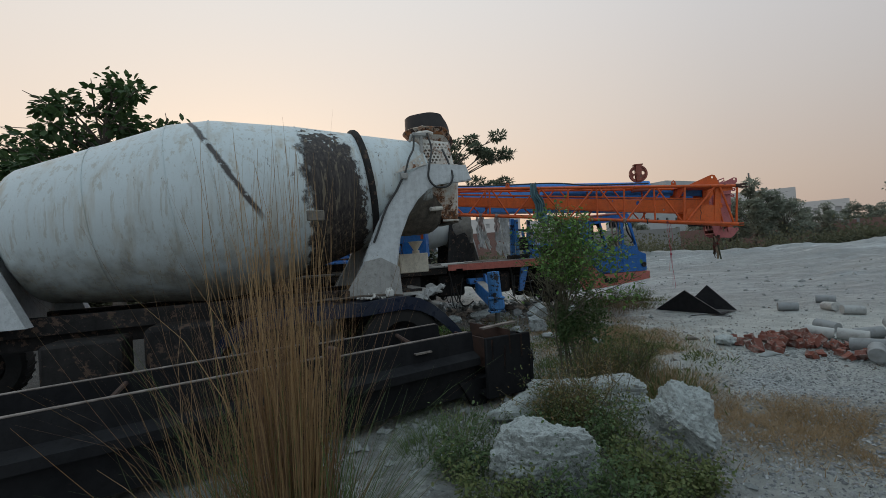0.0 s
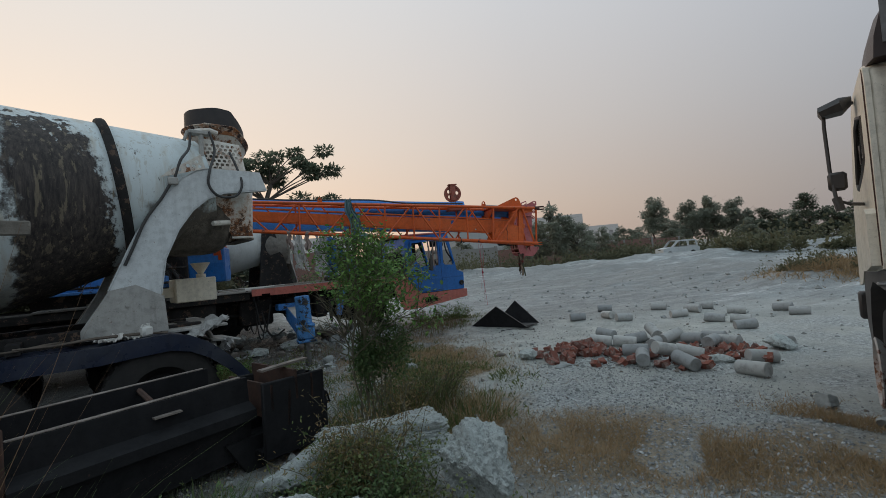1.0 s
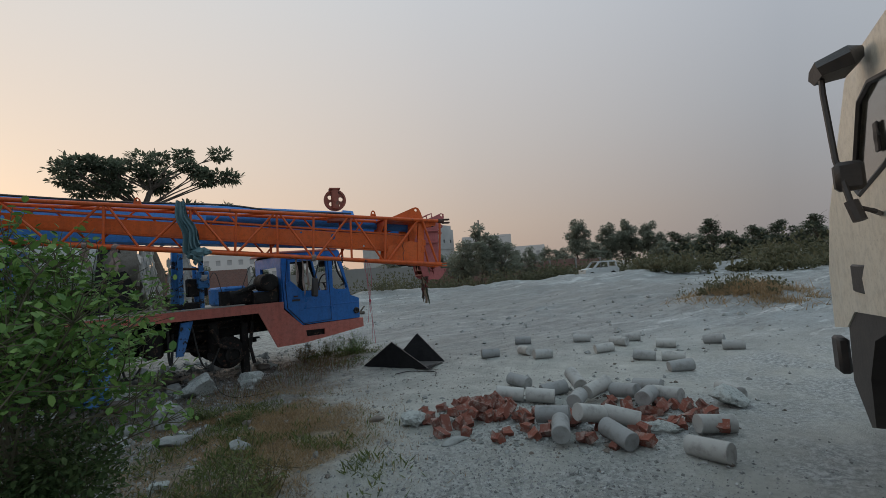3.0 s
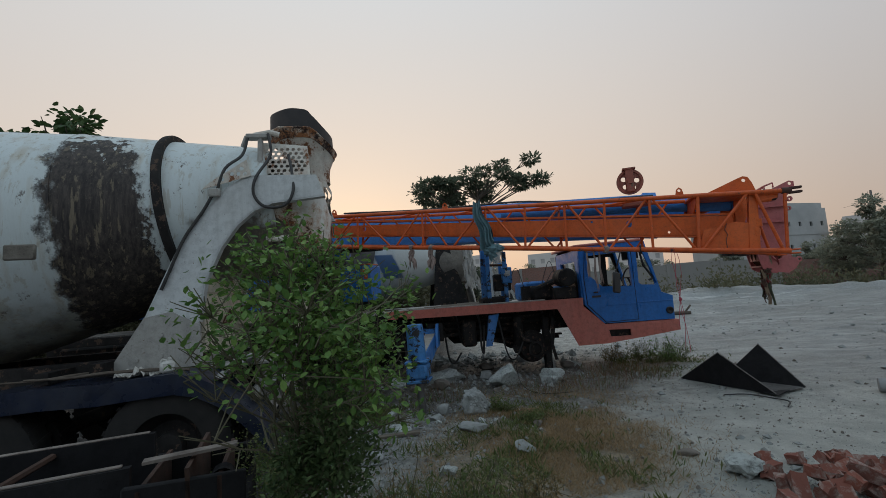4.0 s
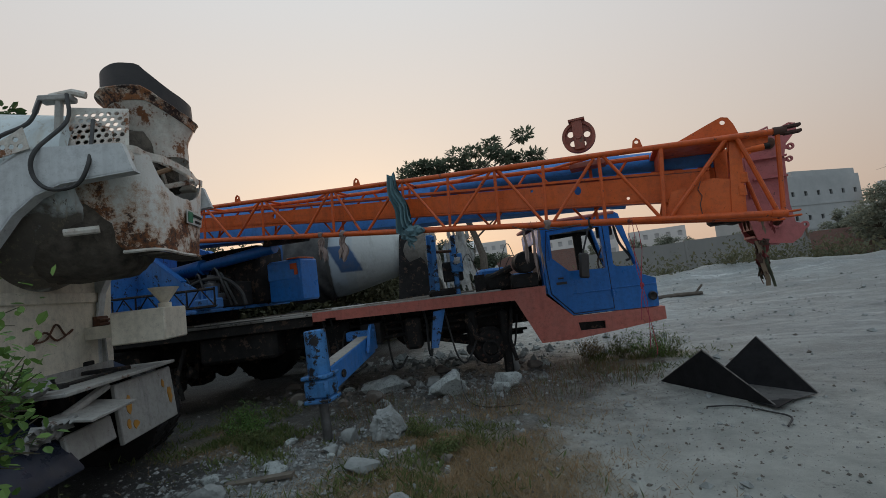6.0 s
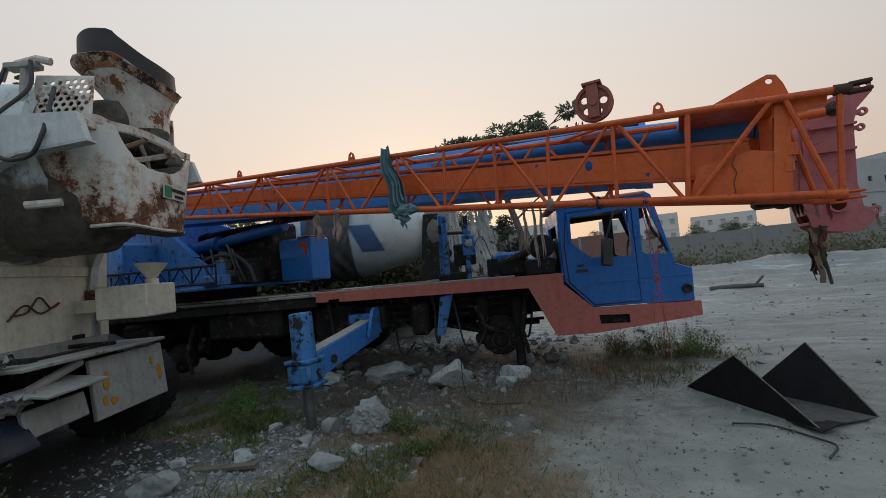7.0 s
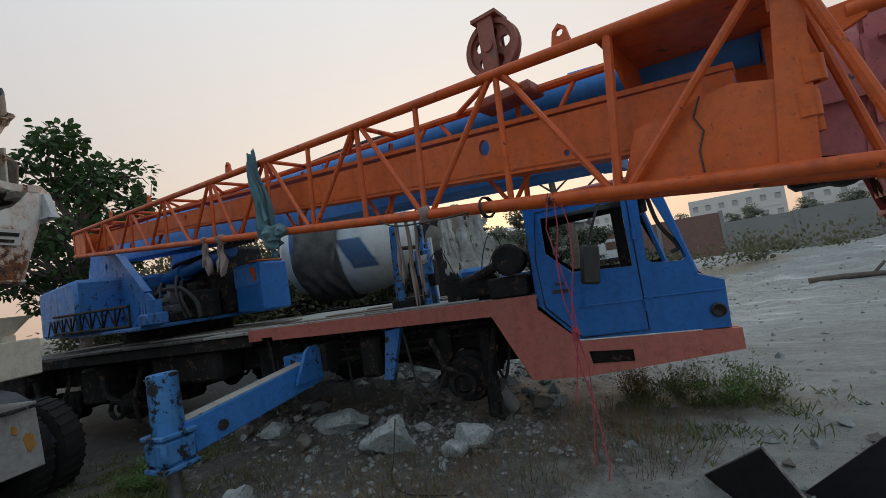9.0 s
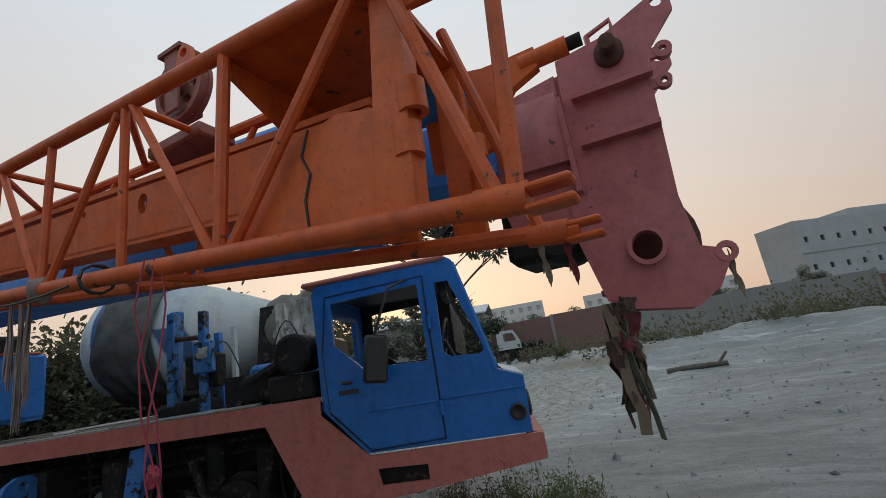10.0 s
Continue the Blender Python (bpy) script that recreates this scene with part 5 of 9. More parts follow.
def ringed(rings, close=False):
    g = Geo()
    rows = [[g.bm.verts.new(p) for p in r] for r in rings]
    for a, b in zip(rows, rows[1:] + (rows[:1] if close else [])):
        for k in range(len(a)):
            g.bm.faces.new((a[k], a[(k + 1) % len(a)], b[(k + 1) % len(a)], b[k])).smooth = True
    return g


hopper = part("loading_hopper", ringed([hopper_ring(0.48, 1.12), hopper_ring(0.52, 0.85), hopper_ring(0.66, 0.55), hopper_ring(0.88, 0.24), hopper_ring(0.96, 0.16), hopper_ring(0.92, 0.16), hopper_ring(0.84, 0.24), hopper_ring(0.62, 0.55), hopper_ring(0.48, 0.85), hopper_ring(0.44, 1.12)], True), "white_rusty", mixer, "stained loading hopper")
part("hopper_rim", ringed([hopper_ring(0.94, 0.20), hopper_ring(1.0, 0.10, jag=0.01), hopper_ring(1.07, 0.03), hopper_ring(1.10, 0.0, jag=0.014), hopper_ring(1.085, -0.02, jag=0.014), hopper_ring(0.98, -0.02), hopper_ring(0.93, 0.10), hopper_ring(0.90, 0.20)], True), "hopper_rust", hopper, "rust-eaten flared rim of the hopper")


def skirt_ring(f, up):
    out = []
    for p in hopper_ring(f, 0.0):
        back = max(0.0, min(1.0, (-0.05 - p.x) / 0.04))
        wave = Vector((0.018 * noise.noise(p * 3.0), 0.018 * noise.noise(p * 3.0 + Vector((4, 0, 0))), 0.012 * noise.noise(p * 5)))
        lift = up * (1.0 - 0.16 * back)
        out.append(p + wave + Vector((0, 0, lift)))
    return out


part("rubber_skirt", ringed([skirt_ring(0.985, -0.02), skirt_ring(0.985, 0.10), skirt_ring(0.975, 0.225), skirt_ring(0.945, 0.225), skirt_ring(0.95, 0.10), skirt_ring(0.955, -0.02)], True), "rubber_sheet", hopper, "black rubber skirt")
part("hopper_tab", Geo().box(-0.265, -0.245, -0.30, -0.02, 2.80, 3.08, pose(0, 0, 0, 0, 3, 0), bevel=0.004), "white_rusty", hopper, "white plate under the hopper")
part("hopper_tab", Geo().plate([(-0.16, 2.76), (0.0, 2.76), (0.05, 3.10), (-0.16, 3.08)], -0.45, -0.435), "white_rusty", hopper)

# pedestal panel, boxes and bumper at the tail
RZ = Matrix.Rotation(radians(90), 4, "Z")
ped = [(-0.98, 2.18), (-0.93, 1.6), (-0.93, 1.05), (0.59, 1.05), (0.59, 2.1)] + [(0.6 * math.cos(radians(a)), 2.42 - 0.6 * math.sin(radians(a))) for a in range(30, 151, 12)] + [(-0.62, 2.16)]
panel = part("pedestal_panel", Geo().plate([(p[0], p[1]) for p in ped], -0.95, -0.92, RZ), "cream", mixer, "cream pedestal panel")
part("panel_strip", Geo().box(0.895, 0.92, -0.78, 0.55, 1.66, 1.76, bevel=0.008), "cream", panel)
part("tangled_wire", Geo().tube(soft([(0.90, 0.15, 1.34), (0.89, 0.02, 1.36), (0.89, -0.1, 1.48), (0.90, -0.22, 1.38), (0.89, -0.3, 1.42), (0.9, -0.12, 1.34), (0.88, 0.05, 1.42), (0.9, 0.18, 1.3)]), 0.009, 5), "rust", panel)
part("panel_clasp", Geo().box(0.87, 0.92, -0.80, -0.62, 1.40, 1.52, bevel=0.01).tube([(0.86, -0.62, 1.44), (0.86, -0.82, 1.44)], 0.015, 6).tube([(0.86, -0.62, 1.48), (0.86, -0.82, 1.48)], 0.015, 6), "rust", panel)
wb = part("white_box", Geo().box(0.12, 0.60, -0.80, -0.34, 1.22, 1.53, bevel=0.012).box(0.20, 0.95, -0.70, -0.5, 1.3, 1.42), "cream", mixer, "dusty white tank box")
cu = Geo()
cu.bm = bmesh.new()
bmesh.ops.create_cone(cu.bm, cap_ends=False, segments=20, radius1=0.05, radius2=0.20, depth=0.15)
bmesh.ops.transform(cu.bm, matrix=Matrix.Translation((0.24, -0.62, 1.655)) @ Matrix.Diagonal((0.6, 1, 1, 1)), verts=cu.bm.verts[:])
cu.tube([(0.24, -0.62, 1.52), (0.24, -0.62, 1.58)], 0.06, 12)
part("funnel", cu, "cream", wb, "cream funnel")
bump_p = part("rear_bumper", Geo().box(0.33, 0.37, -0.90, 0.05, 0.44, 0.95, pose(0, 0, 0, 0, 6, 0) @ Matrix.Translation((-0.06, 0, 0.0)), bevel=0.008), "grey_steel", mixer, "dented grey rear bumper plate")
part("bumper_shelf", Geo().box(0.29, 0.92, -0.85, 0.72, 0.955, 0.985, bevel=0.006).box(0.88, 0.92, -0.85, 0.72, 0.985, 1.06), "grey_steel", mixer, "dusty grey steel shelf")
for k, (y0, z0, w, h) in enumerate(((-0.10, 0.74, 0.055, 0.09), (-0.16, 0.56, 0.05, 0.045), (-0.06, 0.58, 0.03, 0.05), (-0.80, 0.68, 0.05, 0.09), (-0.70, 0.80, 0.03, 0.05))):
    q = random.Random(60 + k)
    blob_ = [(y0 + w * q.uniform(0.55, 1.1) * math.cos(a * 0.524), z0 + h * q.uniform(0.55, 1.1) * math.sin(a * 0.524)) for a in range(12)]
    part("reflector_stripe", Geo().plate(blob_, -0.269, -0.265, pose(0, 0, 0, 0, 6, 0) @ RZ), "stripe", bump_p, "faded flaking orange paint")
part("bumper_wing", Geo().box(0.32, 0.36, 0.06, 0.66, 0.52, 0.72, pose(0, 0, 0, 0, 12, 4) @ Matrix.Translation((-0.08, 0, 0.03)), bevel=0.01).box(0.30, 0.62, 0.05, 0.68, 0.72, 0.745, pose(0, 0, 0, 0, -8, 4), bevel=0.006).tube([(0.40, 0.1, 0.92), (0.42, 0.55, 0.80), (0.5, 0.95, 0.62)], 0.035, 8), "grey_steel", mixer, "bent grey bumper wing")
part("chassis_rail", Geo().box(0.5, 7.6, 0.36, 0.46, 0.74, 1.02, bevel=0.01).box(0.5, 7.6, -0.46, -0.36, 0.74, 1.02, bevel=0.01).box(0.55, 0.65, -0.36, 0.36, 0.78, 1.0).box(2.2, 2.3, -0.36, 0.36, 0.78, 1.0).box(4.2, 4.3, -0.36, 0.36, 0.78, 1.0), "grime", mixer)
for y0 in (0.46, -0.60):
    part("subframe_rail", Geo().box(0.9, 5.4, y0, y0 + 0.14, 0.90, 1.10, bevel=0.01), "grime", mixer)
for x0, z0 in ((1.6, 1.02), (2.0, 0.98), (3.0, 0.98)):
    part("outrigger_bracket", Geo().box(x0, x0 + 0.1, 0.605, 0.95, z0, z0 + 0.09), "grime", mixer)
part("side_tank", Geo().box(3.0, 3.8, 0.55, 1.05, 0.45, 0.92, bevel=0.05).box(4.0, 4.7, 0.6, 1.05, 0.40, 0.85, bevel=0.04), "grime", mixer)
part("front_pedestal", Geo().plate([(4.85, 1.02), (5.7, 1.02), (5.5, 1.62), (5.1, 1.62)], 0.7, 0.86).plate([(4.85, 1.02), (5.7, 1.02), (5.5, 1.62), (5.1, 1.62)], -0.86, -0.7).box(5.2, 5.55, -0.7, 0.7, 1.02, 1.9, bevel=0.02), "white_paint", mixer, "white front pedestal")


def tyre(parent, x, y, z, r=0.5, w=0.27, rim_mat="rust", side=1):
    t = part("tyre", Geo().lathe([(-w / 2, r * 0.56), (-w / 2, r * 0.9), (-w * 0.38, r * 0.985), (-w * 0.2, r), (0, r * 0.985), (w * 0.2, r), (w * 0.38, r * 0.985), (w / 2, r * 0.9), (w / 2, r * 0.56)], 36, pose(x, y, z, 0, 0, 90)), "rubber", parent)
    tr = Geo()
    for k in range(30):
        a = 2 * math.pi * k / 30
        tr.box(-w * 0.40, w * 0.40, -0.016, 0.016, r * 0.985, r * 1.012, pose(x, y, z, 0, 0, 90) @ Matrix.Rotation(a, 4, "X") @ Matrix.Rotation(radians(12), 4, "Z"))
    part("tread", tr, "rubber", t)
    part("rim", Geo().lathe([(-w * 0.45, r * 0.57), (w * 0.35, r * 0.57), (w * 0.2, r * 0.46), (w * 0.05, r * 0.40), (w * 0.1, r * 0.24), (w * 0.4, r * 0.22), (w * 0.45, r * 0.1), (w * 0.45, 0)], 28, pose(x, y, z, 0, 0, 90 if side > 0 else -90)), rim_mat, t)
    return t


for x in (1.02, 2.42):
    for y in (0.92, -0.92):
        for dy in (-0.15, 0.15):
            tyre(mixer, x, y + dy - (0.28 if y < 0 else 0.0), 0.42, 0.49, 0.26, "grime", 1 if y > 0 else -1)
    part("axle", Geo().tube([(x, -1.0, 0.42), (x, 1.0, 0.42)], 0.08, 10), "grime", mixer)
for y in (1.0, -1.0):
    tyre(mixer, 6.1, y, 0.42, 0.49, 0.28, "grime", 1 if y > 0 else -1)
M["fender"] = paint("dark_blue_fender", (0.012, 0.020, 0.045), (0.008, 0.012, 0.026), worn=(0.06, 0.055, 0.05), wear=0.68, dust=(0.13, 0.13, 0.125), dusty=0.35, rough=0.25, spec=0.4)
fp = [(0.24, 0.46), (0.33, 0.58), (0.46, 0.72), (0.62, 0.86), (0.78, 0.95), (0.95, 0.99), (1.2, 0.98), (1.5, 0.96), (1.9, 0.97), (2.4, 0.955), (2.75, 0.90), (3.0, 0.78), (3.12, 0.62)]


def fender_poly(th):
    return fp + [(x, z - th) for x, z in fp[::-1]]


part("mudguard", Geo().plate(fender_poly(0.02), 0.66, 1.22).plate([(x, z + 0.012) for x, z in fp] + [(x, z - 0.15) for x, z in fp[::-1]], 1.21, 1.235), "fender", mixer, "dark blue mudguard buried under debris")
part("mudguard", Geo().plate([(x + 0.35, z + 0.06) for x, z in fender_poly(0.02)], -1.30, -0.72), "fender", mixer, "dark mudguard")

# ---- superstructure of the crane (on the boom's axis) ----
sup = thing("crane_superstructure", JB, "blue crane turntable housing with counterweight and winch", "crane")
part("counterweight", Geo().box(8.45, 10.7, -2.1, 0.18, 1.47, 2.26, bevel=0.05), "blue_worn", sup, "weathered blue counterweight")
br = [(7.02, 1.46), (7.2, 1.76), (7.55, 1.95), (8.45, 2.55), (9.0, 2.78), (9.9, 2.80), (10.2, 2.3), (10.2, 1.46)]
vents = [circle(8.95 + 0.10 * i, 1.72 + 0.09 * j, 0.028, 8) for i in range(3) for j in range(5)]
for y in (-0.42, -1.72):
    b = part("pivot_bracket", Geo().plate(br, y - 0.02, y + 0.02, holes=vents + [circle(9.1, 2.48, 0.06, 10), circle(8.35, 2.28, 0.025, 8)]), "blue_worn", sup, "blue pivot bracket punched with holes")
    part("bracket_flange", Geo().box(0, 1.12, y - 0.05, y + 0.05, -0.012, 0.012, Matrix.Translation((7.5, 0, 1.93)) @ Matrix.Rotation(-math.atan2(0.62, 0.92), 4, "Y")), "blue", b)
part("turntable", Geo().lathe([(1.20, 0.0), (1.20, 0.75), (1.46, 0.75), (1.46, 0.0)], 40, pose(8.2, -1.05, 0, 0, -90, 0)), "grime", sup)
part("turntable_deck", Geo().box(6.9, 10.3, -2.0, -0.1, 1.42, 1.47, bevel=0.01), "blue_worn", sup)
rl = Geo().tube([(6.2, 0.2, 1.72), (9.65, 0.2, 1.80)], 0.018, 6).tube([(6.2, 0.2, 1.5), (9.65, 0.2, 1.54)], 0.018, 6)
for k in range(8):
    u = 6.2 + k * 0.49
    rl.tube([(u, 0.2, 1.5), (u, 0.2, 1.74)], 0.012, 5).tube([(u, 0.2, 1.5), (u + 0.25, 0.2, 1.74), (u + 0.49, 0.2, 1.51)], 0.010, 5)
part("step_rail", rl, "grime", sup, "blackened lattice step rail")
part("luffing_cylinder", Geo().tube([(9.5, -1.05, 2.05), (7.8, -1.05, 2.18)], 0.13, 16).tube([(7.8, -1.05, 2.18), (6.3, -1.05, 2.30)], 0.085, 14), "blue", sup)
eng = Geo().box(6.75, 8.6, -1.75, -1.15, 1.47, 2.42, bevel=0.05).box(7.25, 8.3, -1.2, -0.9, 1.47, 2.0, bevel=0.05).box(6.85, 7.1, -1.1, -0.75, 1.47, 1.85, bevel=0.02).tube([(7.15, -0.65, 1.47), (7.15, -0.65, 1.85)], 0.09, 10).tube([(7.15, -0.65, 1.85), (7.15, -0.65, 1.95)], 0.06, 10).box(6.9, 7.35, -0.9, -0.45, 1.47, 1.6, bevel=0.02)
part("winch_motor", eng, "grime", sup, "greasy winch and pump")
part("pump_base", Geo().box(6.95, 7.5, -0.75, -0.40, 1.47, 1.58, bevel=0.01), "blue_worn", sup)
bx = part("control_box", Geo().box(5.98, 6.62, -1.65, -1.2, 1.44, 2.10, bevel=0.03), "blue", sup, "bright blue control box")
part("box_lid", Geo().box(6.0, 6.25, -1.60, -1.22, 2.10, 2.125, bevel=0.01), "orange", bx)
part("box_latch", Geo().box(6.05, 6.13, -1.2, -1.185, 1.96, 2.0).box(6.02, 6.08, -1.2, -1.18, 1.85, 1.95), "orange", bx)
blk = Geo()
blk.plate([(5.6, 2.3), (6.4, 2.32), (6.3, 2.52), (5.5, 2.5)], -1.0, -0.9, holes=[[(5.72, 2.36), (5.84, 2.36), (5.84, 2.44), (5.72, 2.44)], [(5.96, 2.37), (6.1, 2.37), (6.1, 2.45), (5.96, 2.45)]])
part("slotted_plate", blk, "grime", sup)
part("hydraulic_pipe", Geo().tube(soft([(8.0, -0.5, 1.6), (7.6, -0.45, 1.75), (7.3, -0.5, 1.9), (6.9, -0.6, 1.9), (6.7, -0.7, 1.7), (6.6, -0.7, 1.48)]), 0.03, 8), "rubber_black", sup)

# ---- outrigger with jack, things on the carrier's deck ----
LOCAL = CR.inverted()


root, tip = Vector((0.80, 9.45, 0.74)), Vector((0.92, 7.86, 0.58))
mid = (root + tip) / 2
ob_m = LOCAL @ look(tip, root)          # local -z runs from the jack to the chassis
ln = (root - tip).length
orb = part("outrigger_beam", Geo().box(-0.085, 0.085, -0.15, 0.125, -ln, 0.05, ob_m, bevel=0.012), "boom_blue", crane, "chipped blue outrigger beam")
part("beam_dust", Geo().box(-0.078, 0.078, 0.1262, 0.130, -ln + 0.12, 0.0, ob_m), "deck_pale", orb, "dusty top face")
# hole shown by a dark disc; its shade lies in the colour
part("beam_hole", Geo().lathe([(0, 0.045), (0.012, 0.045), (0.012, 0.0)], 14, LOCAL @ pose(1.0, 8.15, 0.57, 0, 0, -5)), "grime", orb)
part("beam_lug", Geo().plate([(-0.30, -0.25), (-0.12, 0.06), (-0.05, 0.10), (0.05, 0.10), (0.12, 0.04), (0.12, -0.25)], -0.02, 0.02, LOCAL @ pose(0.93, 9.30, 0.90, 0, 0, 95), holes=[circle(0, 0.03, 0.035, 10)]).box(-0.18, 0.18, -0.2, 0.05, -0.06, 0.06, LOCAL @ pose(0.72, 9.42, 0.86, 0, 0, 12), bevel=0.01), "blue_worn", orb)
jk = LOCAL @ pose(0.95, 7.75, 0, 0, -2, 0)
part("jack_housing", Geo().lathe([(0.42, 0.06), (0.42, 0.12), (1.10, 0.112), (1.11, 0.10), (1.115, 0.0)], 20, jk @ Matrix.Rotation(radians(-90), 4, "Y")), "blue_chipped", orb, "chipped blue jack tube")
part("jack_collar", Geo().box(-0.145, 0.145, -0.145, 0.145, 0.62, 0.66, jk, bevel=0.01).box(-0.145, 0.145, -0.145, 0.145, 0.38, 0.42, jk, bevel=0.01).box(-0.135, 0.135, -0.135, 0.135, 0.42, 0.62, jk, bevel=0.03), "blue_chipped", orb)
part("jack_rod", Geo().lathe([(-0.05, 0.05), (0.42, 0.05), (0.42, 0.0)], 14, jk @ Matrix.Rotation(radians(-90), 4, "Y")), "bare_metal", orb, "dull steel jack rod")
# far outrigger box under the deck
part("outrigger_box", Geo().box(-3.0, -2.72, 0.1, W - 0.1, 0.70, 1.0, bevel=0.01), "grime", crane)
part("air_cleaner", Geo().lathe([(-0.16, 0.0), (-0.16, 0.13), (-0.14, 0.155), (0.2, 0.155), (0.22, 0.13), (0.22, 0.0)], 24, pose(-0.57, 0.18, 1.60, 0, 0, 90)), "grime", crane, "black round air cleaner")
part("battery_box", Geo().box(-0.80, -0.42, 0.06, 0.42, 1.24, 1.44, bevel=0.02), "grime", crane, "grimy battery box")
part("engine_cover", Geo().box(-0.82, -0.40, 0.45, 0.75, 1.24, 1.46, bevel=0.03).box(-1.2, -0.80, 0.5, 1.4, 1.24, 1.58, bevel=0.04), "blue_worn", crane)
part("engine_block", Geo().box(-1.15, -0.75, 0.25, 0.65, 1.24, 1.50, bevel=0.05).tube([(-1.1, 0.3, 1.42), (-0.75, 0.25, 1.55)], 0.05, 8), "grime", crane)
for u, z in ((-1.87, 2.14), (-1.57, 2.12)):
    part("stanchion", Geo().box(u - 0.035, u + 0.035, 0.38, 0.45, 1.235, z, pose(0, 0, 0, 0, 0.6, 0), bevel=0.006).box(u - 0.05, u + 0.05, 0.34, 0.5, 1.235, 1.26), "blue_chipped", crane, "worn blue upright post")
part("stanchion", Geo().box(-1.70, -1.66, 1.1, 1.16, 1.235, 2.05), "white_paint", crane)
part("deck_clutter", Geo().box(-1.75, -1.45, 0.42, 0.6, 1.45, 1.75, bevel=0.02).box(-1.95, -1.5, 0.5, 0.9, 1.24, 1.36, pose(0, 0, 0, 0, 0, 4), bevel=0.03).box(-1.3, -1.15, 0.3, 0.4, 1.24, 1.5), "grime", crane, "stripped valve block")
slat = Geo()
for k in range(4):
    slat.box(-3.3 + 0.3 * k, -1.9 + 0.2 * k, 0.25 + 0.42 * k, 0.50 + 0.42 * k, 1.24, 1.262, pose(0, 0, 0, 0, 0, 2 - k * 1.4))
part("deck_board", slat, "wood", crane, "loose weathered boards")
plk = Geo()
plk.box(-6.0, -3.9, 0.3, 0.5, 1.24, 1.262).box(-5.6, -3.6, 0.75, 1.0, 1.24, 1.262)
part("deck_board", plk, "wood", crane, "loose weathered boards")


def hanging(name, parent, m, w, h, mat, label="", seed=1, folds=3.0, ragged=0.12, thick=0.006):
    """A hanging strip of cloth: pleated sheet with a ragged lower hem."""
    r = random.Random(seed)
    nx, nz = 14, 16
    hem = [1 - ragged * r.random() for _ in range(nx + 1)]
    g = Geo()
    for s in (0, 1):
        grid = []
        for j in range(nz + 1):
            row = []
            for i in range(nx + 1):
                u, v = i / nx, j / nz
                wd = w * (0.45 + 0.55 * v ** 0.7)
                p = Vector(((u - 0.5) * wd + min(0.02, 0.18 * w) * math.sin(9 * v + seed), thick * s + min(0.028, 0.22 * w) * math.sin(folds * 6.28 * u + 2 * v + seed) * (0.3 + v), -v * h * hem[i] + 0.02 * math.sin(5 * u + seed)))
                row.append(g.bm.verts.new(m @ p))
            grid.append(row)
        for j in range(nz):
            for i in range(nx):
                g.bm.faces.new((grid[j][i], grid[j][i + 1], grid[j + 1][i + 1], grid[j + 1][i])).smooth = True
    return part(name, g, mat, parent, label)


# second mixer drum lying behind the crane
d2 = thing("mixer_drum", CR @ pose(-4.46, 3.95, -0.25, 0, 0, 4) @ Matrix.Diagonal((1.25, 1.25, 1.25, 1)), "white and blue concrete mixer drum with a grey sheet around", "mixer drum")
m2 = Mat("banded_drum_paint", 0.55)
x2 = m2.xyz()[0]
w2 = m2.math("ADD", m2.math("MULTIPLY", x2, 0.2), m2.math("ADD", 0.5, m2.math("MULTIPLY", m2.math("SUBTRACT", m2.noise(1.5, 4), 0.5), 0.03)))
c2 = m2.ramp(w2, (0.0, (0.60, 0.63, 0.63)), (0.385, (0.60, 0.63, 0.63)), (0.386, (0.028, 0.10, 0.26)), (0.40, (0.028, 0.10, 0.26)), (0.401, (0.085, 0.083, 0.078)), (0.55, (0.085, 0.083, 0.078)), (0.551, (0.42, 0.47, 0.50)), (0.60, (0.42, 0.47, 0.50)), (0.601, (0.42, 0.445, 0.445)), (0.63, (0.42, 0.445, 0.445)), (0.631, (0.47, 0.48, 0.455)))
z2 = m2.xyz()[2]
slant = m2.math("ADD", w2, m2.math("MULTIPLY", m2.math("SUBTRACT", z2, 1.97), 0.075))
patch = m2.math("MULTIPLY", m2.ramp(slant, (0.565, (0, 0, 0)), (0.568, (1, 1, 1)), (0.635, (1, 1, 1)), (0.638, (0, 0, 0))), m2.ramp(m2.math("MULTIPLY", z2, 0.3), (0.52, (0, 0, 0)), (0.525, (1, 1, 1)), (0.655, (1, 1, 1)), (0.66, (0, 0, 0))))
c2 = m2.mix(patch, c2, (0.04, 0.09, 0.19))
c2 = m2.mix(m2.math("MULTIPLY", m2.step(m2.noise(4, 7, 0.7, (1, 1, 0.4)), 0.5, 0.75), 0.6), c2, (0.16, 0.14, 0.11))
m2.color(c2).bump(m2.noise(6, 6), 0.03, 0.5)
M["banded"] = m2.m
rt = Matrix.Translation((0, 0, 2.12)) @ Matrix.Rotation(radians(4), 4, "Y")
part("drum_shell", Geo().lathe([(-0.92, 0.0), (-0.92, 0.30), (-0.86, 0.54), (-0.70, 0.70), (-0.3, 0.80), (0.2, 0.79), (0.6, 0.70), (1.35, 0.45), (1.5, 0.40), (1.52, 0.3), (1.5, 0.0)], 48, rt), "banded", d2)
part("drum_cradle", Geo().box(-1.1, 1.5, -0.45, -0.35, 0.7, 1.15, bevel=0.01).box(-1.1, 1.5, 0.35, 0.45, 0.7, 1.15, bevel=0.01).plate([(1.3, 0.9), (2.1, 0.9), (1.7, 2.3), (1.45, 2.3)], -0.45, -0.40).plate([(1.3, 0.9), (2.1, 0.9), (1.7, 2.3), (1.45, 2.3)], 0.40, 0.45), "grime", d2)
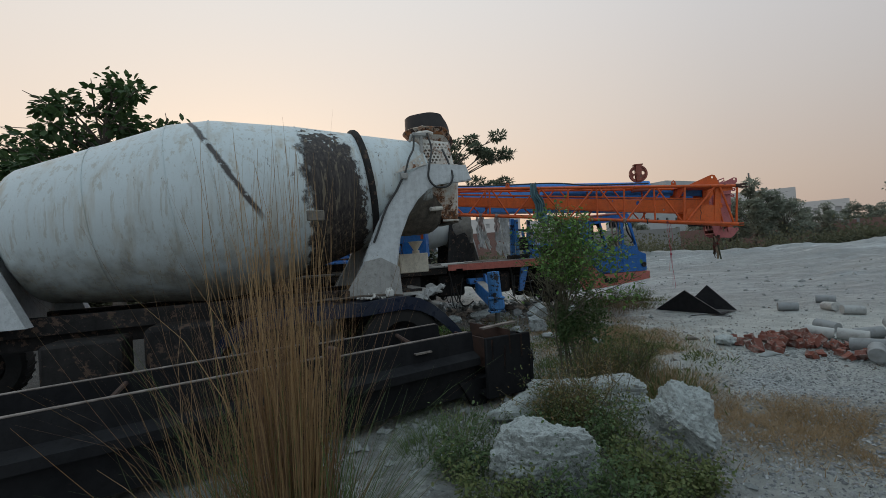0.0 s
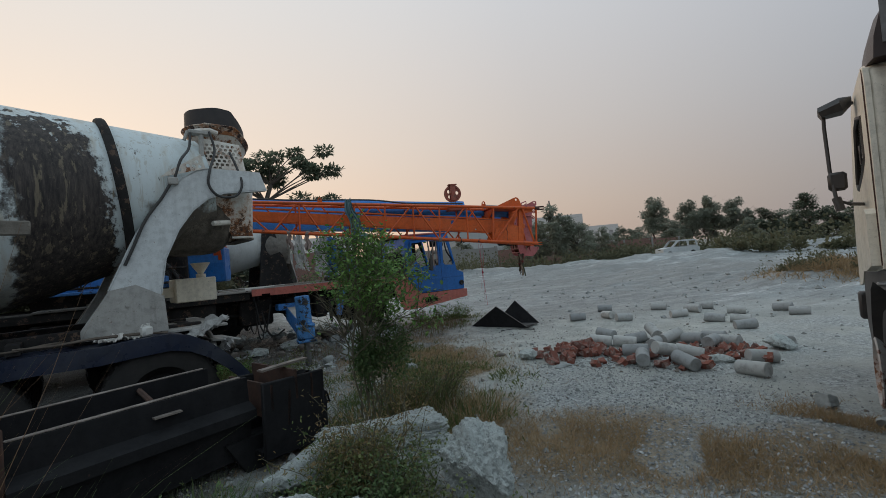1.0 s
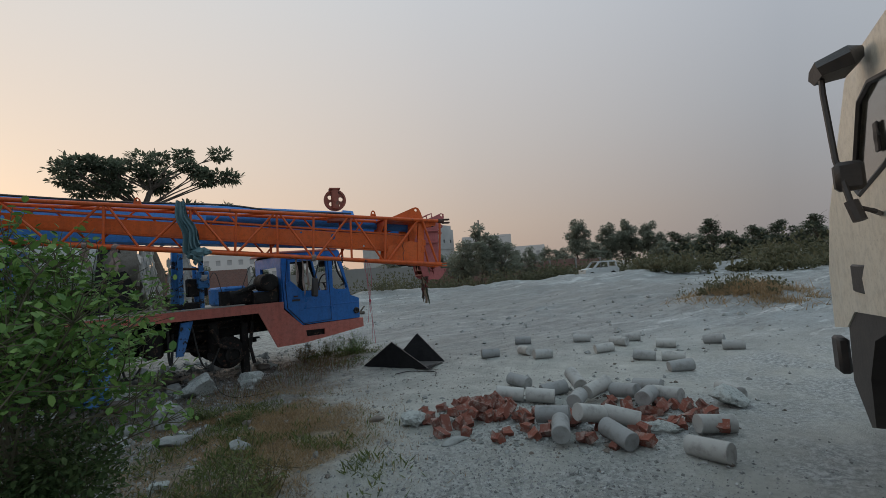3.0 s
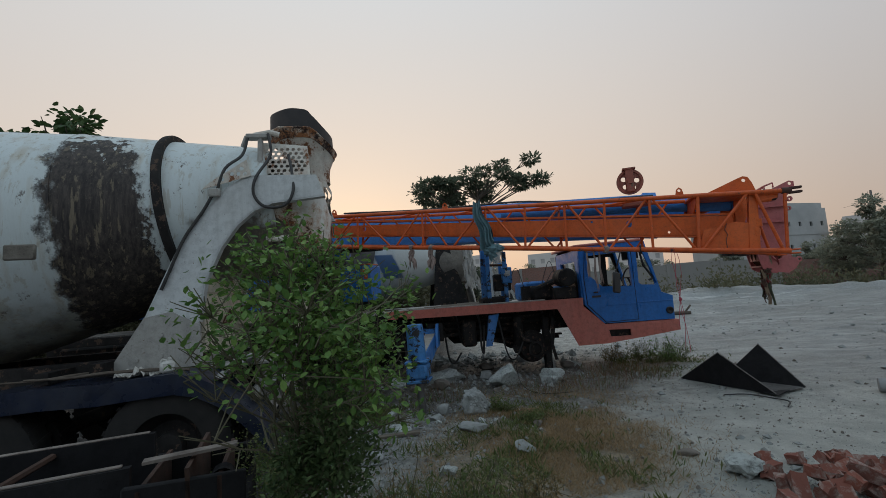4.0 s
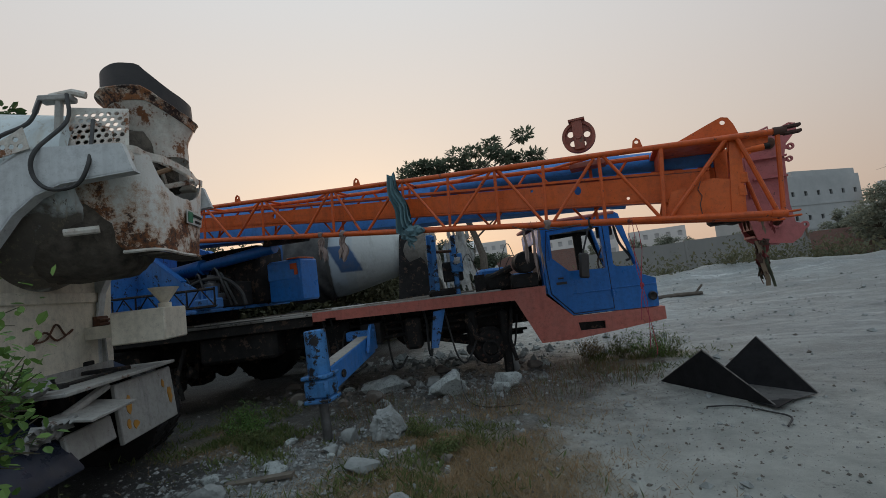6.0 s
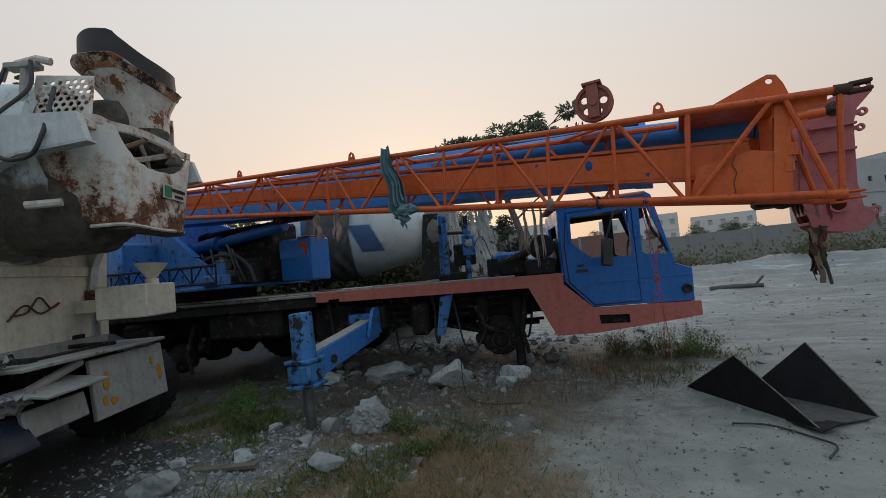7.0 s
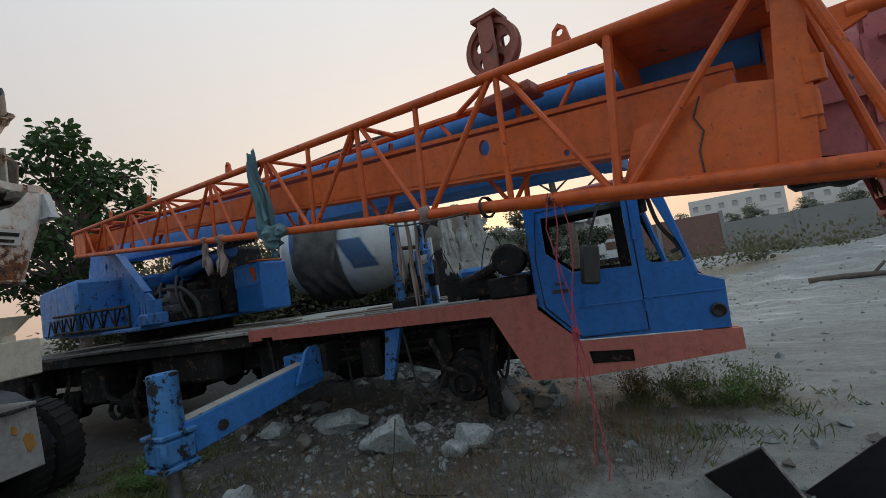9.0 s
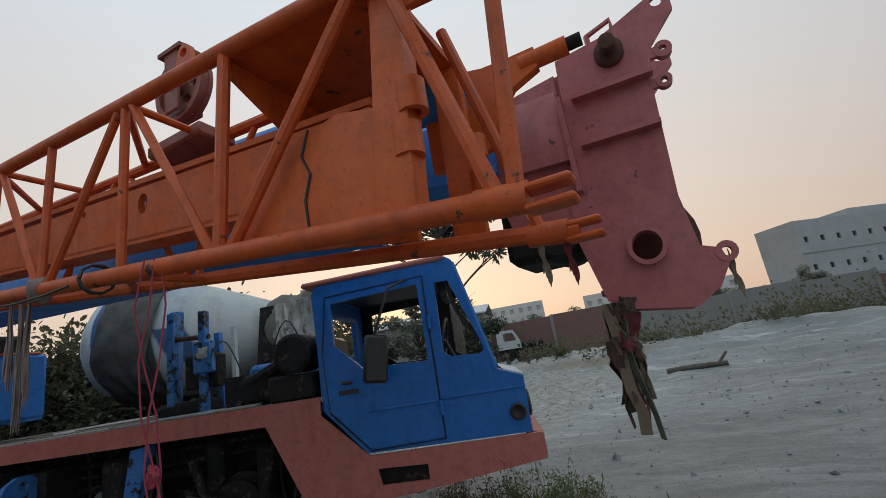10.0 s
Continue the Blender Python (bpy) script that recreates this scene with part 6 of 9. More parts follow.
part("mouth_crust", Geo().lathe([(1.45, 0.43), (1.6, 0.50), (1.8, 0.47), (1.95, 0.53), (1.98, 0.36), (1.75, 0.2), (1.7, 0.0)], 24, rt), "crust", d2, "crusted chute")
for x in (-0.8, 0.4):
    for y in (-0.9, 0.9):
        tyre(d2, x, y, 0.68, 0.49, 0.27, "grime", -1 if y < 0 else 1)

# crusted discharge slab leaning at the drum's mouth
slab = Geo()
sr = random.Random(31)
n_, rings = 10, []
for j in range(9):
    z = 1.05 + 1.45 * j / 8
    w_ = 0.34 - 0.02 * j + sr.uniform(-0.03, 0.03)
    x_ = 2.20 - 0.035 * j
    rings.append([slab.bm.verts.new((x_ + 0.05 * math.cos(6.283 * i / n_) + sr.uniform(-0.012, 0.012), w_ * math.sin(6.283 * i / n_) + sr.uniform(-0.015, 0.015), z)) for i in range(n_)])
for j in range(8):
    for i in range(n_):
        slab.bm.faces.new((rings[j][i], rings[j][(i + 1) % n_], rings[j + 1][(i + 1) % n_], rings[j + 1][i])).smooth = True
slab.bm.faces.new(rings[-1])
M["crust_pale"] = simple("pale_cement_crust", (0.52, 0.51, 0.475), (0.18, 0.165, 0.145), 5, 0.95, 0, 0.9, 18, 0.02)
part("discharge_slab", slab, "crust_pale", d2, "crusted pale discharge slab")

# crumpled grey sheet wrapped round the second drum
wrap = Geo()
cols, rows = 22, 40
grid = []
for i in range(cols + 1):
    x = -0.46 + 0.70 * i / cols
    row = []
    for j in range(rows + 1):
        a = radians(60 + 250 * j / rows)
        base_r = 0.80 - 0.05 * abs(x + 0.2) ** 2 + 0.012
        rr = base_r + 0.06 * max(0, noise.noise(Vector((x * 5 + a * 2.2, a * 1.1, 3)))) + 0.03 * abs(math.sin(x * 9 - a * 2.4 + 3 * noise.noise(Vector((a * 1.5, x, 0)))))
        row.append(wrap.bm.verts.new(rt @ Vector((x + 0.03 * math.sin(a * 5), rr * math.cos(a), rr * math.sin(a)))))
    grid.append(row)
for i in range(cols):
    for j in range(rows):
        wrap.bm.faces.new((grid[i][j], grid[i + 1][j], grid[i + 1][j + 1], grid[i][j + 1])).smooth = True
M["sheet_grey"] = simple("grey_weathered_sheet", (0.125, 0.117, 0.108), (0.05, 0.047, 0.044), 6, 0.9)
part("wrap_sheet", wrap, "sheet_grey", d2, "crumpled dark grey sheet")
# pump stack, hoses and brackets on the turntable
M["pump_grey"] = simple("dusty_grey_casting", (0.16, 0.165, 0.17), (0.07, 0.07, 0.072), 8, 0.7)
part("pump_casting", Geo().box(6.98, 7.28, -0.70, -0.46, 1.58, 1.70, bevel=0.02).box(7.03, 7.22, -0.66, -0.50, 1.70, 1.86, bevel=0.02).tube([(7.12, -0.58, 1.86), (7.12, -0.58, 1.98)], 0.06, 10).box(7.00, 7.10, -0.5, -0.42, 1.74, 1.80, bevel=0.01), "pump_grey", sup, "dusty grey pump casting")
hr = random.Random(8)
for k in range(9):
    u0, y0 = hr.uniform(6.6, 8.3), hr.uniform(-0.9, -0.45)
    part("hydraulic_hose", Geo().tube(soft([(u0, y0, 1.5), (u0 + 0.1, y0 + 0.05, 1.7 + hr.random() * 0.2), (u0 + 0.4, y0 - 0.1, 1.85 + hr.random() * 0.25), (u0 + 0.75, y0 - 0.3, 1.7 + hr.random() * 0.3)]), hr.uniform(0.012, 0.024), 6), "rubber_black", sup)
part("box_panel", Geo().box(5.995, 6.605, -1.205, -1.192, 1.80, 2.07, bevel=0.004), "boom_blue", bx, "lighter blue upper panel")
part("box_sticker", Geo().box(6.03, 6.16, -1.192, -1.188, 1.94, 2.03), "orange", bx)
part("valve_bank", Geo().box(6.65, 6.95, -0.35, -0.1, 1.47, 1.62, bevel=0.02).box(6.70, 6.74, -0.3, -0.14, 1.62, 1.78).box(6.80, 6.84, -0.3, -0.14, 1.62, 1.74).box(6.89, 6.92, -0.3, -0.14, 1.62, 1.77), "blue_worn", sup)
# rails, posts and blue junk on the deck
part("stanchion", Geo().box(-0.05, 0.05, 0.50, 0.58, 0, 0.96, Matrix.Translation((-1.93, 0, 1.235)) @ Matrix.Rotation(radians(2), 4, "Y"), bevel=0.008).box(-0.07, 0.07, 0.48, 0.60, 0.0, 0.02, Matrix.Translation((-1.93, 0, 1.238))), "blue_chipped", crane, "thick worn blue upright post")
part("stanchion", Geo().box(-0.03, 0.03, 0.66, 0.72, 0, 0.72, Matrix.Translation((-1.56, 0, 1.235)) @ Matrix.Rotation(radians(-2), 4, "Y"), bevel=0.006), "blue_worn", crane, "worn dark blue upright post")
part("cross_rail", Geo().tube([(-1.9, 0.42, 1.92), (-1.5, 0.42, 1.90)], 0.022, 8), "rust", crane)
part("valve_box", Geo().box(-1.62, -1.44, 0.34, 0.42, 1.58, 1.86, bevel=0.015), "blue_chipped", crane, "blue valve box")
part("rag_on_valve", rock_geo((0.07, 0.05, 0.07), 44, 3, 1.2), "cloth_white", crane).location = (-1.53, 0.36, 1.76)
for k in range(3):
    q = random.Random(900 + k)
    u0 = q.uniform(-2.1, -0.9)
    part("loose_cable", Geo().tube(soft([(u0, 0.4 + q.random() * 0.3, 1.26), (u0 + 0.12, 0.35, 1.5 + q.random() * 0.3), (u0 + 0.25, 0.4, 1.7 + q.random() * 0.3), (u0 + 0.4, 0.5, 1.35)]), 0.006, 5), "rubber_black", crane)
for k, (u0, u1, y0) in enumerate(((-3.6, -2.2, 0.06), (-3.4, -0.95, 0.16), (-2.9, -1.2, 0.30), (-5.4, -3.7, 0.16))):
    part("deck_plank", Geo().box(u0, u1, y0, y0 + 0.10, 1.238, 1.258, pose(0, 0, 0, 0, 0, 0.5 - 0.4 * k), bevel=0.004), "deck_pale", crane)
part("mouth_sheet", Geo().tube([(1.9, -0.3, 2.3), (2.0, -0.35, 1.9), (1.95, -0.38, 1.6)], 0.05, 8), "crust", d2)


def ragged_sheet(name, parent, m, w, h, mat, label, seed):
    """A stiff, crusted hanging sheet, torn into holes and a ragged outline."""
    def place(u, v):
        belly = 0.10 * noise.noise(Vector((u * 0.05, v * 2.2, seed))) + 0.03 * noise.noise(Vector((u * 0.2, v * 8, seed + 5)))
        return m @ Vector(((u / 100 - 0.5) * w * (0.55 + 0.45 * v) + 0.10 * v * v, belly, -v * h))

    def torn(u, v):
        side = abs(u / 50 - 1) + 0.5 * noise.noise(Vector((v * 6, seed, u * 0.01))) > 0.86
        hem = v + 0.35 * noise.noise(Vector((u * 0.08, seed + 2, 0))) > 0.92
        hole = noise.noise(Vector((u * 0.11, v * 9, seed + 9))) > 0.30 + 0.3 * v
        return side or hem or hole

    return part(name, sheet(place, [2.5 * i for i in range(41)], [j / 44 for j in range(45)], 0.008, torn), mat, parent, label)


ragged_sheet("crusted_sheet", d2, Matrix.Diagonal((0.8, 0.8, 0.8, 1)) @ pose(2.95, -1.75, 2.72, 0, 0, 8), 0.80, 1.25, "crust_pale", "pale cement-crusted sheet hanging in shreds", 4)
ragged_sheet("crusted_sheet", d2, Matrix.Diagonal((0.8, 0.8, 0.8, 1)) @ pose(2.45, -1.35, 2.75, 0, 0, -6), 0.4, 1.0, "cloth_white", "torn white sheet stiff with cement", 17)


# ---- white truck standing beside the path ----
TK = pose(4.2, 1.95, 0, 0, 0, 28)
truck = thing("parked_truck", TK, "dusty cream-white truck cab with a rusted lower edge", "truck")


def lofted(sections):
    """Skin through closed sections with equal counts of points."""
    g = Geo()
    rows = [[g.bm.verts.new(p) for p in s] for s in sections]
    n = len(rows[0])
    for a, b in zip(rows, rows[1:]):
        for k in range(n):
            g.bm.faces.new((a[k], a[(k + 1) % n], b[(k + 1) % n], b[k]))
    g.bm.faces.new(rows[0][::-1])
    g.bm.faces.new(rows[-1])
    return g


CW = 2.3
M["rim_worn"] = paint("worn_chrome_ring", (0.50, 0.48, 0.46), (0.33, 0.31, 0.29), worn=(0.12, 0.05, 0.03), wear=0.54, streak=0.6, dusty=0.3, rough=0.4, rusty=0.8)
side = [(0.03, 1.18), (0.0, 1.3), (0.0, 2.44), (0.05, 2.55), (0.30, 2.585), (1.12, 2.57), (1.30, 2.50), (1.66, 2.17), (2.12, 1.75), (2.38, 1.30), (2.42, 0.84), (2.0, 0.90), (1.75, 1.04), (0.62, 1.12)]
win = [(0.50, 1.99), (0.48, 2.30), (0.86, 2.36), (1.08, 2.31), (1.40, 1.86), (1.28, 1.80), (0.78, 1.90)]
tb = part("cab_side", Geo().plate(side, -0.03, 0.0, holes=[win]), "truck_white", truck, "cream cab side with a quarter window")
part("cab_side", Geo().plate(side, -CW, -CW + 0.03, holes=[win]), "truck_white", truck, "cream cab side")
part("window_seal", Geo().tube([(x, -0.005, z) for x, z in win + win[:1]], 0.018, 6), "plastic_black", tb)
gl = Mat("window_glass", 0.05)
gl.b.inputs["Transmission Weight"].default_value = 1.0
gl.b.inputs["IOR"].default_value = 1.45
gl.color((0.75, 0.8, 0.8))
M["glass"] = gl.m
wg = part("side_window", Geo().plate(win, -0.02, -0.014), "glass", tb, "tinted side window")
wg.visible_shadow = False
part("window_catch", Geo().plate(circle(0.86, 2.06, 0.035, 8), -0.01, 0.004).box(0.83, 0.89, -0.01, 0.004, 1.98, 2.14, bevel=0.01), "plastic_black", wg)
# rear wall with its rounded corner and pressed panels
rw = Geo()
prof = [(0.10, -0.0), (0.04, -0.012), (0.012, -0.03), (0.0, -0.06), (0.010, -0.09), (0.018, -0.12), (0.004, -0.15), (-0.012, -0.19), (-0.012, -0.30), (0.006, -0.36), (0.006, -CW + 0.36), (-0.012, -CW + 0.3), (0.0, -CW + 0.12), (0.03, -CW + 0.04), (0.10, -CW)]
rows = [[rw.bm.verts.new((x + dx, y, z)) for x, y in prof] for z, dx in ((1.18, 0.03), (1.26, 0.0), (2.42, 0.0), (2.53, 0.04), (2.60, 0.16))]
for a, b in zip(rows, rows[1:]):
    for k in range(len(prof) - 1):
        rw.bm.faces.new((a[k], a[k + 1], b[k + 1], b[k])).smooth = True
rear = part("rear_wall", rw, "truck_white", truck, "pressed cream rear wall with rust at the sill")
for z0, z1 in ((1.27, 1.76), (1.93, 2.46)):
    part("pressed_panel", Geo().box(-0.026, 0.0, -0.62, -0.215, z0, z1, bevel=0.02), "truck_white", rear)
part("bolt", Geo().lathe([(0, 0.012), (0.014, 0.012), (0.014, 0.0)], 10, pose(-0.012, -0.20, 1.85, 0, 0, 180)), "rust", rear)
part("corner_seam", Geo().tube([(0.075, 0.003, 1.2), (0.075, 0.004, 2.45), (0.12, 0.0, 2.56)], 0.005, 5), "rust_dark_early", rear)
M["sill_corrosion"] = paint("rusted_cream_paint", (0.70, 0.62, 0.48), (0.55, 0.46, 0.33), worn=(0.07, 0.03, 0.018), wear=0.50, streak=0.7, dusty=0.2, rough=0.8, rusty=1.4)
part("sill_rust", Geo().box(-0.02, 0.03, -0.62, -0.02, 1.165, 1.235, bevel=0.008), "sill_corrosion", rear, "rusted sill")
rs = rock_geo((0.012, 0.055, 0.05), 12, 3, 1.4)
part("rust_hole", rs, "rust", rear, "ragged rust hole").location = (-0.012, -0.125, 1.285)
part("roof", Geo().box(0.12, 1.25, -CW + 0.05, -0.05, 2.545, 2.60, bevel=0.025), "truck_white", truck)
part("front_panel", Geo().plate([(2.34, 0.86), (2.42, 0.86), (2.38, 1.30), (2.12, 1.75), (1.30, 2.50), (1.26, 2.46), (2.06, 1.72), (2.32, 1.28)], -CW + 0.03, -0.03), "truck_white", truck)
part("cab_floor", Geo().box(0.05, 1.85, -CW + 0.03, -0.03, 1.16, 1.22), "grime", truck)
M["fairing_maroon"] = simple("faded_maroon_plastic", (0.040, 0.020, 0.018), (0.020, 0.013, 0.012), 4, 0.45)
fr = []
for x, y0, h in ((0.62, -0.06, 0.02), (0.46, -0.03, 0.10), (0.34, -0.015, 0.26), (0.20, -0.02, 0.36), (0.06, -0.03, 0.40), (-0.05, -0.05, 0.41)):
    half = [(y0, 2.575), (y0 - 0.012, 2.575 + 0.35 * h), (y0 - 0.05, 2.575 + 0.70 * h), (y0 - 0.10, 2.575 + 0.90 * h), (y0 - 0.20, 2.575 + h)]
    fr.append([(x, y, z) for y, z in half] + [(x, -CW - y, z) for y, z in half[::-1]])
fairing = part("roof_fairing", lofted(fr), "fairing_maroon", truck, "dark brown roof fairing")
part("fairing_clip", Geo().box(-0.058, -0.05, -0.16, -0.10, 2.66, 2.95), "bare_metal", fairing)
part("lower_step", Geo().plate([(0.10, 1.20), (0.14, 1.56), (0.26, 1.60), (0.98, 1.52), (1.20, 1.30), (1.15, 1.10), (0.55, 1.13)], 0.0, 0.055), "truck_white", truck, "cream step panel")
part("door_pull", Geo().box(1.30, 1.62, -0.01, 0.02, 1.19, 1.37, bevel=0.01), "plastic_black", truck)
arch = [(0.0, 1.17), (0.62, 1.13), (1.75, 1.05), (2.0, 0.92), (2.06, 0.50), (1.72, 0.27), (1.62, 0.30), (1.60, 0.62), (1.40, 0.90), (1.10, 1.0), (0.0, 1.02)]
part("front_lamp", Geo().box(2.24, 2.44, -0.05, 0.03, 0.50, 0.78, bevel=0.02), "plastic_black", truck, "black front corner lamp")
part("wheel_arch", Geo().plate(arch, -0.45, -0.01).box(-0.05, 1.5, -0.45, -0.10, 0.98, 1.03), "plastic_black", truck, "black plastic wheel arch")
part("arch_flap", Geo().box(-0.03, 0.02, -0.80, 0.01, 0.16, 0.92, pose(0, 0, 0, 0, 2, 0), bevel=0.012).box(-0.055, -0.03, -0.19, -0.155, 0.25, 0.80, bevel=0.008).box(-0.05, -0.03, -0.80, 0.0, 0.70, 0.78, bevel=0.01), "fender", truck, "dark blue rubber mudflap")
part("step_plate", Geo().box(-0.10, 0.0, -0.80, 0.05, 1.075, 1.10, bevel=0.01), "bare_metal", truck, "grey step plate over the mudflap")
wh = tyre(truck, 0.62, -0.17, 0.40, 0.46, 0.28, "bare_metal", 1)
part("wheel_ring", Geo().lathe([(0.0, 0.20), (0.03, 0.25), (0.06, 0.275), (0.07, 0.255), (0.04, 0.235), (0.01, 0.19)], 32, pose(0.66, -0.02, 0.33, 8, 0, 90)), "rim_worn", wh, "dented steel trim ring")
tyre(truck, 0.92, -CW + 0.2, 0.48, 0.50, 0.28, "grime", -1)
ch = part("chassis", Geo().box(-3.2, 1.6, -0.85, -0.72, 0.78, 1.02, bevel=0.01).box(-3.2, 1.6, -1.58, -1.45, 0.78, 1.02, bevel=0.01), "grime", truck)
part("chassis_bracket", Geo().box(-0.42, -0.30, -0.55, -0.10, 0.86, 0.98, bevel=0.01).box(-0.46, -0.30, -0.30, -0.12, 0.55, 0.78, bevel=0.01), "rust", ch, "rusty bracket")
for x in (-2.2,):
    for y in (-0.25, -2.05):
        tyre(truck, x, y, 0.48, 0.50, 0.28, "grime", 1)
part("intake_stack", Geo().box(-0.36, -0.06, -0.72, -0.27, 1.92, 3.3, pose(0, 0, 0, 0, -3, 0), bevel=0.03).box(-0.32, -0.03, -0.70, -0.255, 1.80, 1.94, bevel=0.04), "plastic_black", truck, "dark brown intake stack")
mr = part("mirror_arm", Geo().tube([(0.98, 0.0, 2.52), (0.92, 0.10, 2.50), (0.80, 0.20, 2.44), (0.78, 0.205, 2.32), (0.72, 0.20, 1.95), (0.62, 0.18, 1.70), (0.62, 0.10, 1.66), (0.95, 0.0, 1.66)], 0.014, 6).tube([(0.62, 0.18, 1.72), (0.60, 0.16, 1.62)], 0.03, 8), "plastic_black", truck, "black mirror bracket")
part("upper_mirror", lofted([[(0.80 + a, 0.235 + b, 2.40 + c) for a, b, c in ((-0.10, -0.02, 0), (0.10, -0.02, 0.01), (0.12, 0.0, 0.05), (0.08, 0.0, 0.085), (-0.08, 0.0, 0.085), (-0.12, 0.0, 0.04))], [(0.80 + a, 0.10 + b, 2.44 + c) for a, b, c in ((-0.11, -0.02, -0.02), (0.11, -0.02, -0.02), (0.13, 0.0, 0.04), (0.09, 0.0, 0.09), (-0.09, 0.0, 0.09), (-0.13, 0.0, 0.04))], [(0.84 + a, 0.02 + b, 2.50 + c) for a, b, c in ((-0.05, 0, -0.02), (0.05, 0, -0.02), (0.06, 0.0, 0.02), (0.04, 0.0, 0.04), (-0.04, 0.0, 0.04), (-0.06, 0.0, 0.02))]]), "plastic_black", mr, "black kerb mirror")
part("lower_mirror", Geo().box(0.66, 0.74, 0.10, 0.22, 1.78, 1.93, bevel=0.02), "plastic_black", mr)

# ---- black steel trough in the foreground ----
TR = pose(-1.03, 3.45, 0, 0, 0, 32)
trough = thing("steel_trough", TR, "long black steel trough with pale worn rims", "steel trough")
M["rust_dark"] = simple("dark_rust", (0.075, 0.035, 0.022), (0.03, 0.018, 0.014), 9, 0.9)
M["rim"] = simple("worn_bare_rim", (0.30, 0.26, 0.23), (0.09, 0.07, 0.06), 9, 0.6, 0.2)
xs0, xs1 = -4.6, 1.42
sect = [(0.62, 0.10), (0.62, 0.72), (0.57, 0.72), (0.57, 0.15), (0.05, 0.15), (0.0, 0.70), (-0.05, 0.70), (-0.06, 0.52), (-0.16, 0.47), (-0.16, 0.40), (-0.07, 0.38), (-0.05, 0.10)]
RX = Matrix(((0, 1, 0, 0), (1, 0, 0, 0), (0, 0, 1, 0), (0, 0, 0, 1)))
for x0, x1, dz, seed in ((xs0, -2.52, 0.0, 1), (-2.48, -0.02, 0.02, 2), (0.03, xs1, 0.0, 3)):
    tp = part("trough_section", Geo().plate(sect, x0, x1, Matrix.Translation((0, 0, dz)) @ RX), "black_steel", trough, "black steel section")
    part("worn_rim", Geo().box(x0 + 0.02, x1 - 0.04, -0.040, -0.004, 0.701 + dz, 0.712 + dz, pose(0, 0, 0, 0, 0, 0.3), bevel=0.003).box(x0 + 0.02, x1 - 0.03, 0.578, 0.615, 0.721 + dz, 0.731 + dz, bevel=0.003), "rim", tp, "pale worn rim")
for x in (-2.5, 0.0):
    for y0, y1, z0 in ((-0.13, 0.02, 0.30), (0.5, 0.65, 0.2)):
        part("joint_post", Geo().box(x - 0.035, x + 0.035, y0, y1, z0, 0.80, bevel=0.01), "rust_dark", trough, "rusty joint post")
for x in (-3.6, -1.5, 0.8):
    part("spreader", Geo().tube([(x, 0.0, 0.66), (x + 0.1, 0.57, 0.68)], 0.02, 6), "rust_dark", trough)
eb = part("end_frame", Geo().box(1.42, 1.97, -0.18, -0.14, 0.12, 0.70, pose(0, 0, 0, 0, 1.5, -3), bevel=0.008), "black_steel", trough, "black torn end of the trough")
part("far_plate", Geo().box(1.42, 1.97, 0.48, 0.52, 0.12, 0.66, pose(0, 0, 0, 0, 1.5, -3), bevel=0.008), "black_steel", eb)
part("end_floor", Geo().box(1.42, 1.97, -0.14, 0.48, 0.14, 0.18, pose(0, 0, 0, 0, 1.5, -3)), "black_steel", eb)
part("end_plate", Geo().box(1.94, 1.98, -0.20, 0.52, 0.14, 0.52, pose(0, 0, 0, 0, 1.5, -3), bevel=0.008), "black_steel", eb)
for x in (1.48, 1.60, 1.72, 1.84):
    part("rib", Geo().box(x, x + 0.022, -0.18, 0.50, 0.44 + 0.05 * math.sin(x * 31), 0.68, pose(0, 0, 0, 0, 1.5 + 3 * math.sin(x * 17), -3)), "rust_dark", eb)
part("torn_strip", Geo().box(1.5, 1.94, -0.20, -0.13, 0.70, 0.715, pose(0, 0, 0, 0, -1, 2)), "rim", eb)
part("sheave_boss", Geo().lathe([(0, 0.06), (0.10, 0.06), (0.10, 0.0)], 14, pose(1.86, -0.22, 0.60, 0, 0, 90)), "black_steel", eb)
part("end_hook", Geo().tube([(1.92, -0.12, 0.42), (2.10, -0.14, 0.40), (2.12, -0.15, 0.32), (1.98, -0.14, 0.30)], 0.014, 6), "black_steel", trough)
part("prop_leg", Geo().plate([(1.2, 0.25), (1.55, 0.25), (1.5, -0.05), (1.38, -0.05)], -0.1, -0.04), "black_steel", trough)
part("latch_plate", Geo().box(0.75, 0.92, -0.10, -0.04, 0.60, 0.612).box(0.72, 0.95, -0.09, -0.06, 0.66, 0.672, pose(0, 0, 0, 0, 3, 3)), "rim", trough)
part("orange_patch", Geo().box(-4.1, -3.85, -0.058, -0.05, 0.12, 0.36), "rust", trough, "rust patch")

# ---- plants ----
def leaf_mat(name, c1, c2, c3, rough=0.6, through_leaf=0.3):
    m = Mat(name, rough, 0, 0.3)
    c = m.mix(m.island(), c1, c2)
    c = m.mix(m.step(m.noise(1.4, 4), 0.55, 0.75), c, c3)
    m.color(c)
    m.b.inputs["Subsurface Weight"].default_value = 0.0
    tr = m.n.new("ShaderNodeBsdfTranslucent")
    m.l.new(c, tr.inputs[0])
    mx = m.n.new("ShaderNodeMixShader")
    mx.inputs[0].default_value = through_leaf
    out = m.n["Material Output"]
    m.l.new(m.b.outputs[0], mx.inputs[1])
    m.l.new(tr.outputs[0], mx.inputs[2])
    m.l.new(mx.outputs[0], out.inputs[0])
    return m.m


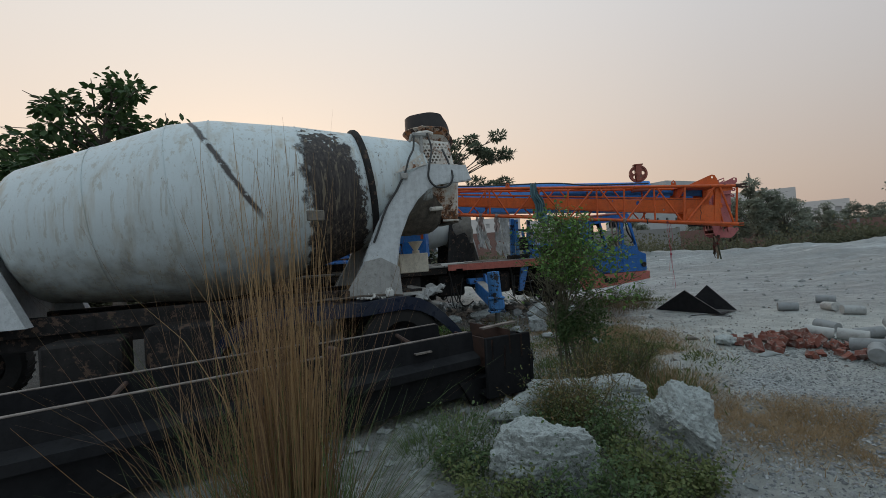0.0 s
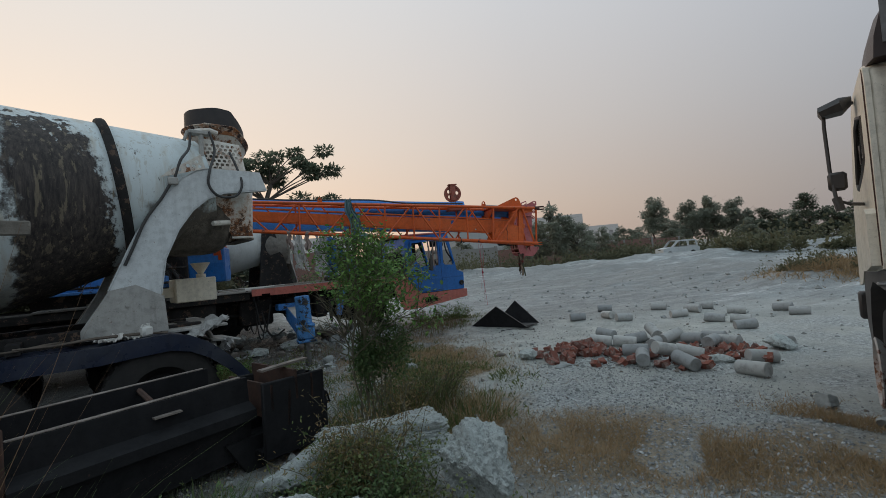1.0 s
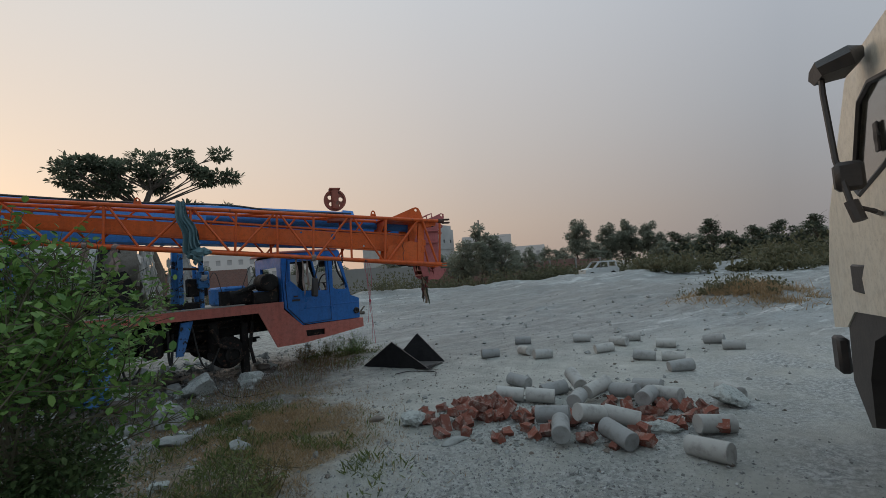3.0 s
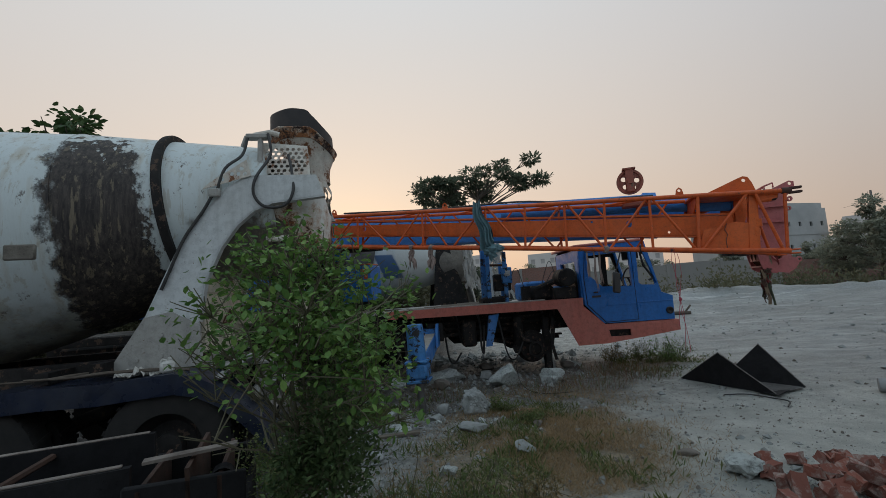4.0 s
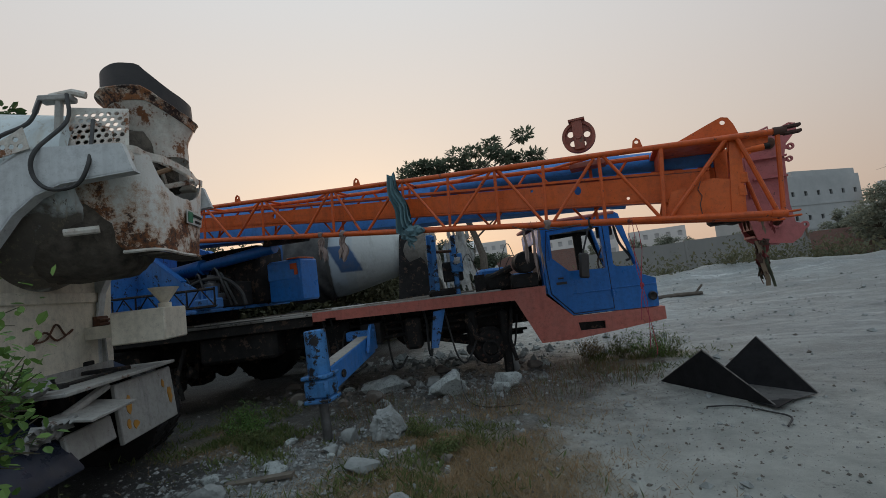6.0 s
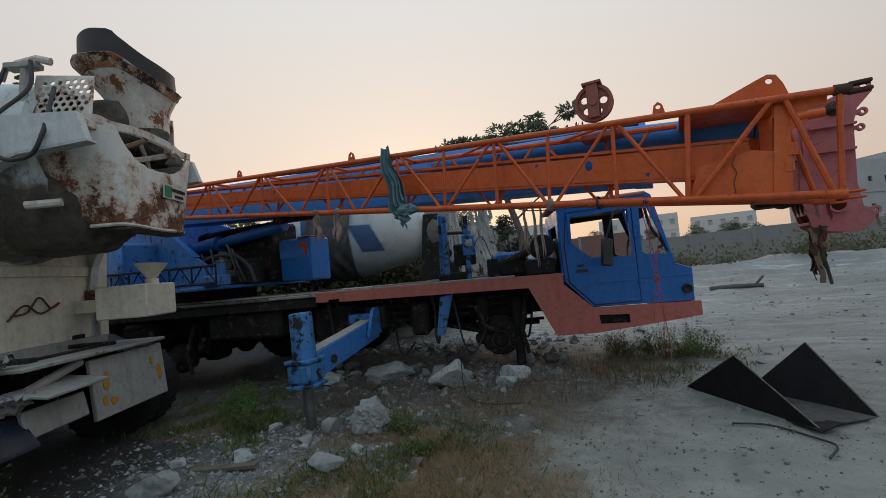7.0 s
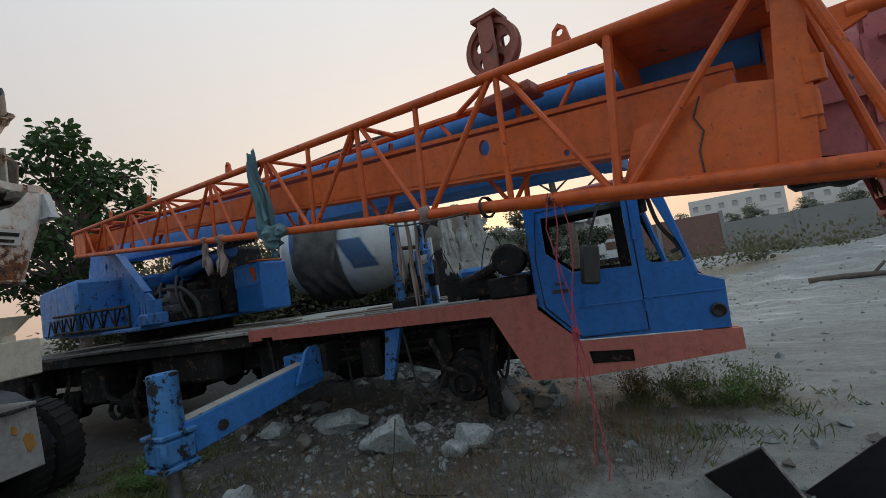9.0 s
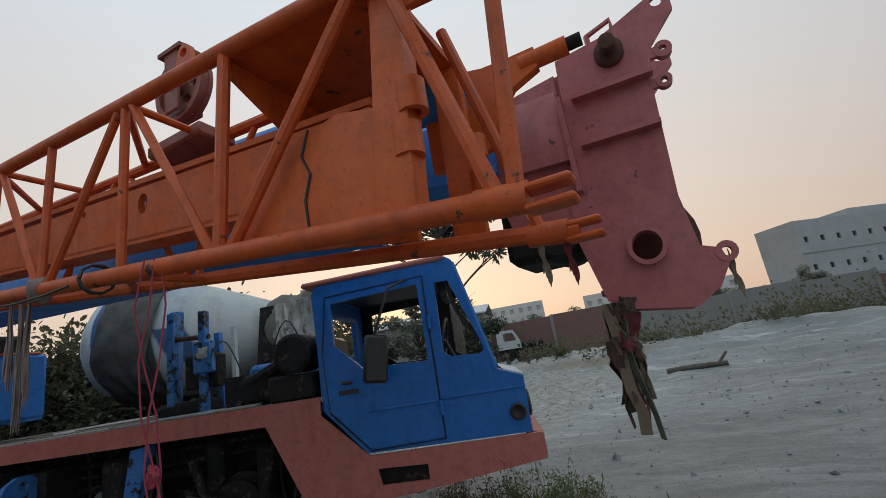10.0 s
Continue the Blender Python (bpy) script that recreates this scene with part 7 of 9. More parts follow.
M["leaf_bush"] = leaf_mat("bush_leaves", (0.065, 0.15, 0.037), (0.19, 0.31, 0.08), (0.11, 0.195, 0.052))
M["leaf_tree"] = leaf_mat("tree_leaves", (0.035, 0.07, 0.025), (0.075, 0.125, 0.045), (0.05, 0.08, 0.03))
# haze of the distance is put into these leaves as a paler colour
M["leaf_hazed"] = leaf_mat("haze_paled_leaves", (0.22, 0.24, 0.19), (0.31, 0.33, 0.26), (0.26, 0.28, 0.22), 0.6, 0.5)
M["leaf_low"] = leaf_mat("low_weed_leaves", (0.05, 0.09, 0.035), (0.11, 0.16, 0.06), (0.08, 0.11, 0.05))
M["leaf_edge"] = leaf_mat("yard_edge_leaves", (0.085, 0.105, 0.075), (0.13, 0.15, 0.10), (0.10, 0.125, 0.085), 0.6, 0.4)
M["leaf_flat"] = leaf_mat("feathery_leaves", (0.10, 0.125, 0.085), (0.16, 0.185, 0.125), (0.125, 0.15, 0.10), 0.6, 0.5)
M["leaf_dry"] = leaf_mat("dry_weed", (0.24, 0.16, 0.075), (0.17, 0.15, 0.06), (0.28, 0.19, 0.09))
M["leaf_weed"] = leaf_mat("weed_leaves", (0.085, 0.125, 0.04), (0.165, 0.18, 0.065), (0.13, 0.13, 0.055))
M["leaf_scrub"] = leaf_mat("scrub_leaves", (0.095, 0.10, 0.06), (0.15, 0.145, 0.085), (0.17, 0.145, 0.08), 0.6, 0.4)
M["straw"] = leaf_mat("straw_grass", (0.24, 0.145, 0.065), (0.40, 0.27, 0.14), (0.20, 0.19, 0.08))
M["straw_green"] = leaf_mat("green_grass", (0.07, 0.12, 0.04), (0.14, 0.18, 0.065), (0.10, 0.13, 0.045))
M["straw_short"] = leaf_mat("short_dry_grass", (0.40, 0.27, 0.15), (0.24, 0.18, 0.10), (0.46, 0.34, 0.21))
M["stalk_brown"] = leaf_mat("brown_stalks", (0.16, 0.095, 0.055), (0.24, 0.15, 0.085), (0.13, 0.10, 0.05))
M["bark"] = simple("bark", (0.14, 0.115, 0.09), (0.07, 0.055, 0.045), 9, 0.9)
M["twig"] = simple("dull_twig", (0.15, 0.135, 0.09), (0.08, 0.075, 0.045), 9, 0.9)


def leaves_mesh(pts, size, rng, aspect=0.5, droop=0.3):
    """Leaves folded along the midrib, at (place, direction) pairs."""
    vs, fs = [], []
    for p, d in pts:
        s = size * rng.uniform(0.6, 1.25)
        d = (d + Vector((rng.gauss(0, 0.5), rng.gauss(0, 0.5), rng.gauss(0, 0.4) - droop))).normalized()
        w = d.cross(Vector((rng.gauss(0, 0.4), rng.gauss(0, 0.4), 1))).normalized()
        n = w.cross(d)
        k = len(vs)
        e, f = d * s, w * s * aspect * 0.5
        lift = n * s * 0.07
        vs += [p, p + e * 0.28 + f * 0.85 + lift, p + e * 0.66 + f * 0.9 + lift, p + e, p + e * 0.66 - f * 0.9 + lift, p + e * 0.28 - f * 0.85 + lift]
        fs += [(k, k + 1, k + 2, k + 3), (k, k + 3, k + 4, k + 5)]
    return vs, fs


def pydata_part(name, vs, fs, mat, parent, label="", kind=""):
    me = bpy.data.meshes.new(name)
    me.from_pydata([tuple(v) for v in vs], [], fs)
    me.materials.append(M[mat])
    ob = new(name, me)
    ob.parent = parent
    if label:
        ob["label"] = label
    if kind:
        ob["kind"] = kind
    return ob


def outside(p, bound):
    return bound and sum(((p[i] - bound[i]) / bound[i + 3]) ** 2 for i in range(3)) > 1.0 and (p[2] > bound[2] or math.hypot(p[0] - bound[0], p[1] - bound[1]) > bound[3])


def grow_branch(g, rng, p, d, length, r, depth, tips, bend=0.35, up=0.25, kids=(3, 5), seg=5, split=0.65, bound=None):
    pts = [p]
    q, dd = p.copy(), d.normalized()
    for _ in range(seg):
        dd = (dd + Vector((rng.gauss(0, bend), rng.gauss(0, bend), rng.gauss(0, bend) + up)) * 0.35).normalized()
        q = q + dd * length / seg
        if outside(q, bound) and len(pts) > 1:
            break
        pts.append(q.copy())
    g.tube(pts, r, 6 if r > 0.03 else 4, caps=False, r_end=r * 0.5)
    if depth <= 0:
        for a, b in zip(pts, pts[1:]):
            tips.append((a, b, dd))
        return
    for _ in range(rng.randint(*kids)):
        i = min(rng.randint(max(1, seg // 2 + (1 if bound else -1)), seg), len(pts) - 1)
        nd = (dd + Vector((rng.gauss(0, 0.75), rng.gauss(0, 0.75), rng.gauss(0.1, 0.5)))).normalized()
        grow_branch(g, rng, pts[i], nd, length * split * rng.uniform(0.7, 1.2), r * 0.55, depth - 1, tips, bend, up, kids, seg, split, bound)


def plant(name, m, label, category, seed, stems, length, r, depth, per, leaf, leafsize, spread=0.5, scatter=0.06, bark="twig", up=0.25, kids=(3, 5), aspect=0.5, split=0.65, leafname="leaves", bound=None, bare=0.0):
    rng = random.Random(seed)
    t = thing(name, m, label, category)
    g, tips = Geo(), []
    for _ in range(stems):
        a = rng.uniform(0, 6.283)
        base = Vector((0.04 * rng.gauss(0, 1), 0.04 * rng.gauss(0, 1), -0.03))
        grow_branch(g, rng, base, Vector((math.cos(a) * spread, math.sin(a) * spread, 1)), length * rng.uniform(0.7, 1.15), r, depth, tips, up=up, kids=kids, split=split, bound=bound)
    part("stem", g, bark, t)
    pts = []
    for a, b, d in tips:
        for _ in range(per):
            p = a.lerp(b, rng.random()) + Vector((rng.gauss(0, scatter), rng.gauss(0, scatter), rng.gauss(0, scatter)))
            if p.z < bare - 0.5 * p.x * (bare > 0) and rng.random() < 0.985:
                continue
            pts.append((p, (d * 0.5 + Vector((rng.gauss(0, 1), rng.gauss(0, 1), rng.gauss(0, 0.6)))).normalized()))
    vs, fs = leaves_mesh(pts, leafsize, rng, aspect)
    pydata_part(leafname, vs, fs, leaf, t, kind="stuff")
    return t


bush = plant("shrub", pose(1.17, 4.30, 0), "leafy green shrub with thin bare stems", "shrub", 4, 6, 1.30, 0.012, 2, 7, "leaf_bush", 0.041, 0.16, 0.05, up=0.10, kids=(7, 9), aspect=0.62, split=0.8, bound=(0.03, -0.14, 1.44, 0.60, 0.46, 0.40), bare=1.10, bark="twig")
plant("shrub", pose(1.30, 4.22, 0), "slender dark green shrub round the taller one's foot", "shrub", 17, 6, 0.80, 0.005, 2, 13, "leaf_low", 0.034, 0.20, 0.05, up=0.2, kids=(4, 6), aspect=0.5, bound=(0.0, 0.0, 0.62, 0.24, 0.26, 0.52))
plant("shrub", pose(0.60, 4.75, 0), "smaller leafy green shrub with pale stems", "shrub", 11, 6, 0.45, 0.007, 2, 8, "leaf_weed", 0.020, 0.5, 0.05, up=0.18, kids=(3, 4), aspect=0.6, bound=(0.0, -0.1, 0.5, 0.30, 0.3, 0.3))
plant("weed_bush", pose(1.95, 4.65, 0), "low half-dry weed bush beside the boulders", "weed", 21, 16, 0.42, 0.006, 1, 6, "leaf_weed", 0.035, 0.9, 0.03, kids=(3, 4), aspect=0.35)
plant("weed_bush", pose(1.55, 4.35, 0), "low half-dry weed bush beside the boulders", "weed", 22, 14, 0.40, 0.006, 1, 5, "leaf_dry", 0.030, 0.9, 0.03, kids=(3, 4), aspect=0.3)
plant("weed_bush", pose(2.2, 5.05, 0), "low half-dry weed bush beside the boulders", "weed", 23, 12, 0.36, 0.005, 1, 5, "leaf_dry", 0.030, 0.9, 0.03, kids=(3, 4), aspect=0.3)
plant("weed_bush", pose(0.92, 3.25, 0), "reddish-brown and green weed between the boulders", "weed", 24, 34, 0.46, 0.005, 1, 7, "leaf_dry", 0.026, 0.9, 0.03, kids=(3, 4), aspect=0.35)
for wx, wy, wh_, ws in ((0.78, 2.20, 0.26, 25), (0.18, 2.30, 0.26, 28), (0.0, 2.75, 0.26, 29), (1.05, 2.50, 0.24, 30), (0.52, 2.12, 0.22, 31), (0.95, 2.15, 0.24, 32), (0.85, 2.95, 0.34, 33), (1.12, 3.05, 0.36, 34), (0.62, 3.05, 0.34, 35), (1.30, 2.35, 0.2, 36)):
    plant("weed_bush", pose(wx, wy, 0), "low green weed in front of the boulders", "weed", ws, 14, wh_, 0.003, 1, 7, "leaf_low" if ws % 2 else "leaf_weed", 0.026, 1.0, 0.035, kids=(2, 4), aspect=0.6)
plant("weed_bush", pose(0.12, 3.05, 0), "thin flowering weed beside the trough", "weed", 26, 8, 0.30, 0.004, 1, 4, "leaf_weed", 0.022, 0.7, 0.03, kids=(2, 3), aspect=0.4)
for i, (x, y, s, mt) in enumerate(((4.35, 10.75, 0.30, "leaf_weed"), (4.75, 10.55, 0.34, "leaf_bush"), (5.05, 10.75, 0.26, "leaf_weed"), (3.9, 10.9, 0.25, "leaf_dry"), (-0.45, 8.3, 0.22, "leaf_bush"), (-0.1, 8.0, 0.18, "leaf_bush"), (0.2, 7.6, 0.14, "leaf_weed"), (1.95, 7.7, 0.15, "leaf_weed"), (2.3, 7.2, 0.13, "leaf_weed"), (-0.1, 5.6, 0.3, "leaf_bush"), (0.4, 5.5, 0.28, "leaf_weed"))):
    plant("weed", pose(x, y, 0), "small green weeds on stony soil", "weed", 40 + i, 12, s, 0.004, 1, 6, mt, 0.03, 1.0, 0.03, kids=(2, 4), aspect=0.4)


def grass(name, m, label, seed, n, h, spread, mat, r=0.0035, tilt=0.25, mat2=None):
    rng = random.Random(seed)
    t = thing(name, m, label, "grass")
    for mt, cnt in ((mat, n), (mat2, n // 2)):
        if not mt:
            continue
        vs, fs = [], []
        for _ in range(cnt):
            a = rng.uniform(0, 6.283)
            b = Vector((math.cos(a), math.sin(a), 0)) * spread * math.sqrt(rng.random())
            d = Vector((b.x / spread * tilt + rng.gauss(0, tilt * 0.4), b.y / spread * tilt + rng.gauss(0, tilt * 0.4), 1)).normalized()
            hh = h * rng.uniform(0.45, 1.1) * (0.75 if mt == mat2 else 1)
            w = Vector((-d.y, d.x, 0.01)).normalized() if rng.random() < 0.5 else Vector((rng.gauss(0, 1), rng.gauss(0, 1), 0)).normalized()
            k = len(vs)
            wd = r * rng.uniform(0.5, 1.3)
            bend = rng.uniform(0.02, 0.45) * (1 if rng.random() < 0.7 else 2.8)
            sway = Vector((rng.gauss(0, 1), rng.gauss(0, 1), 0)) * 0.035 * hh
            for j in range(5):
                f = j / 4
                p = b + d * hh * f + Vector((d.x, d.y, -0.25)) * bend * hh * f * f + sway * math.sin(3.1 * f)
                ww = w * wd * (1 - 0.85 * f)
                vs += [p - ww, p + ww]
            for j in range(4):
                fs.append((k + 2 * j, k + 2 * j + 1, k + 2 * j + 3, k + 2 * j + 2))
        pydata_part("blades", vs, fs, mt, t, kind="stuff")
    return t


grass("tall_grass", pose(-0.88, 1.98, 0), "upright clump of tall dry straw-coloured grass", 5, 300, 2.10, 0.13, "straw", 0.0040, 0.085, "stalk_brown")
grass("tall_grass", pose(-1.0, 2.05, 0), "loose arching brown grass stalks", 6, 260, 1.75, 0.18, "stalk_brown", 0.0024, 0.26, "straw_green")
grass("tall_grass", pose(-0.75, 1.92, 0), "arching green grass blades", 15, 300, 0.95, 0.16, "straw_green", 0.0036, 0.62, "stalk_brown")
for sx, sy, hh_, ln_ in ((-1.02, 2.35, 2.05, -0.10), (-0.86, 2.2, 2.1, 0.02)):
    stk = thing("grass_stalk", pose(sx, sy, 0), "thin dry flowering grass stalk", "grass")
    part("stalk", Geo().tube([(0, 0, -0.02), (ln_ * 0.3, 0.02, hh_ * 0.5), (ln_, 0.03, hh_)], 0.0035, 5, r_end=0.0015), "straw", stk)
grass("tall_grass", pose(-1.35, 2.2, 0), "thin clump of tall dry grass", 6, 90, 1.3, 0.22, "straw", 0.0035, 0.3, "straw_green")
plant("weed_bush", pose(0.75, 3.3, 0), "low green weed between the boulders", "weed", 27, 20, 0.34, 0.004, 1, 7, "leaf_weed", 0.026, 1.0, 0.03, kids=(3, 4), aspect=0.4)
grass("weed_grass", pose(1.75, 4.65, 0), "yellow-green wild grass behind the boulders", 61, 420, 0.42, 0.42, "straw_green", 0.003, 0.35, "stalk_brown")
grass("weed_grass", pose(2.15, 4.2, 0), "yellow-green wild grass behind the boulders", 62, 300, 0.30, 0.36, "straw_short", 0.003, 0.5, "straw_green")
for gx, gy, gh, gs in ((-0.25, 3.15, 0.30, 81), (0.12, 2.80, 0.22, 82), (0.50, 2.65, 0.20, 83), (-0.05, 3.45, 0.30, 84), (0.95, 2.75, 0.2, 85)):
    grass("weed_grass", pose(gx, gy, 0), "low green weeds in front of the boulders", gs, 170, gh, 0.26, "straw_green", 0.0032, 0.7, "straw_green")
for gx, gy, gh, gs in ((3.3, 9.0, 0.22, 71), (2.4, 8.75, 0.18, 72), (4.1, 9.45, 0.28, 73), (1.2, 8.6, 0.2, 74), (3.7, 9.9, 0.2, 75)):
    grass("weed_grass", pose(gx, gy, 0), "low dry weeds growing under the crane", gs, 260, gh, 0.5, "stalk_brown", 0.003, 0.5, "straw_green")
grass("weed_grass", pose(1.25, 4.75, 0), "thin green grass round the shrub's foot", 63, 240, 0.45, 0.34, "straw_green", 0.003, 0.4, "straw_green")
# short dry grass in patches: blades beyond counting
rng = random.Random(31)
vs, fs = [], []
patches = [(2.5, 3.2, 0.6, 7000), (2.95, 2.65, 0.5, 6000), (1.9, 3.9, 0.6, 5000), (3.2, 2.4, 0.4, 3500), (4.35, 2.4, 0.4, 5000), (3.7, 1.9, 0.35, 3000), (2.2, 7.5, 0.9, 13000), (2.7, 6.6, 0.9, 12000), (2.3, 5.7, 0.9, 9000), (3.0, 8.6, 0.8, 1500), (1.2, 6.2, 0.7, 900), (-0.2, 7.9, 0.7, 3500), (1.0, 4.0, 0.9, 2200), (4.5, 10.7, 0.7, 900), (15.6, 8.0, 1.3, 3000), (16.8, 8.5, 1.3, 3000), (3.2, 8.3, 0.7, 600), (1.3, 2.3, 0.7, 800)]
for cx, cy, rad, n in patches:
    for _ in range(n):
        x, y = cx + rng.gauss(0, rad * 0.55), cy + rng.gauss(0, rad * 0.55)
        if noise.noise(Vector((x * 1.6, y * 1.6, 3))) < -0.12:
            continue
        big = 1 if cx < 10 else 4.0
        h = rng.uniform(0.03, 0.10) * big
        z = height(x, y)
        d = Vector((rng.gauss(0, 1.3), rng.gauss(0, 1.3), 1)).normalized() * h
        w = Vector((rng.gauss(0, 1), rng.gauss(0, 1), 0)).normalized() * 0.0034 * big
        k = len(vs)
        b = Vector((x, y, z - 0.004))
        vs += [b - w, b + w, b + d]
        fs.append((k, k + 1, k + 2))
gme2 = bpy.data.meshes.new("dry_grass")
gme2.from_pydata([tuple(v) for v in vs], [], fs)
gme2.materials.append(M["straw_short"])
tagged(new("dry_grass", gme2), "short dry brown grass in patches on the yard", "grass", kind="stuff")

# low green grass and creeping weeds: beyond counting
rng = random.Random(37)
vs, fs = [], []
for cx, cy, rad, n in ((-0.15, 7.9, 0.75, 4500), (0.55, 7.5, 0.45, 1600), (2.1, 6.4, 0.9, 3600), (2.6, 5.5, 0.7, 2600), (1.3, 5.0, 0.7, 2600), (4.6, 10.6, 0.8, 3600), (1.9, 4.4, 0.6, 2200), (0.9, 3.3, 0.5, 1600), (2.4, 7.6, 0.6, 1200), (-0.6, 8.6, 0.8, 1800)):
    for _ in range(n):
        x, y = cx + rng.gauss(0, rad * 0.55), cy + rng.gauss(0, rad * 0.55)
        if noise.noise(Vector((x * 2.1, y * 2.1, 9))) < 0.0:
            continue
        h = rng.uniform(0.03, 0.12)
        d = Vector((rng.gauss(0, 0.9), rng.gauss(0, 0.9), 1)).normalized() * h
        w = Vector((rng.gauss(0, 1), rng.gauss(0, 1), rng.gauss(0, 0.4))).normalized() * rng.uniform(0.004, 0.010)
        b = Vector((x, y, height(x, y) - 0.004))
        k = len(vs)
        vs += [b, b + d * 0.5 - w, b + d, b + d * 0.5 + w]
        fs.append((k, k + 1, k + 2, k + 3))
gme3 = bpy.data.meshes.new("green_weeds")
gme3.from_pydata([tuple(v) for v in vs], [], fs)
gme3.materials.append(M["leaf_weed"])
tagged(new("green_weeds", gme3), "low green grass and creeping weeds on the soil", "weeds", kind="stuff")

# ---- trees ----
def clump_tree(name, m, label, seed, trunk_h, trunk_r, clumps, per, leaf, leafsize, aspect=0.55, droop=0.3, flat=0.75):
    """A tapered trunk, a limb to each clump of leaves, and the clumps themselves as (x, y, z, radius)."""
    rng = random.Random(seed)
    t = thing(name, m, label, "tree")
    g = Geo()
    bend = [Vector((0.05 * trunk_h * math.sin(k * 1.1 + seed), 0.04 * trunk_h * math.cos(k * 1.7 + seed), trunk_h * k / 7 - (0.15 if k == 0 else 0))) for k in range(8)]
    g.tube(bend, trunk_r, 9, caps=False, r_end=trunk_r * 0.45)
    pts = []
    for cx, cy, cz, cr in clumps:
        c = Vector((cx, cy, cz))
        b = bend[min(7, max(2, int(7 * min(1.0, (cz - 0.45 * math.hypot(cx, cy)) / trunk_h))))]
        mid = b.lerp(c, 0.5) + Vector((rng.gauss(0, 0.12), rng.gauss(0, 0.12), 0.12)) * cr
        g.tube(soft([b, mid, c], 4), trunk_r * 0.22, 5, caps=False, r_end=trunk_r * 0.06)
        for _ in range(3):
            tip = c + Vector((rng.gauss(0, 0.6), rng.gauss(0, 0.6), rng.gauss(0.2, 0.4))) * cr
            g.tube([mid.lerp(c, 0.5), c.lerp(tip, 0.5) + Vector((0, 0, 0.08 * cr)), tip], trunk_r * 0.12, 4, caps=False, r_end=trunk_r * 0.04)
        for _ in range(per):
            d = Vector((rng.gauss(0, 1), rng.gauss(0, 1), rng.gauss(0, 1))).normalized()
            f = cr * (0.35 + 0.65 * rng.random() ** 0.6) * (0.75 + 0.5 * noise.noise(d * 2.1 + c))
            pts.append((c + Vector((d.x * f, d.y * f, d.z * f * flat)), (d + Vector((0, 0, 0.15))).normalized()))
    part("trunk", g, "bark", t)
    vs, fs = leaves_mesh(pts, leafsize, rng, aspect, droop)
    pydata_part("crown", vs, fs, leaf, t, kind="stuff")
    return t


def crown(seed, n, rx, z0, z1, r0, r1, hollow=0.25):
    """Clumps strewn unevenly through an upright egg."""
    rng = random.Random(seed)
    out = []
    while len(out) < n:
        d = Vector((rng.uniform(-1, 1), rng.uniform(-1, 1), rng.uniform(-1, 1)))
        if not hollow < d.length < 1.0:
            continue
        w = rx * (1.0 - 0.35 * max(0.0, d.z))
        out.append((d.x * w, d.y * w, (z0 + z1) / 2 + d.z * (z1 - z0) / 2, rng.uniform(r0, r1)))
    return out


clump_tree("tree", pose(-7.6, 10.6, 0) @ Matrix.Diagonal((1.05, 1.05, 1.04, 1)), "broad-leaved dark green tree behind the mixer truck", 3, 4.4, 0.15, crown(8, 50, 1.85, 2.3, 6.0, 0.30, 0.62) + [(x - 2.0, y + 0.6, z - 0.5, r) for x, y, z, r in crown(9, 34, 1.8, 2.3, 5.8, 0.30, 0.6)], 80, "leaf_tree", 0.17, 0.72, 0.55)
flat_rng = random.Random(14)
clump_tree("tree", pose(0.9, 22.0, 0), "flat-crowned feathery tree beyond the crane", 5, 5.6, 0.20, [(fx, flat_rng.uniform(-1.4, 1.4), 6.05 + 0.14 * fx + flat_rng.uniform(-0.45, 0.75), flat_rng.uniform(0.4, 0.7)) for fx in (flat_rng.uniform(-2.7, 2.6) for _ in range(26))] + [(1.2, 0, 7.1, 0.5), (0.3, 0.4, 7.0, 0.5), (-2.5, 0, 5.9, 0.5), (1.9, 0, 6.4, 0.45), (2.9, 0.1, 6.3, 0.5), (2.0, -0.3, 4.6, 0.55), (1.3, -0.2, 4.9, 0.6), (2.7, 0.0, 4.9, 0.45)], 230, "leaf_flat", 0.20, 0.40, 0.2, 0.5)


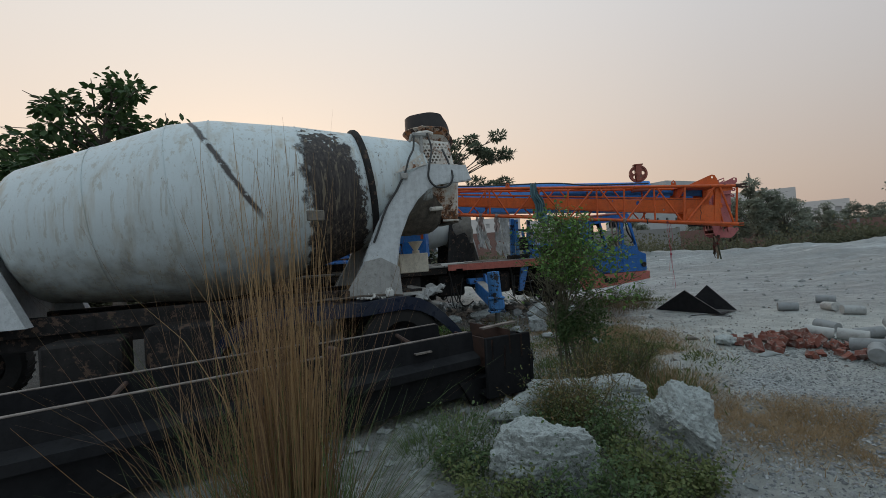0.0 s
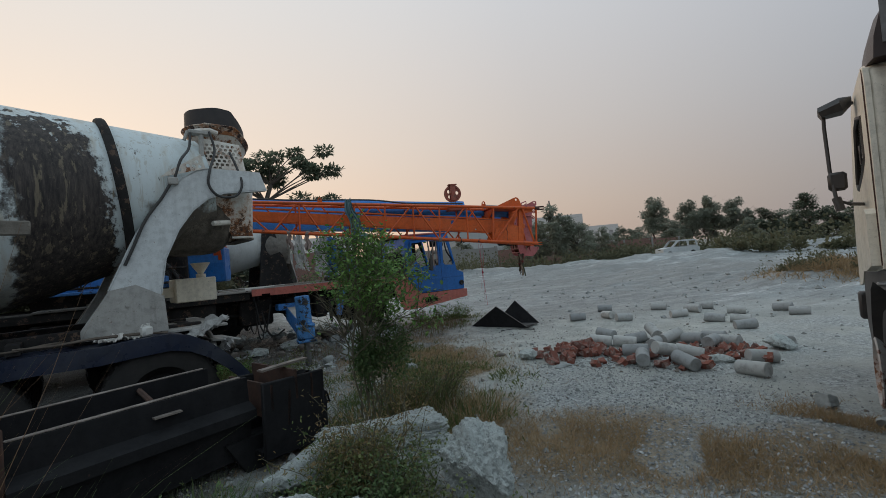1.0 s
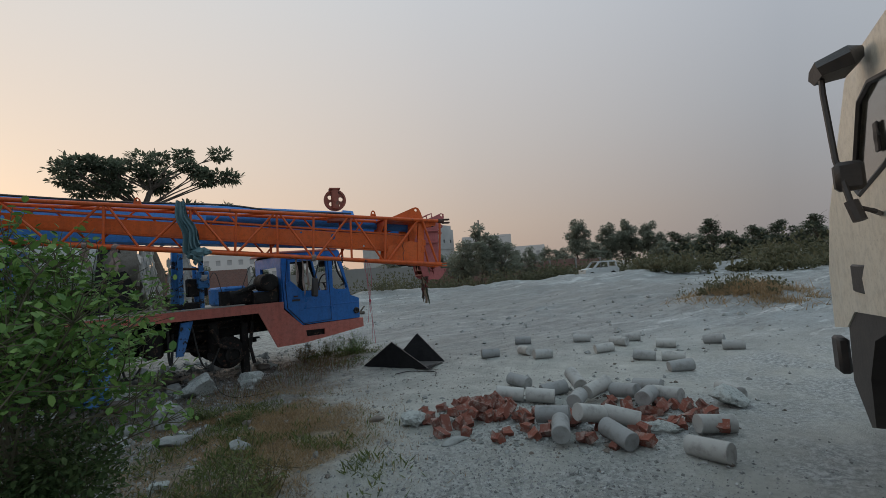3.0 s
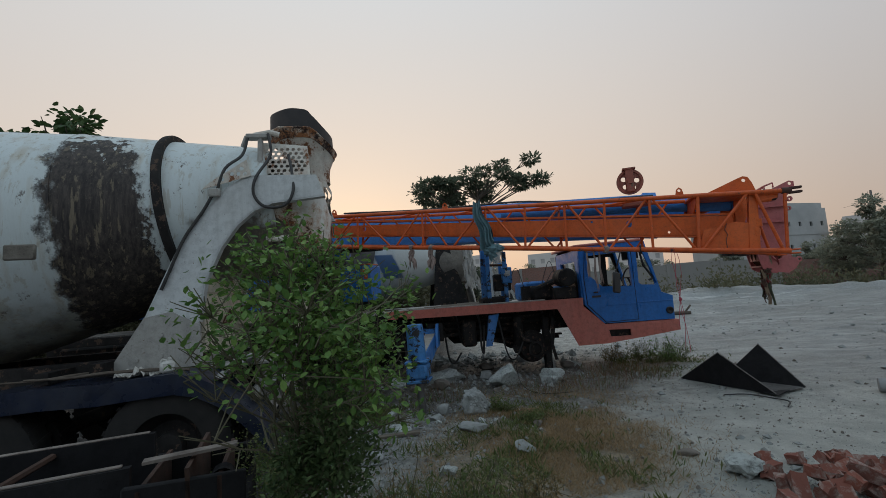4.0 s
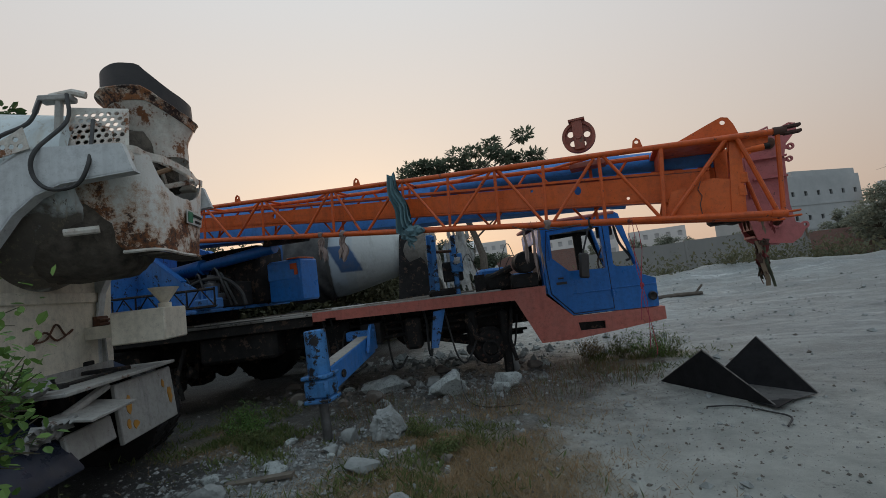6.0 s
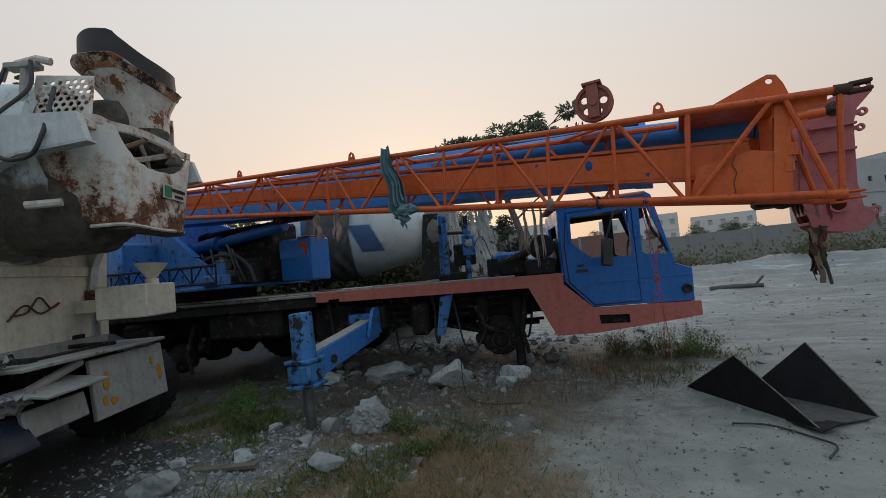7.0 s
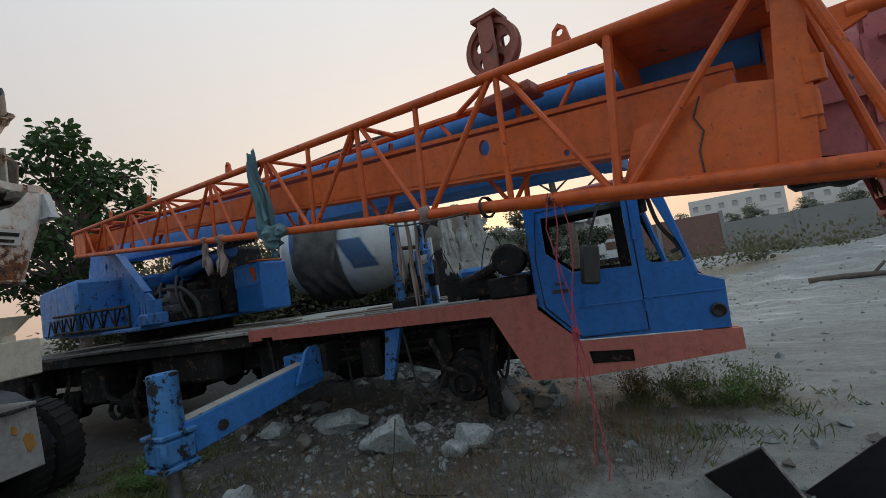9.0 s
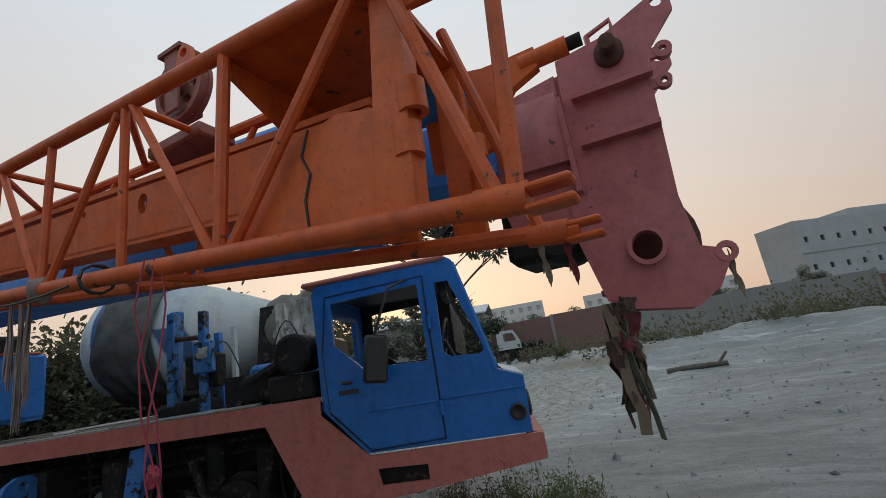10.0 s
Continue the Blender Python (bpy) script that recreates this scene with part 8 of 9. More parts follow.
def far_trees():
    rng = random.Random(77)
    # direction from the yard's entrance, distance, height, width
    rows = ((35.9, 38, 5.7, 1.15), (38.6, 40, 4.7, 1.2), (33.6, 41, 4.4, 1.2), (31.0, 50, 3.8, 1.2), (33, 49, 4.0, 1.3), (39.5, 44, 4.2, 1.1), (42, 52, 4.0, 1.1), (44.5, 62, 4.6, 1.2), (47.7, 68, 8.6, 0.8), (51.6, 70, 7.6, 0.9), (53.6, 71, 8.0, 0.9), (55.8, 70, 7.2, 0.9), (50, 66, 4.4, 1.3), (58.2, 62, 5.0, 1.2), (62.2, 60, 6.0, 1.2), (65.5, 62, 4.8, 1.2), (67.9, 61, 5.0, 1.2), (60, 66, 4.6, 1.3), (71, 60, 5.2, 1.3), (75, 58, 5.6, 1.3), (79, 58, 5.2, 1.3), (24, 58, 4.4, 1.3), (19, 60, 4.0, 1.3), (-2, 70, 5.6, 1.3), (3, 64, 5.0, 1.3), (8, 72, 5.6, 1.4), (13, 68, 4.8, 1.3), (-8, 66, 6.0, 1.3), (-14, 62, 6.2, 1.3), (-20, 60, 6.0, 1.3), (-27, 58, 6.0, 1.3), (16, 80, 5.6, 1.4), (-33, 24, 4.4, 1.3), (-27, 25, 4.7, 1.3), (-21, 26, 4.6, 1.3), (-15, 28, 5.3, 1.3), (-9, 30, 5.3, 1.3), (-4, 31, 5.0, 1.3), (49, 80, 5.8, 1.7), (53, 82, 6.2, 1.8), (57, 76, 5.0, 1.7), (61, 74, 4.8, 1.7), (66, 72, 4.6, 1.7), (70, 70, 4.8, 1.7), (46, 60, 4.0, 1.2), (57, 58, 3.6, 1.2), (64, 57, 3.6, 1.2))
    base = []
    for k in range(5):
        tall = k == 3
        base.append(clump_tree("tree", pose(0, 0, -400), "hazy green tree along the edge of the yard", 60 + k, 6.2 if tall else 3.4, 0.17, crown(90 + k, 40 if tall else 36, 2.2 if tall else 2.6, 2.6 if tall else 0.8, 7.6, 0.55, 1.0, 0.15), 190, "leaf_edge" if k == 4 else "leaf_hazed", 0.25, 0.6))
        base[-1]["group"] = "trees along the yard's edge"
    placed = set()
    for i, (az, dist, h, w) in enumerate(rows):
        a = radians(az)
        k = 3 if h > 7 else 4 if 57 < az < 73 and dist < 63 or az < -1 and dist < 40 and i % 2 else i % 3
        s = h / 8.2
        m = Matrix.Translation((1.1 + dist * math.sin(a), 1.0 + dist * math.cos(a), -0.15)) @ Matrix.Rotation(rng.uniform(0, 6.28), 4, "Z") @ Matrix.Diagonal((s * w, s * w, s, 1))
        if k not in placed:
            base[k].matrix_world = m
            placed.add(k)
        else:
            copy_thing(base[k], Matrix.Identity(4)).matrix_world = m


far_trees()
# low scrub belt: shrubs beyond counting
rng = random.Random(91)
pts = []
for k in range(190):
    az = radians(rng.uniform(42, 74))
    dist = rng.uniform(37, 60)
    x, y = dist * math.sin(az), dist * math.cos(az)
    if abs(math.degrees(az) - 50) < 4 and dist < 52:
        continue
    r = rng.uniform(0.3, 0.8) if dist < 46 else rng.uniform(0.7, 1.9)
    z0 = height(x, y)
    for _ in range(90):
        v = Vector((rng.gauss(0, 0.5), rng.gauss(0, 0.5), abs(rng.gauss(0, 0.5)))) * r
        pts.append((Vector((x, y, z0)) + v, Vector((v.x, v.y, v.z + 0.4)).normalized()))
vs, fs = leaves_mesh(pts, 0.36, rng, 0.55)
sm = bpy.data.meshes.new("scrub")
sm.from_pydata([tuple(v) for v in vs], [], fs)
sm.materials.append(M["leaf_scrub"])
tagged(new("scrub", sm), "low yellow-green scrub along the edge of the yard", "scrub", kind="stuff")
pts = []
for k in range(34):
    x, y = rng.gauss(16.6, 1.0), rng.gauss(8.7, 0.5)
    z0 = height(x, y)
    r = rng.uniform(0.12, 0.38)
    for _ in range(60):
        v = Vector((rng.gauss(0, 0.5), rng.gauss(0, 0.5), abs(rng.gauss(0, 0.7)))) * r
        pts.append((Vector((x, y, z0)) + v, Vector((v.x, v.y, v.z + 0.4)).normalized()))
vs, fs = leaves_mesh(pts, 0.10, rng, 0.5)
sm = bpy.data.meshes.new("weed_patch")
sm.from_pydata([tuple(v) for v in vs], [], fs)
sm.materials.append(M["leaf_scrub"])
tagged(new("weed_patch", sm), "yellow-green weeds on a low bank", "weeds", kind="stuff")

# ---- stone, brick and concrete on the ground ----
rk = Mat("rough_stone", 0.95, 0, 0.2)
rk.color(rk.mix(rk.math("MULTIPLY", rk.step(rk.noise(24, 9, 0.85), 0.50, 0.60), 0.75), rk.mix(rk.noise(3.5, 7, 0.7), (0.64, 0.68, 0.665), (0.40, 0.43, 0.41)), (0.16, 0.17, 0.16)))
rk.bump(rk.noise(30, 10, 0.8), 0.035, 0.9)
M["rock"] = rk.m
M["stone_pale"] = simple("pale_broken_stone", (0.36, 0.375, 0.365), (0.19, 0.20, 0.19), 7, 0.95, 0, 0.7, 25, 0.02)
M["stone_brown"] = simple("brown_broken_stone", (0.20, 0.175, 0.15), (0.12, 0.105, 0.09), 7, 0.95, 0, 0.6, 25, 0.02)


def rock(x, y, size, seed, label, mat="rock", sub=4, rough=0.5, rot=0, sink=0.25, name="boulder", cat="boulder"):
    bm = rock_geo(size, seed, sub, rough)
    for f in bm.faces:
        f.smooth = sub > 3
    ob = part(name, bm, mat)
    ob.matrix_world = pose(x, y, height(x, y) + size[2] * (1 - sink) - 0.02, 0, 0, rot)
    return tagged(ob, label, cat)


rock(0.50, 2.58, (0.33, 0.28, 0.25), 1, "rough grey-white boulder beside the trough", sub=6, rough=0.62)
rock(1.50, 2.80, (0.23, 0.28, 0.28), 2, "rough grey-white boulder among weeds", sub=6, rough=0.62)
rock(1.16, 3.72, (0.58, 0.36, 0.20), 3, "long low grey boulder overgrown with weeds", sub=6, rough=0.62, rot=-8)
rock(0.55, 3.62, (0.28, 0.22, 0.16), 4, "grey boulder against the trough's end", sub=4, rough=0.7)
rock(1.05, 3.4, (0.2, 0.16, 0.13), 14, "small grey boulder between the others", sub=4, rough=0.7)
rock(1.64, 7.72, (0.21, 0.19, 0.20), 5, "pale grey boulder near the outrigger jack", "stone_pale", 5, 0.7)
rock(1.98, 9.12, (0.27, 0.24, 0.19), 6, "grey angular boulder below the crane", "rock", 4, 0.5, 25)
rock(0.98, 9.55, (0.42, 0.25, 0.13), 7, "flat grey slab of rock under the crane", "rock", 4, 0.5)
rock(1.68, 6.92, (0.16, 0.13, 0.08), 8, "flat pale broken slab", "stone_pale", 3, 0.3)
rock(0.64, 6.35, (0.18, 0.14, 0.11), 9, "pale angular stone on stony soil", "stone_pale", 4, 0.5)
rock(1.25, 7.65, (0.11, 0.10, 0.09), 10, "small pale angular stone on stony soil", "stone_pale", 3, 0.4)
rock(2.35, 7.05, (0.075, 0.07, 0.05), 11, "brownish broken stone in dry grass", "stone_brown", 3, 0.4)
rock(2.2, 6.3, (0.12, 0.09, 0.07), 12, "pale broken stone in dry grass", "stone_pale", 3, 0.4)
rock(4.66, 2.62, (0.10, 0.09, 0.08), 13, "angular dusty stone beside the truck wheel", "stone_pale", 4, 0.5)
rock(4.55, 2.15, (0.11, 0.10, 0.07), 18, "pale stone at the truck wheel", "stone_pale", 4, 0.5)
rock(3.55, 6.15, (0.10, 0.06, 0.04), 15, "brown loaf-shaped stone on bare ground", "stone_brown", 3, 0.3)
rock(2.7, 9.35, (0.20, 0.18, 0.14), 16, "grey stone below the crane's axle", "rock", 4, 0.5)
rock(0.2, 9.3, (0.2, 0.16, 0.10), 17, "grey stone below the crane", "rock", 4, 0.5)

cc = Mat("cast_concrete", 0.9, 0, 0.3)
cc.color(cc.mix(cc.math("MULTIPLY", cc.step(cc.noise(11, 6), 0.5, 0.7), 0.5), cc.mix(cc.rand(), (0.27, 0.28, 0.28), (0.44, 0.44, 0.42)), (0.15, 0.145, 0.135)))
cc.bump(cc.noise(45, 5), 0.006, 0.4)
M["concrete"] = cc.m
gs = Mat("crushed_gravel", 0.95, 0, 0.2)
gs.color(gs.mix(gs.island(), (0.14, 0.145, 0.145), (0.44, 0.445, 0.44)))
M["gravel_stone"] = gs.m
CYR, CYL = 0.078, 0.31


def core_mesh():
    g = Geo().lathe([(-CYL / 2, 0.0), (-CYL / 2, CYR - 0.005), (-CYL / 2 + 0.005, CYR), (CYL / 2 - 0.005, CYR), (CYL / 2, CYR - 0.005), (CYL / 2, 0.0)], 24)
    return part("concrete_cylinder", g, "concrete")


core = tagged(core_mesh(), "grey cast concrete test cylinder lying on the ground", "concrete cylinder", "concrete test cylinders")
spread_out = [(6.35, 7.88, -28), (7.58, 8.45, -44), (6.86, 7.56, -100), (6.85, 7.12, -17), (7.9, 6.75, -29), (8.45, 6.88, -80), (8.4, 7.68, -55), (8.88, 6.94, -57), (7.69, 5.84, -59), (7.88, 5.5, -61), (7.38, 5.09, -35), (8.78, 6.2, -56), (9.5, 5.79, -74), (9.18, 5.32, -64)]
heaped = [(5.44, 6.05, -82, 0), (4.94, 5.62, -41, 0.02), (5.16, 5.36, -48, 0.02), (5.72, 5.36, -116, 0.10), (5.72, 5.04, -6, 0.08), (5.86, 4.80, -88, 0.05), (5.80, 4.49, 200, 0.06), (6.08, 4.46, -87, 0.02), (4.74, 4.74, -52, 0.05), (4.52, 4.42, -135, 0.06), (4.92, 4.44, -8, 0.10), (4.82, 4.08, -100, 0.03), (5.60, 3.72, -28, 0), (5.10, 3.50, -88, 0), (5.16, 4.30, -55, 0.05), (6.70, 4.15, -118, 0), (6.30, 4.83, -75, 0), (5.35, 5.0, 30, 0.03), (5.5, 5.5, -20, 0.0), (6.0, 5.25, 10, 0.0)]
first = True
crng = random.Random(3)
for row in [(*r, 0.0) for r in spread_out] + heaped:
    x, y, a, lift = row
    m = pose(x, y, height(x, y) + CYR - 0.008 + lift, crng.uniform(0, 360), crng.uniform(-6, 6) * (1 + lift * 20), a)
    if first:
        core.matrix_world = m
        first = False
    else:
        copy_thing(core, m)

copy_thing(core, pose(2.72, 10.20, 0.17, 0, 52, 70))

bk = Mat("red_brick", 0.95, 0, 0.2)
bk.color(bk.mix(bk.step(bk.noise(12, 7, 0.7), 0.48, 0.66), bk.mix(bk.rand(), (0.24, 0.085, 0.06), (0.17, 0.075, 0.06)), (0.33, 0.28, 0.25)))
bk.bump(bk.noise(40, 6), 0.01, 0.6)
M["brick"] = bk.m
brick_bases = []
for k in range(5):
    r = random.Random(200 + k)
    bm = bmesh.new()
    bmesh.ops.create_cube(bm, size=1)
    bmesh.ops.subdivide_edges(bm, edges=bm.edges[:], cuts=1, use_grid_fill=True)
    ln = (0.20, 0.12, 0.10, 0.15, 0.08)[k]
    for v in bm.verts:
        q = v.co
        cut = 0.25 * r.random() if q.x > 0.4 else 0
        v.co = Vector((q.x * ln - cut * ln, q.y * 0.09, q.z * 0.066)) + Vector((r.gauss(0, 1), r.gauss(0, 1), r.gauss(0, 1))) * 0.006
    ob = part("broken_brick", bm, "brick")
    brick_bases.append(tagged(ob, "broken red brick in the rubble heap", "brick", "rubble bricks"))
brng = random.Random(17)
for i in range(120):
    if i < 62:
        x, y = brng.gauss(4.42, 0.25), brng.gauss(5.50, 0.25)
        top_h = 0.16 * math.exp(-((x - 4.42) ** 2 + (y - 5.50) ** 2) / 0.10)
    else:
        f = brng.random()
        x, y = 4.6 + 1.2 * f + brng.gauss(0, 0.22), 4.75 - 0.6 * f + brng.gauss(0, 0.28)
        top_h = 0.08 * brng.random()
    b = brick_bases[i % 5]
    m = pose(x, y, height(x, y) + 0.03 + top_h * brng.random(), brng.gauss(0, 35), brng.gauss(0, 30), brng.uniform(0, 360))
    if i < 5:
        b.matrix_world = m
    else:
        copy_thing(b, m)
rock(3.80, 5.85, (0.16, 0.13, 0.10), 61, "lump of set grey gravel at the rubble heap", "rock", 4, 0.8)
rock(3.86, 5.08, (0.15, 0.07, 0.04), 62, "pale broken slab beside the bricks", "stone_pale", 3, 0.3)
rock(5.32, 4.12, (0.26, 0.14, 0.07), 63, "pitted grey slab in the rubble heap", "rock", 4, 0.6, -50)
rock(6.45, 4.05, (0.2, 0.18, 0.12), 64, "grey lump in the rubble heap", "rock", 4, 0.6)

# loose stones and chips: beyond counting
srng = random.Random(5)
vs, fs = [], []
octa = [(1, 0, 0), (-1, 0, 0), (0, 1, 0), (0, -1, 0), (0, 0, 1), (0, 0, -1)]
of = [(0, 2, 4), (2, 1, 4), (1, 3, 4), (3, 0, 4), (2, 0, 5), (1, 2, 5), (3, 1, 5), (0, 3, 5)]


def chips(name, spots, mat, label):
    vs, fs = [], []
    for cx, cy, rx, ry, n, s0, s1 in spots:
        for _ in range(n):
            x, y = cx + srng.gauss(0, rx), cy + srng.gauss(0, ry)
            s = s0 * (s1 / s0) ** (srng.random() ** 2.2)
            q = Euler((srng.uniform(-0.4, 0.4), srng.uniform(-0.4, 0.4), srng.uniform(0, 6.3))).to_matrix()
            sc = Vector((s * srng.uniform(0.6, 1.2), s * srng.uniform(0.55, 1.0), s * srng.uniform(0.45, 0.85)))
            k = len(vs)
            o = Vector((x, y, height(x, y) + sc.z * 0.18))
            for v in octa:
                j = Vector((srng.uniform(0.6, 1.2), srng.uniform(0.6, 1.2), srng.uniform(0.6, 1.2)))
                vs.append(tuple(o + q @ Vector((v[0] * sc.x * j.x, v[1] * sc.y * j.y, v[2] * sc.z * j.z))))
            fs += [tuple(k + i for i in f) for f in of]
    me = bpy.data.meshes.new(name)
    me.from_pydata(vs, [], fs)
    me.materials.append(M[mat])
    return tagged(new(name, me), label, "stones", kind="stuff")


chips("loose_stones", [(1.0, 7.0, 0.6, 0.5, 1100, 0.007, 0.045), (0.6, 6.4, 0.5, 0.4, 360, 0.007, 0.045), (1.7, 8.2, 0.8, 0.6, 620, 0.007, 0.05), (2.0, 9.6, 1.2, 0.4, 420, 0.01, 0.09), (5.0, 4.6, 0.7, 0.6, 700, 0.006, 0.05), (4.2, 5.5, 0.5, 0.45, 400, 0.006, 0.05), (3.0, 6.0, 1.2, 1.5, 500, 0.005, 0.035), (6, 6, 3, 2.5, 700, 0.006, 0.05), (12, 10, 5, 4, 700, 0.01, 0.12), (0.8, 3.2, 0.6, 0.4, 420, 0.006, 0.06), (0.1, 3.0, 0.5, 0.45, 520, 0.006, 0.06), (-0.3, 3.6, 0.4, 0.3, 260, 0.008, 0.09), (1.2, 5.0, 0.9, 0.7, 420, 0.006, 0.06), (9, 20, 6, 3, 500, 0.01, 0.07), (7.0, 15, 2.5, 3.5, 900, 0.008, 0.04), (8, 21, 4, 3, 700, 0.01, 0.06), (5.5, 33, 2.8, 2.6, 900, 0.06, 0.40), (1.5, 11.8, 1.2, 0.6, 500, 0.02, 0.16)], "stone_pale", "pale broken stones and chips strewn on the soil")
chips("loose_stones", [(1.2, 7.4, 0.9, 0.9, 600, 0.006, 0.05), (2.4, 9.9, 1.4, 0.4, 400, 0.01, 0.1), (0.3, 9.5, 1.2, 0.5, 300, 0.01, 0.1), (3.4, 8.0, 1.0, 1.0, 900, 0.004, 0.022), (4.6, 7.2, 1.2, 1.0, 900, 0.004, 0.022), (2.5, 6.4, 0.8, 0.9, 500, 0.005, 0.03), (5.2, 4.8, 0.8, 0.6, 300, 0.006, 0.05), (8, 7, 4, 3, 220, 0.006, 0.05)], "stone_brown", "brown stones and clods strewn on the soil")
chips("gravel", [(1.0, 7.0, 0.8, 0.7, 2600, 0.005, 0.03), (1.2, 4.9, 1.0, 0.6, 1500, 0.005, 0.025), (2.0, 9.7, 1.6, 0.45, 1800, 0.006, 0.04), (4.6, 7.6, 1.6, 1.2, 900, 0.004, 0.018), (3.1, 2.2, 0.75, 0.55, 6500, 0.005, 0.024), (2.6, 3.2, 1.0, 0.8, 4200, 0.005, 0.022), (3.8, 3.4, 0.8, 0.7, 4200, 0.005, 0.022), (3.4, 4.4, 0.7, 0.6, 2400, 0.005, 0.02), (1.7, 2.4, 0.7, 0.5, 2600, 0.005, 0.024)], "gravel_stone", "grey crushed gravel beside the truck")

# rubble and stones below the crane and beside the mixer
for k in range(46):
    q = random.Random(300 + k)
    p = CR @ Vector((q.uniform(-4.4, -0.2), q.uniform(-0.5, 1.6), 0))
    sz = 0.035 + 0.11 * q.random() ** 2
    rock(p.x, p.y, (sz * q.uniform(0.9, 1.6), sz, sz * q.uniform(0.5, 0.9)), 300 + k, "broken grey stone in the rubble below the crane", ("rock", "stone_brown", "rock", "stone_pale", "stone_brown")[k % 5], 3, 0.5, q.uniform(0, 180), name="stone", cat="stone")
for k in range(14):
    q = random.Random(340 + k)
    x, y = q.uniform(0.2, 2.0), q.uniform(5.8, 8.3)
    sz = q.uniform(0.035, 0.085)
    rock(x, y, (sz * q.uniform(0.9, 1.7), sz, sz * q.uniform(0.5, 0.9)), 340 + k, "pale angular stone on stony soil", ("stone_pale", "rock")[k % 2], 3, 0.45, q.uniform(0, 180), name="stone", cat="stone")
# broken plaster, sticks and a plastic jug left on the mixer's mudguard
M["plaster_bit"] = simple("broken_plaster", (0.62, 0.60, 0.56), (0.40, 0.38, 0.34), 8, 0.95)
def crumpled(name, m, lx, ly, amp, mat, label, seed, cat="sheet metal"):
    """A crumpled sheet with torn edges, two skins thick."""
    g = Geo()
    nx_, ny_ = 22, 14
    r = random.Random(seed)
    ea = [r.uniform(0.8, 1.05) for _ in range(ny_ + 1)]
    eb_ = [r.uniform(0.75, 1.05) for _ in range(nx_ + 1)]
    for s_ in (0, 1):
        grid = [[g.bm.verts.new(m @ Vector(((i / nx_ - 0.5) * lx * ea[j], (j / ny_ - 0.5) * ly * eb_[i], amp * (abs(noise.noise(Vector((i * 0.23, j * 0.27, seed)))) + 0.4 * abs(noise.noise(Vector((i * 0.7, j * 0.7, seed + 3))))) * 2 - 0.006 * s_))) for j in range(ny_ + 1)] for i in range(nx_ + 1)]
        for i in range(nx_):
            for j in range(ny_):
                g.bm.faces.new((grid[i][j], grid[i + 1][j], grid[i + 1][j + 1], grid[i][j + 1]))
    ob = part(name, g, mat)
    return tagged(ob, label, cat)


M["sheet_pale"] = paint("dented_grey_sheet", (0.40, 0.40, 0.385), (0.22, 0.215, 0.205), worn=(0.10, 0.07, 0.055), wear=0.60, dust=(0.45, 0.43, 0.40), dusty=0.4, rough=0.75)
crumpled("crumpled_sheet", MX @ pose(0.66, 0.86, 0.90, 0, 22, 6), 0.70, 0.50, 0.07, "sheet_pale", "crumpled grey sheet metal lying on the mudguard", 3)
crumpled("crumpled_sheet", MX @ pose(0.38, 0.82, 0.66, 8, 46, 10), 0.40, 0.42, 0.06, "sheet_pale", "torn grey sheet hanging over the mudguard's end", 8)
crumpled("cement_sack", MX @ pose(1.30, 0.92, 0.975, 0, -3, 15), 0.42, 0.24, 0.05, "plaster_bit", "flattened pale cement sack on the mudguard", 12, "sack")
jug = tagged(part("plastic_jug", Geo().box(-0.055, 0.055, -0.04, 0.04, 0, 0.10, bevel=0.02).tube([(-0.02, 0, 0.10), (-0.02, 0, 0.125)], 0.018, 10).tube([(0.0, 0, 0.10), (0.035, 0, 0.118), (0.052, 0, 0.09)], 0.009, 6), "sign_white"), "small white plastic jug on the mudguard", "jug")
jug.matrix_world = MX @ pose(1.10, 0.96, 0.985, 0, 0, 30)
for k, (x, y, z, l, rz, r_) in enumerate(((1.6, 1.05, 1.02, 0.9, 10, 0.016), (1.25, 0.85, 0.995, 0.7, -20, 0.012), (1.9, 0.9, 1.01, 0.8, 30, 0.014))):
    st = tagged(part("stick", Geo().tube(soft([(-l / 2, 0, 0), (-l * 0.1, 0.02, 0.02), (l * 0.2, -0.01, 0.01), (l / 2, 0.03, 0.03)]), r_, 6, r_end=r_ * 0.5), "bark"), "dry stick lying on the mudguard", "stick")
    st.matrix_world = MX @ pose(x, y, z, 0, 0, rz)
# clods and torn pieces on the dark ground below the mixer
for k in range(16):
    q = random.Random(430 + k)
    x, y = q.uniform(-2.6, 0.2), q.uniform(4.4, 5.4)
    sz = q.uniform(0.03, 0.09)
    rock(x, y, (sz * 1.4, sz, sz * 0.6), 430 + k, "dark clod on the soil by the mixer", "stone_brown", 2, 0.5, q.uniform(0, 180), name="clod", cat="clod")
# ---- folded black steel plates ----
scrap = thing("folded_steel_plate", pose(5.0, 8.55, 0), "folded black steel plate with two pointed flaps", "scrap metal")


M["dusty_plate"] = paint("dusty_black_steel", (0.11, 0.105, 0.10), (0.04, 0.038, 0.037), worn=(0.02, 0.02, 0.02), wear=0.60, dust=(0.22, 0.21, 0.20), dusty=0.5, rough=0.8, spec=0.2)
M["worn_edge"] = simple("worn_steel_edge", (0.26, 0.24, 0.22), (0.03, 0.028, 0.027), 22, 0.7)


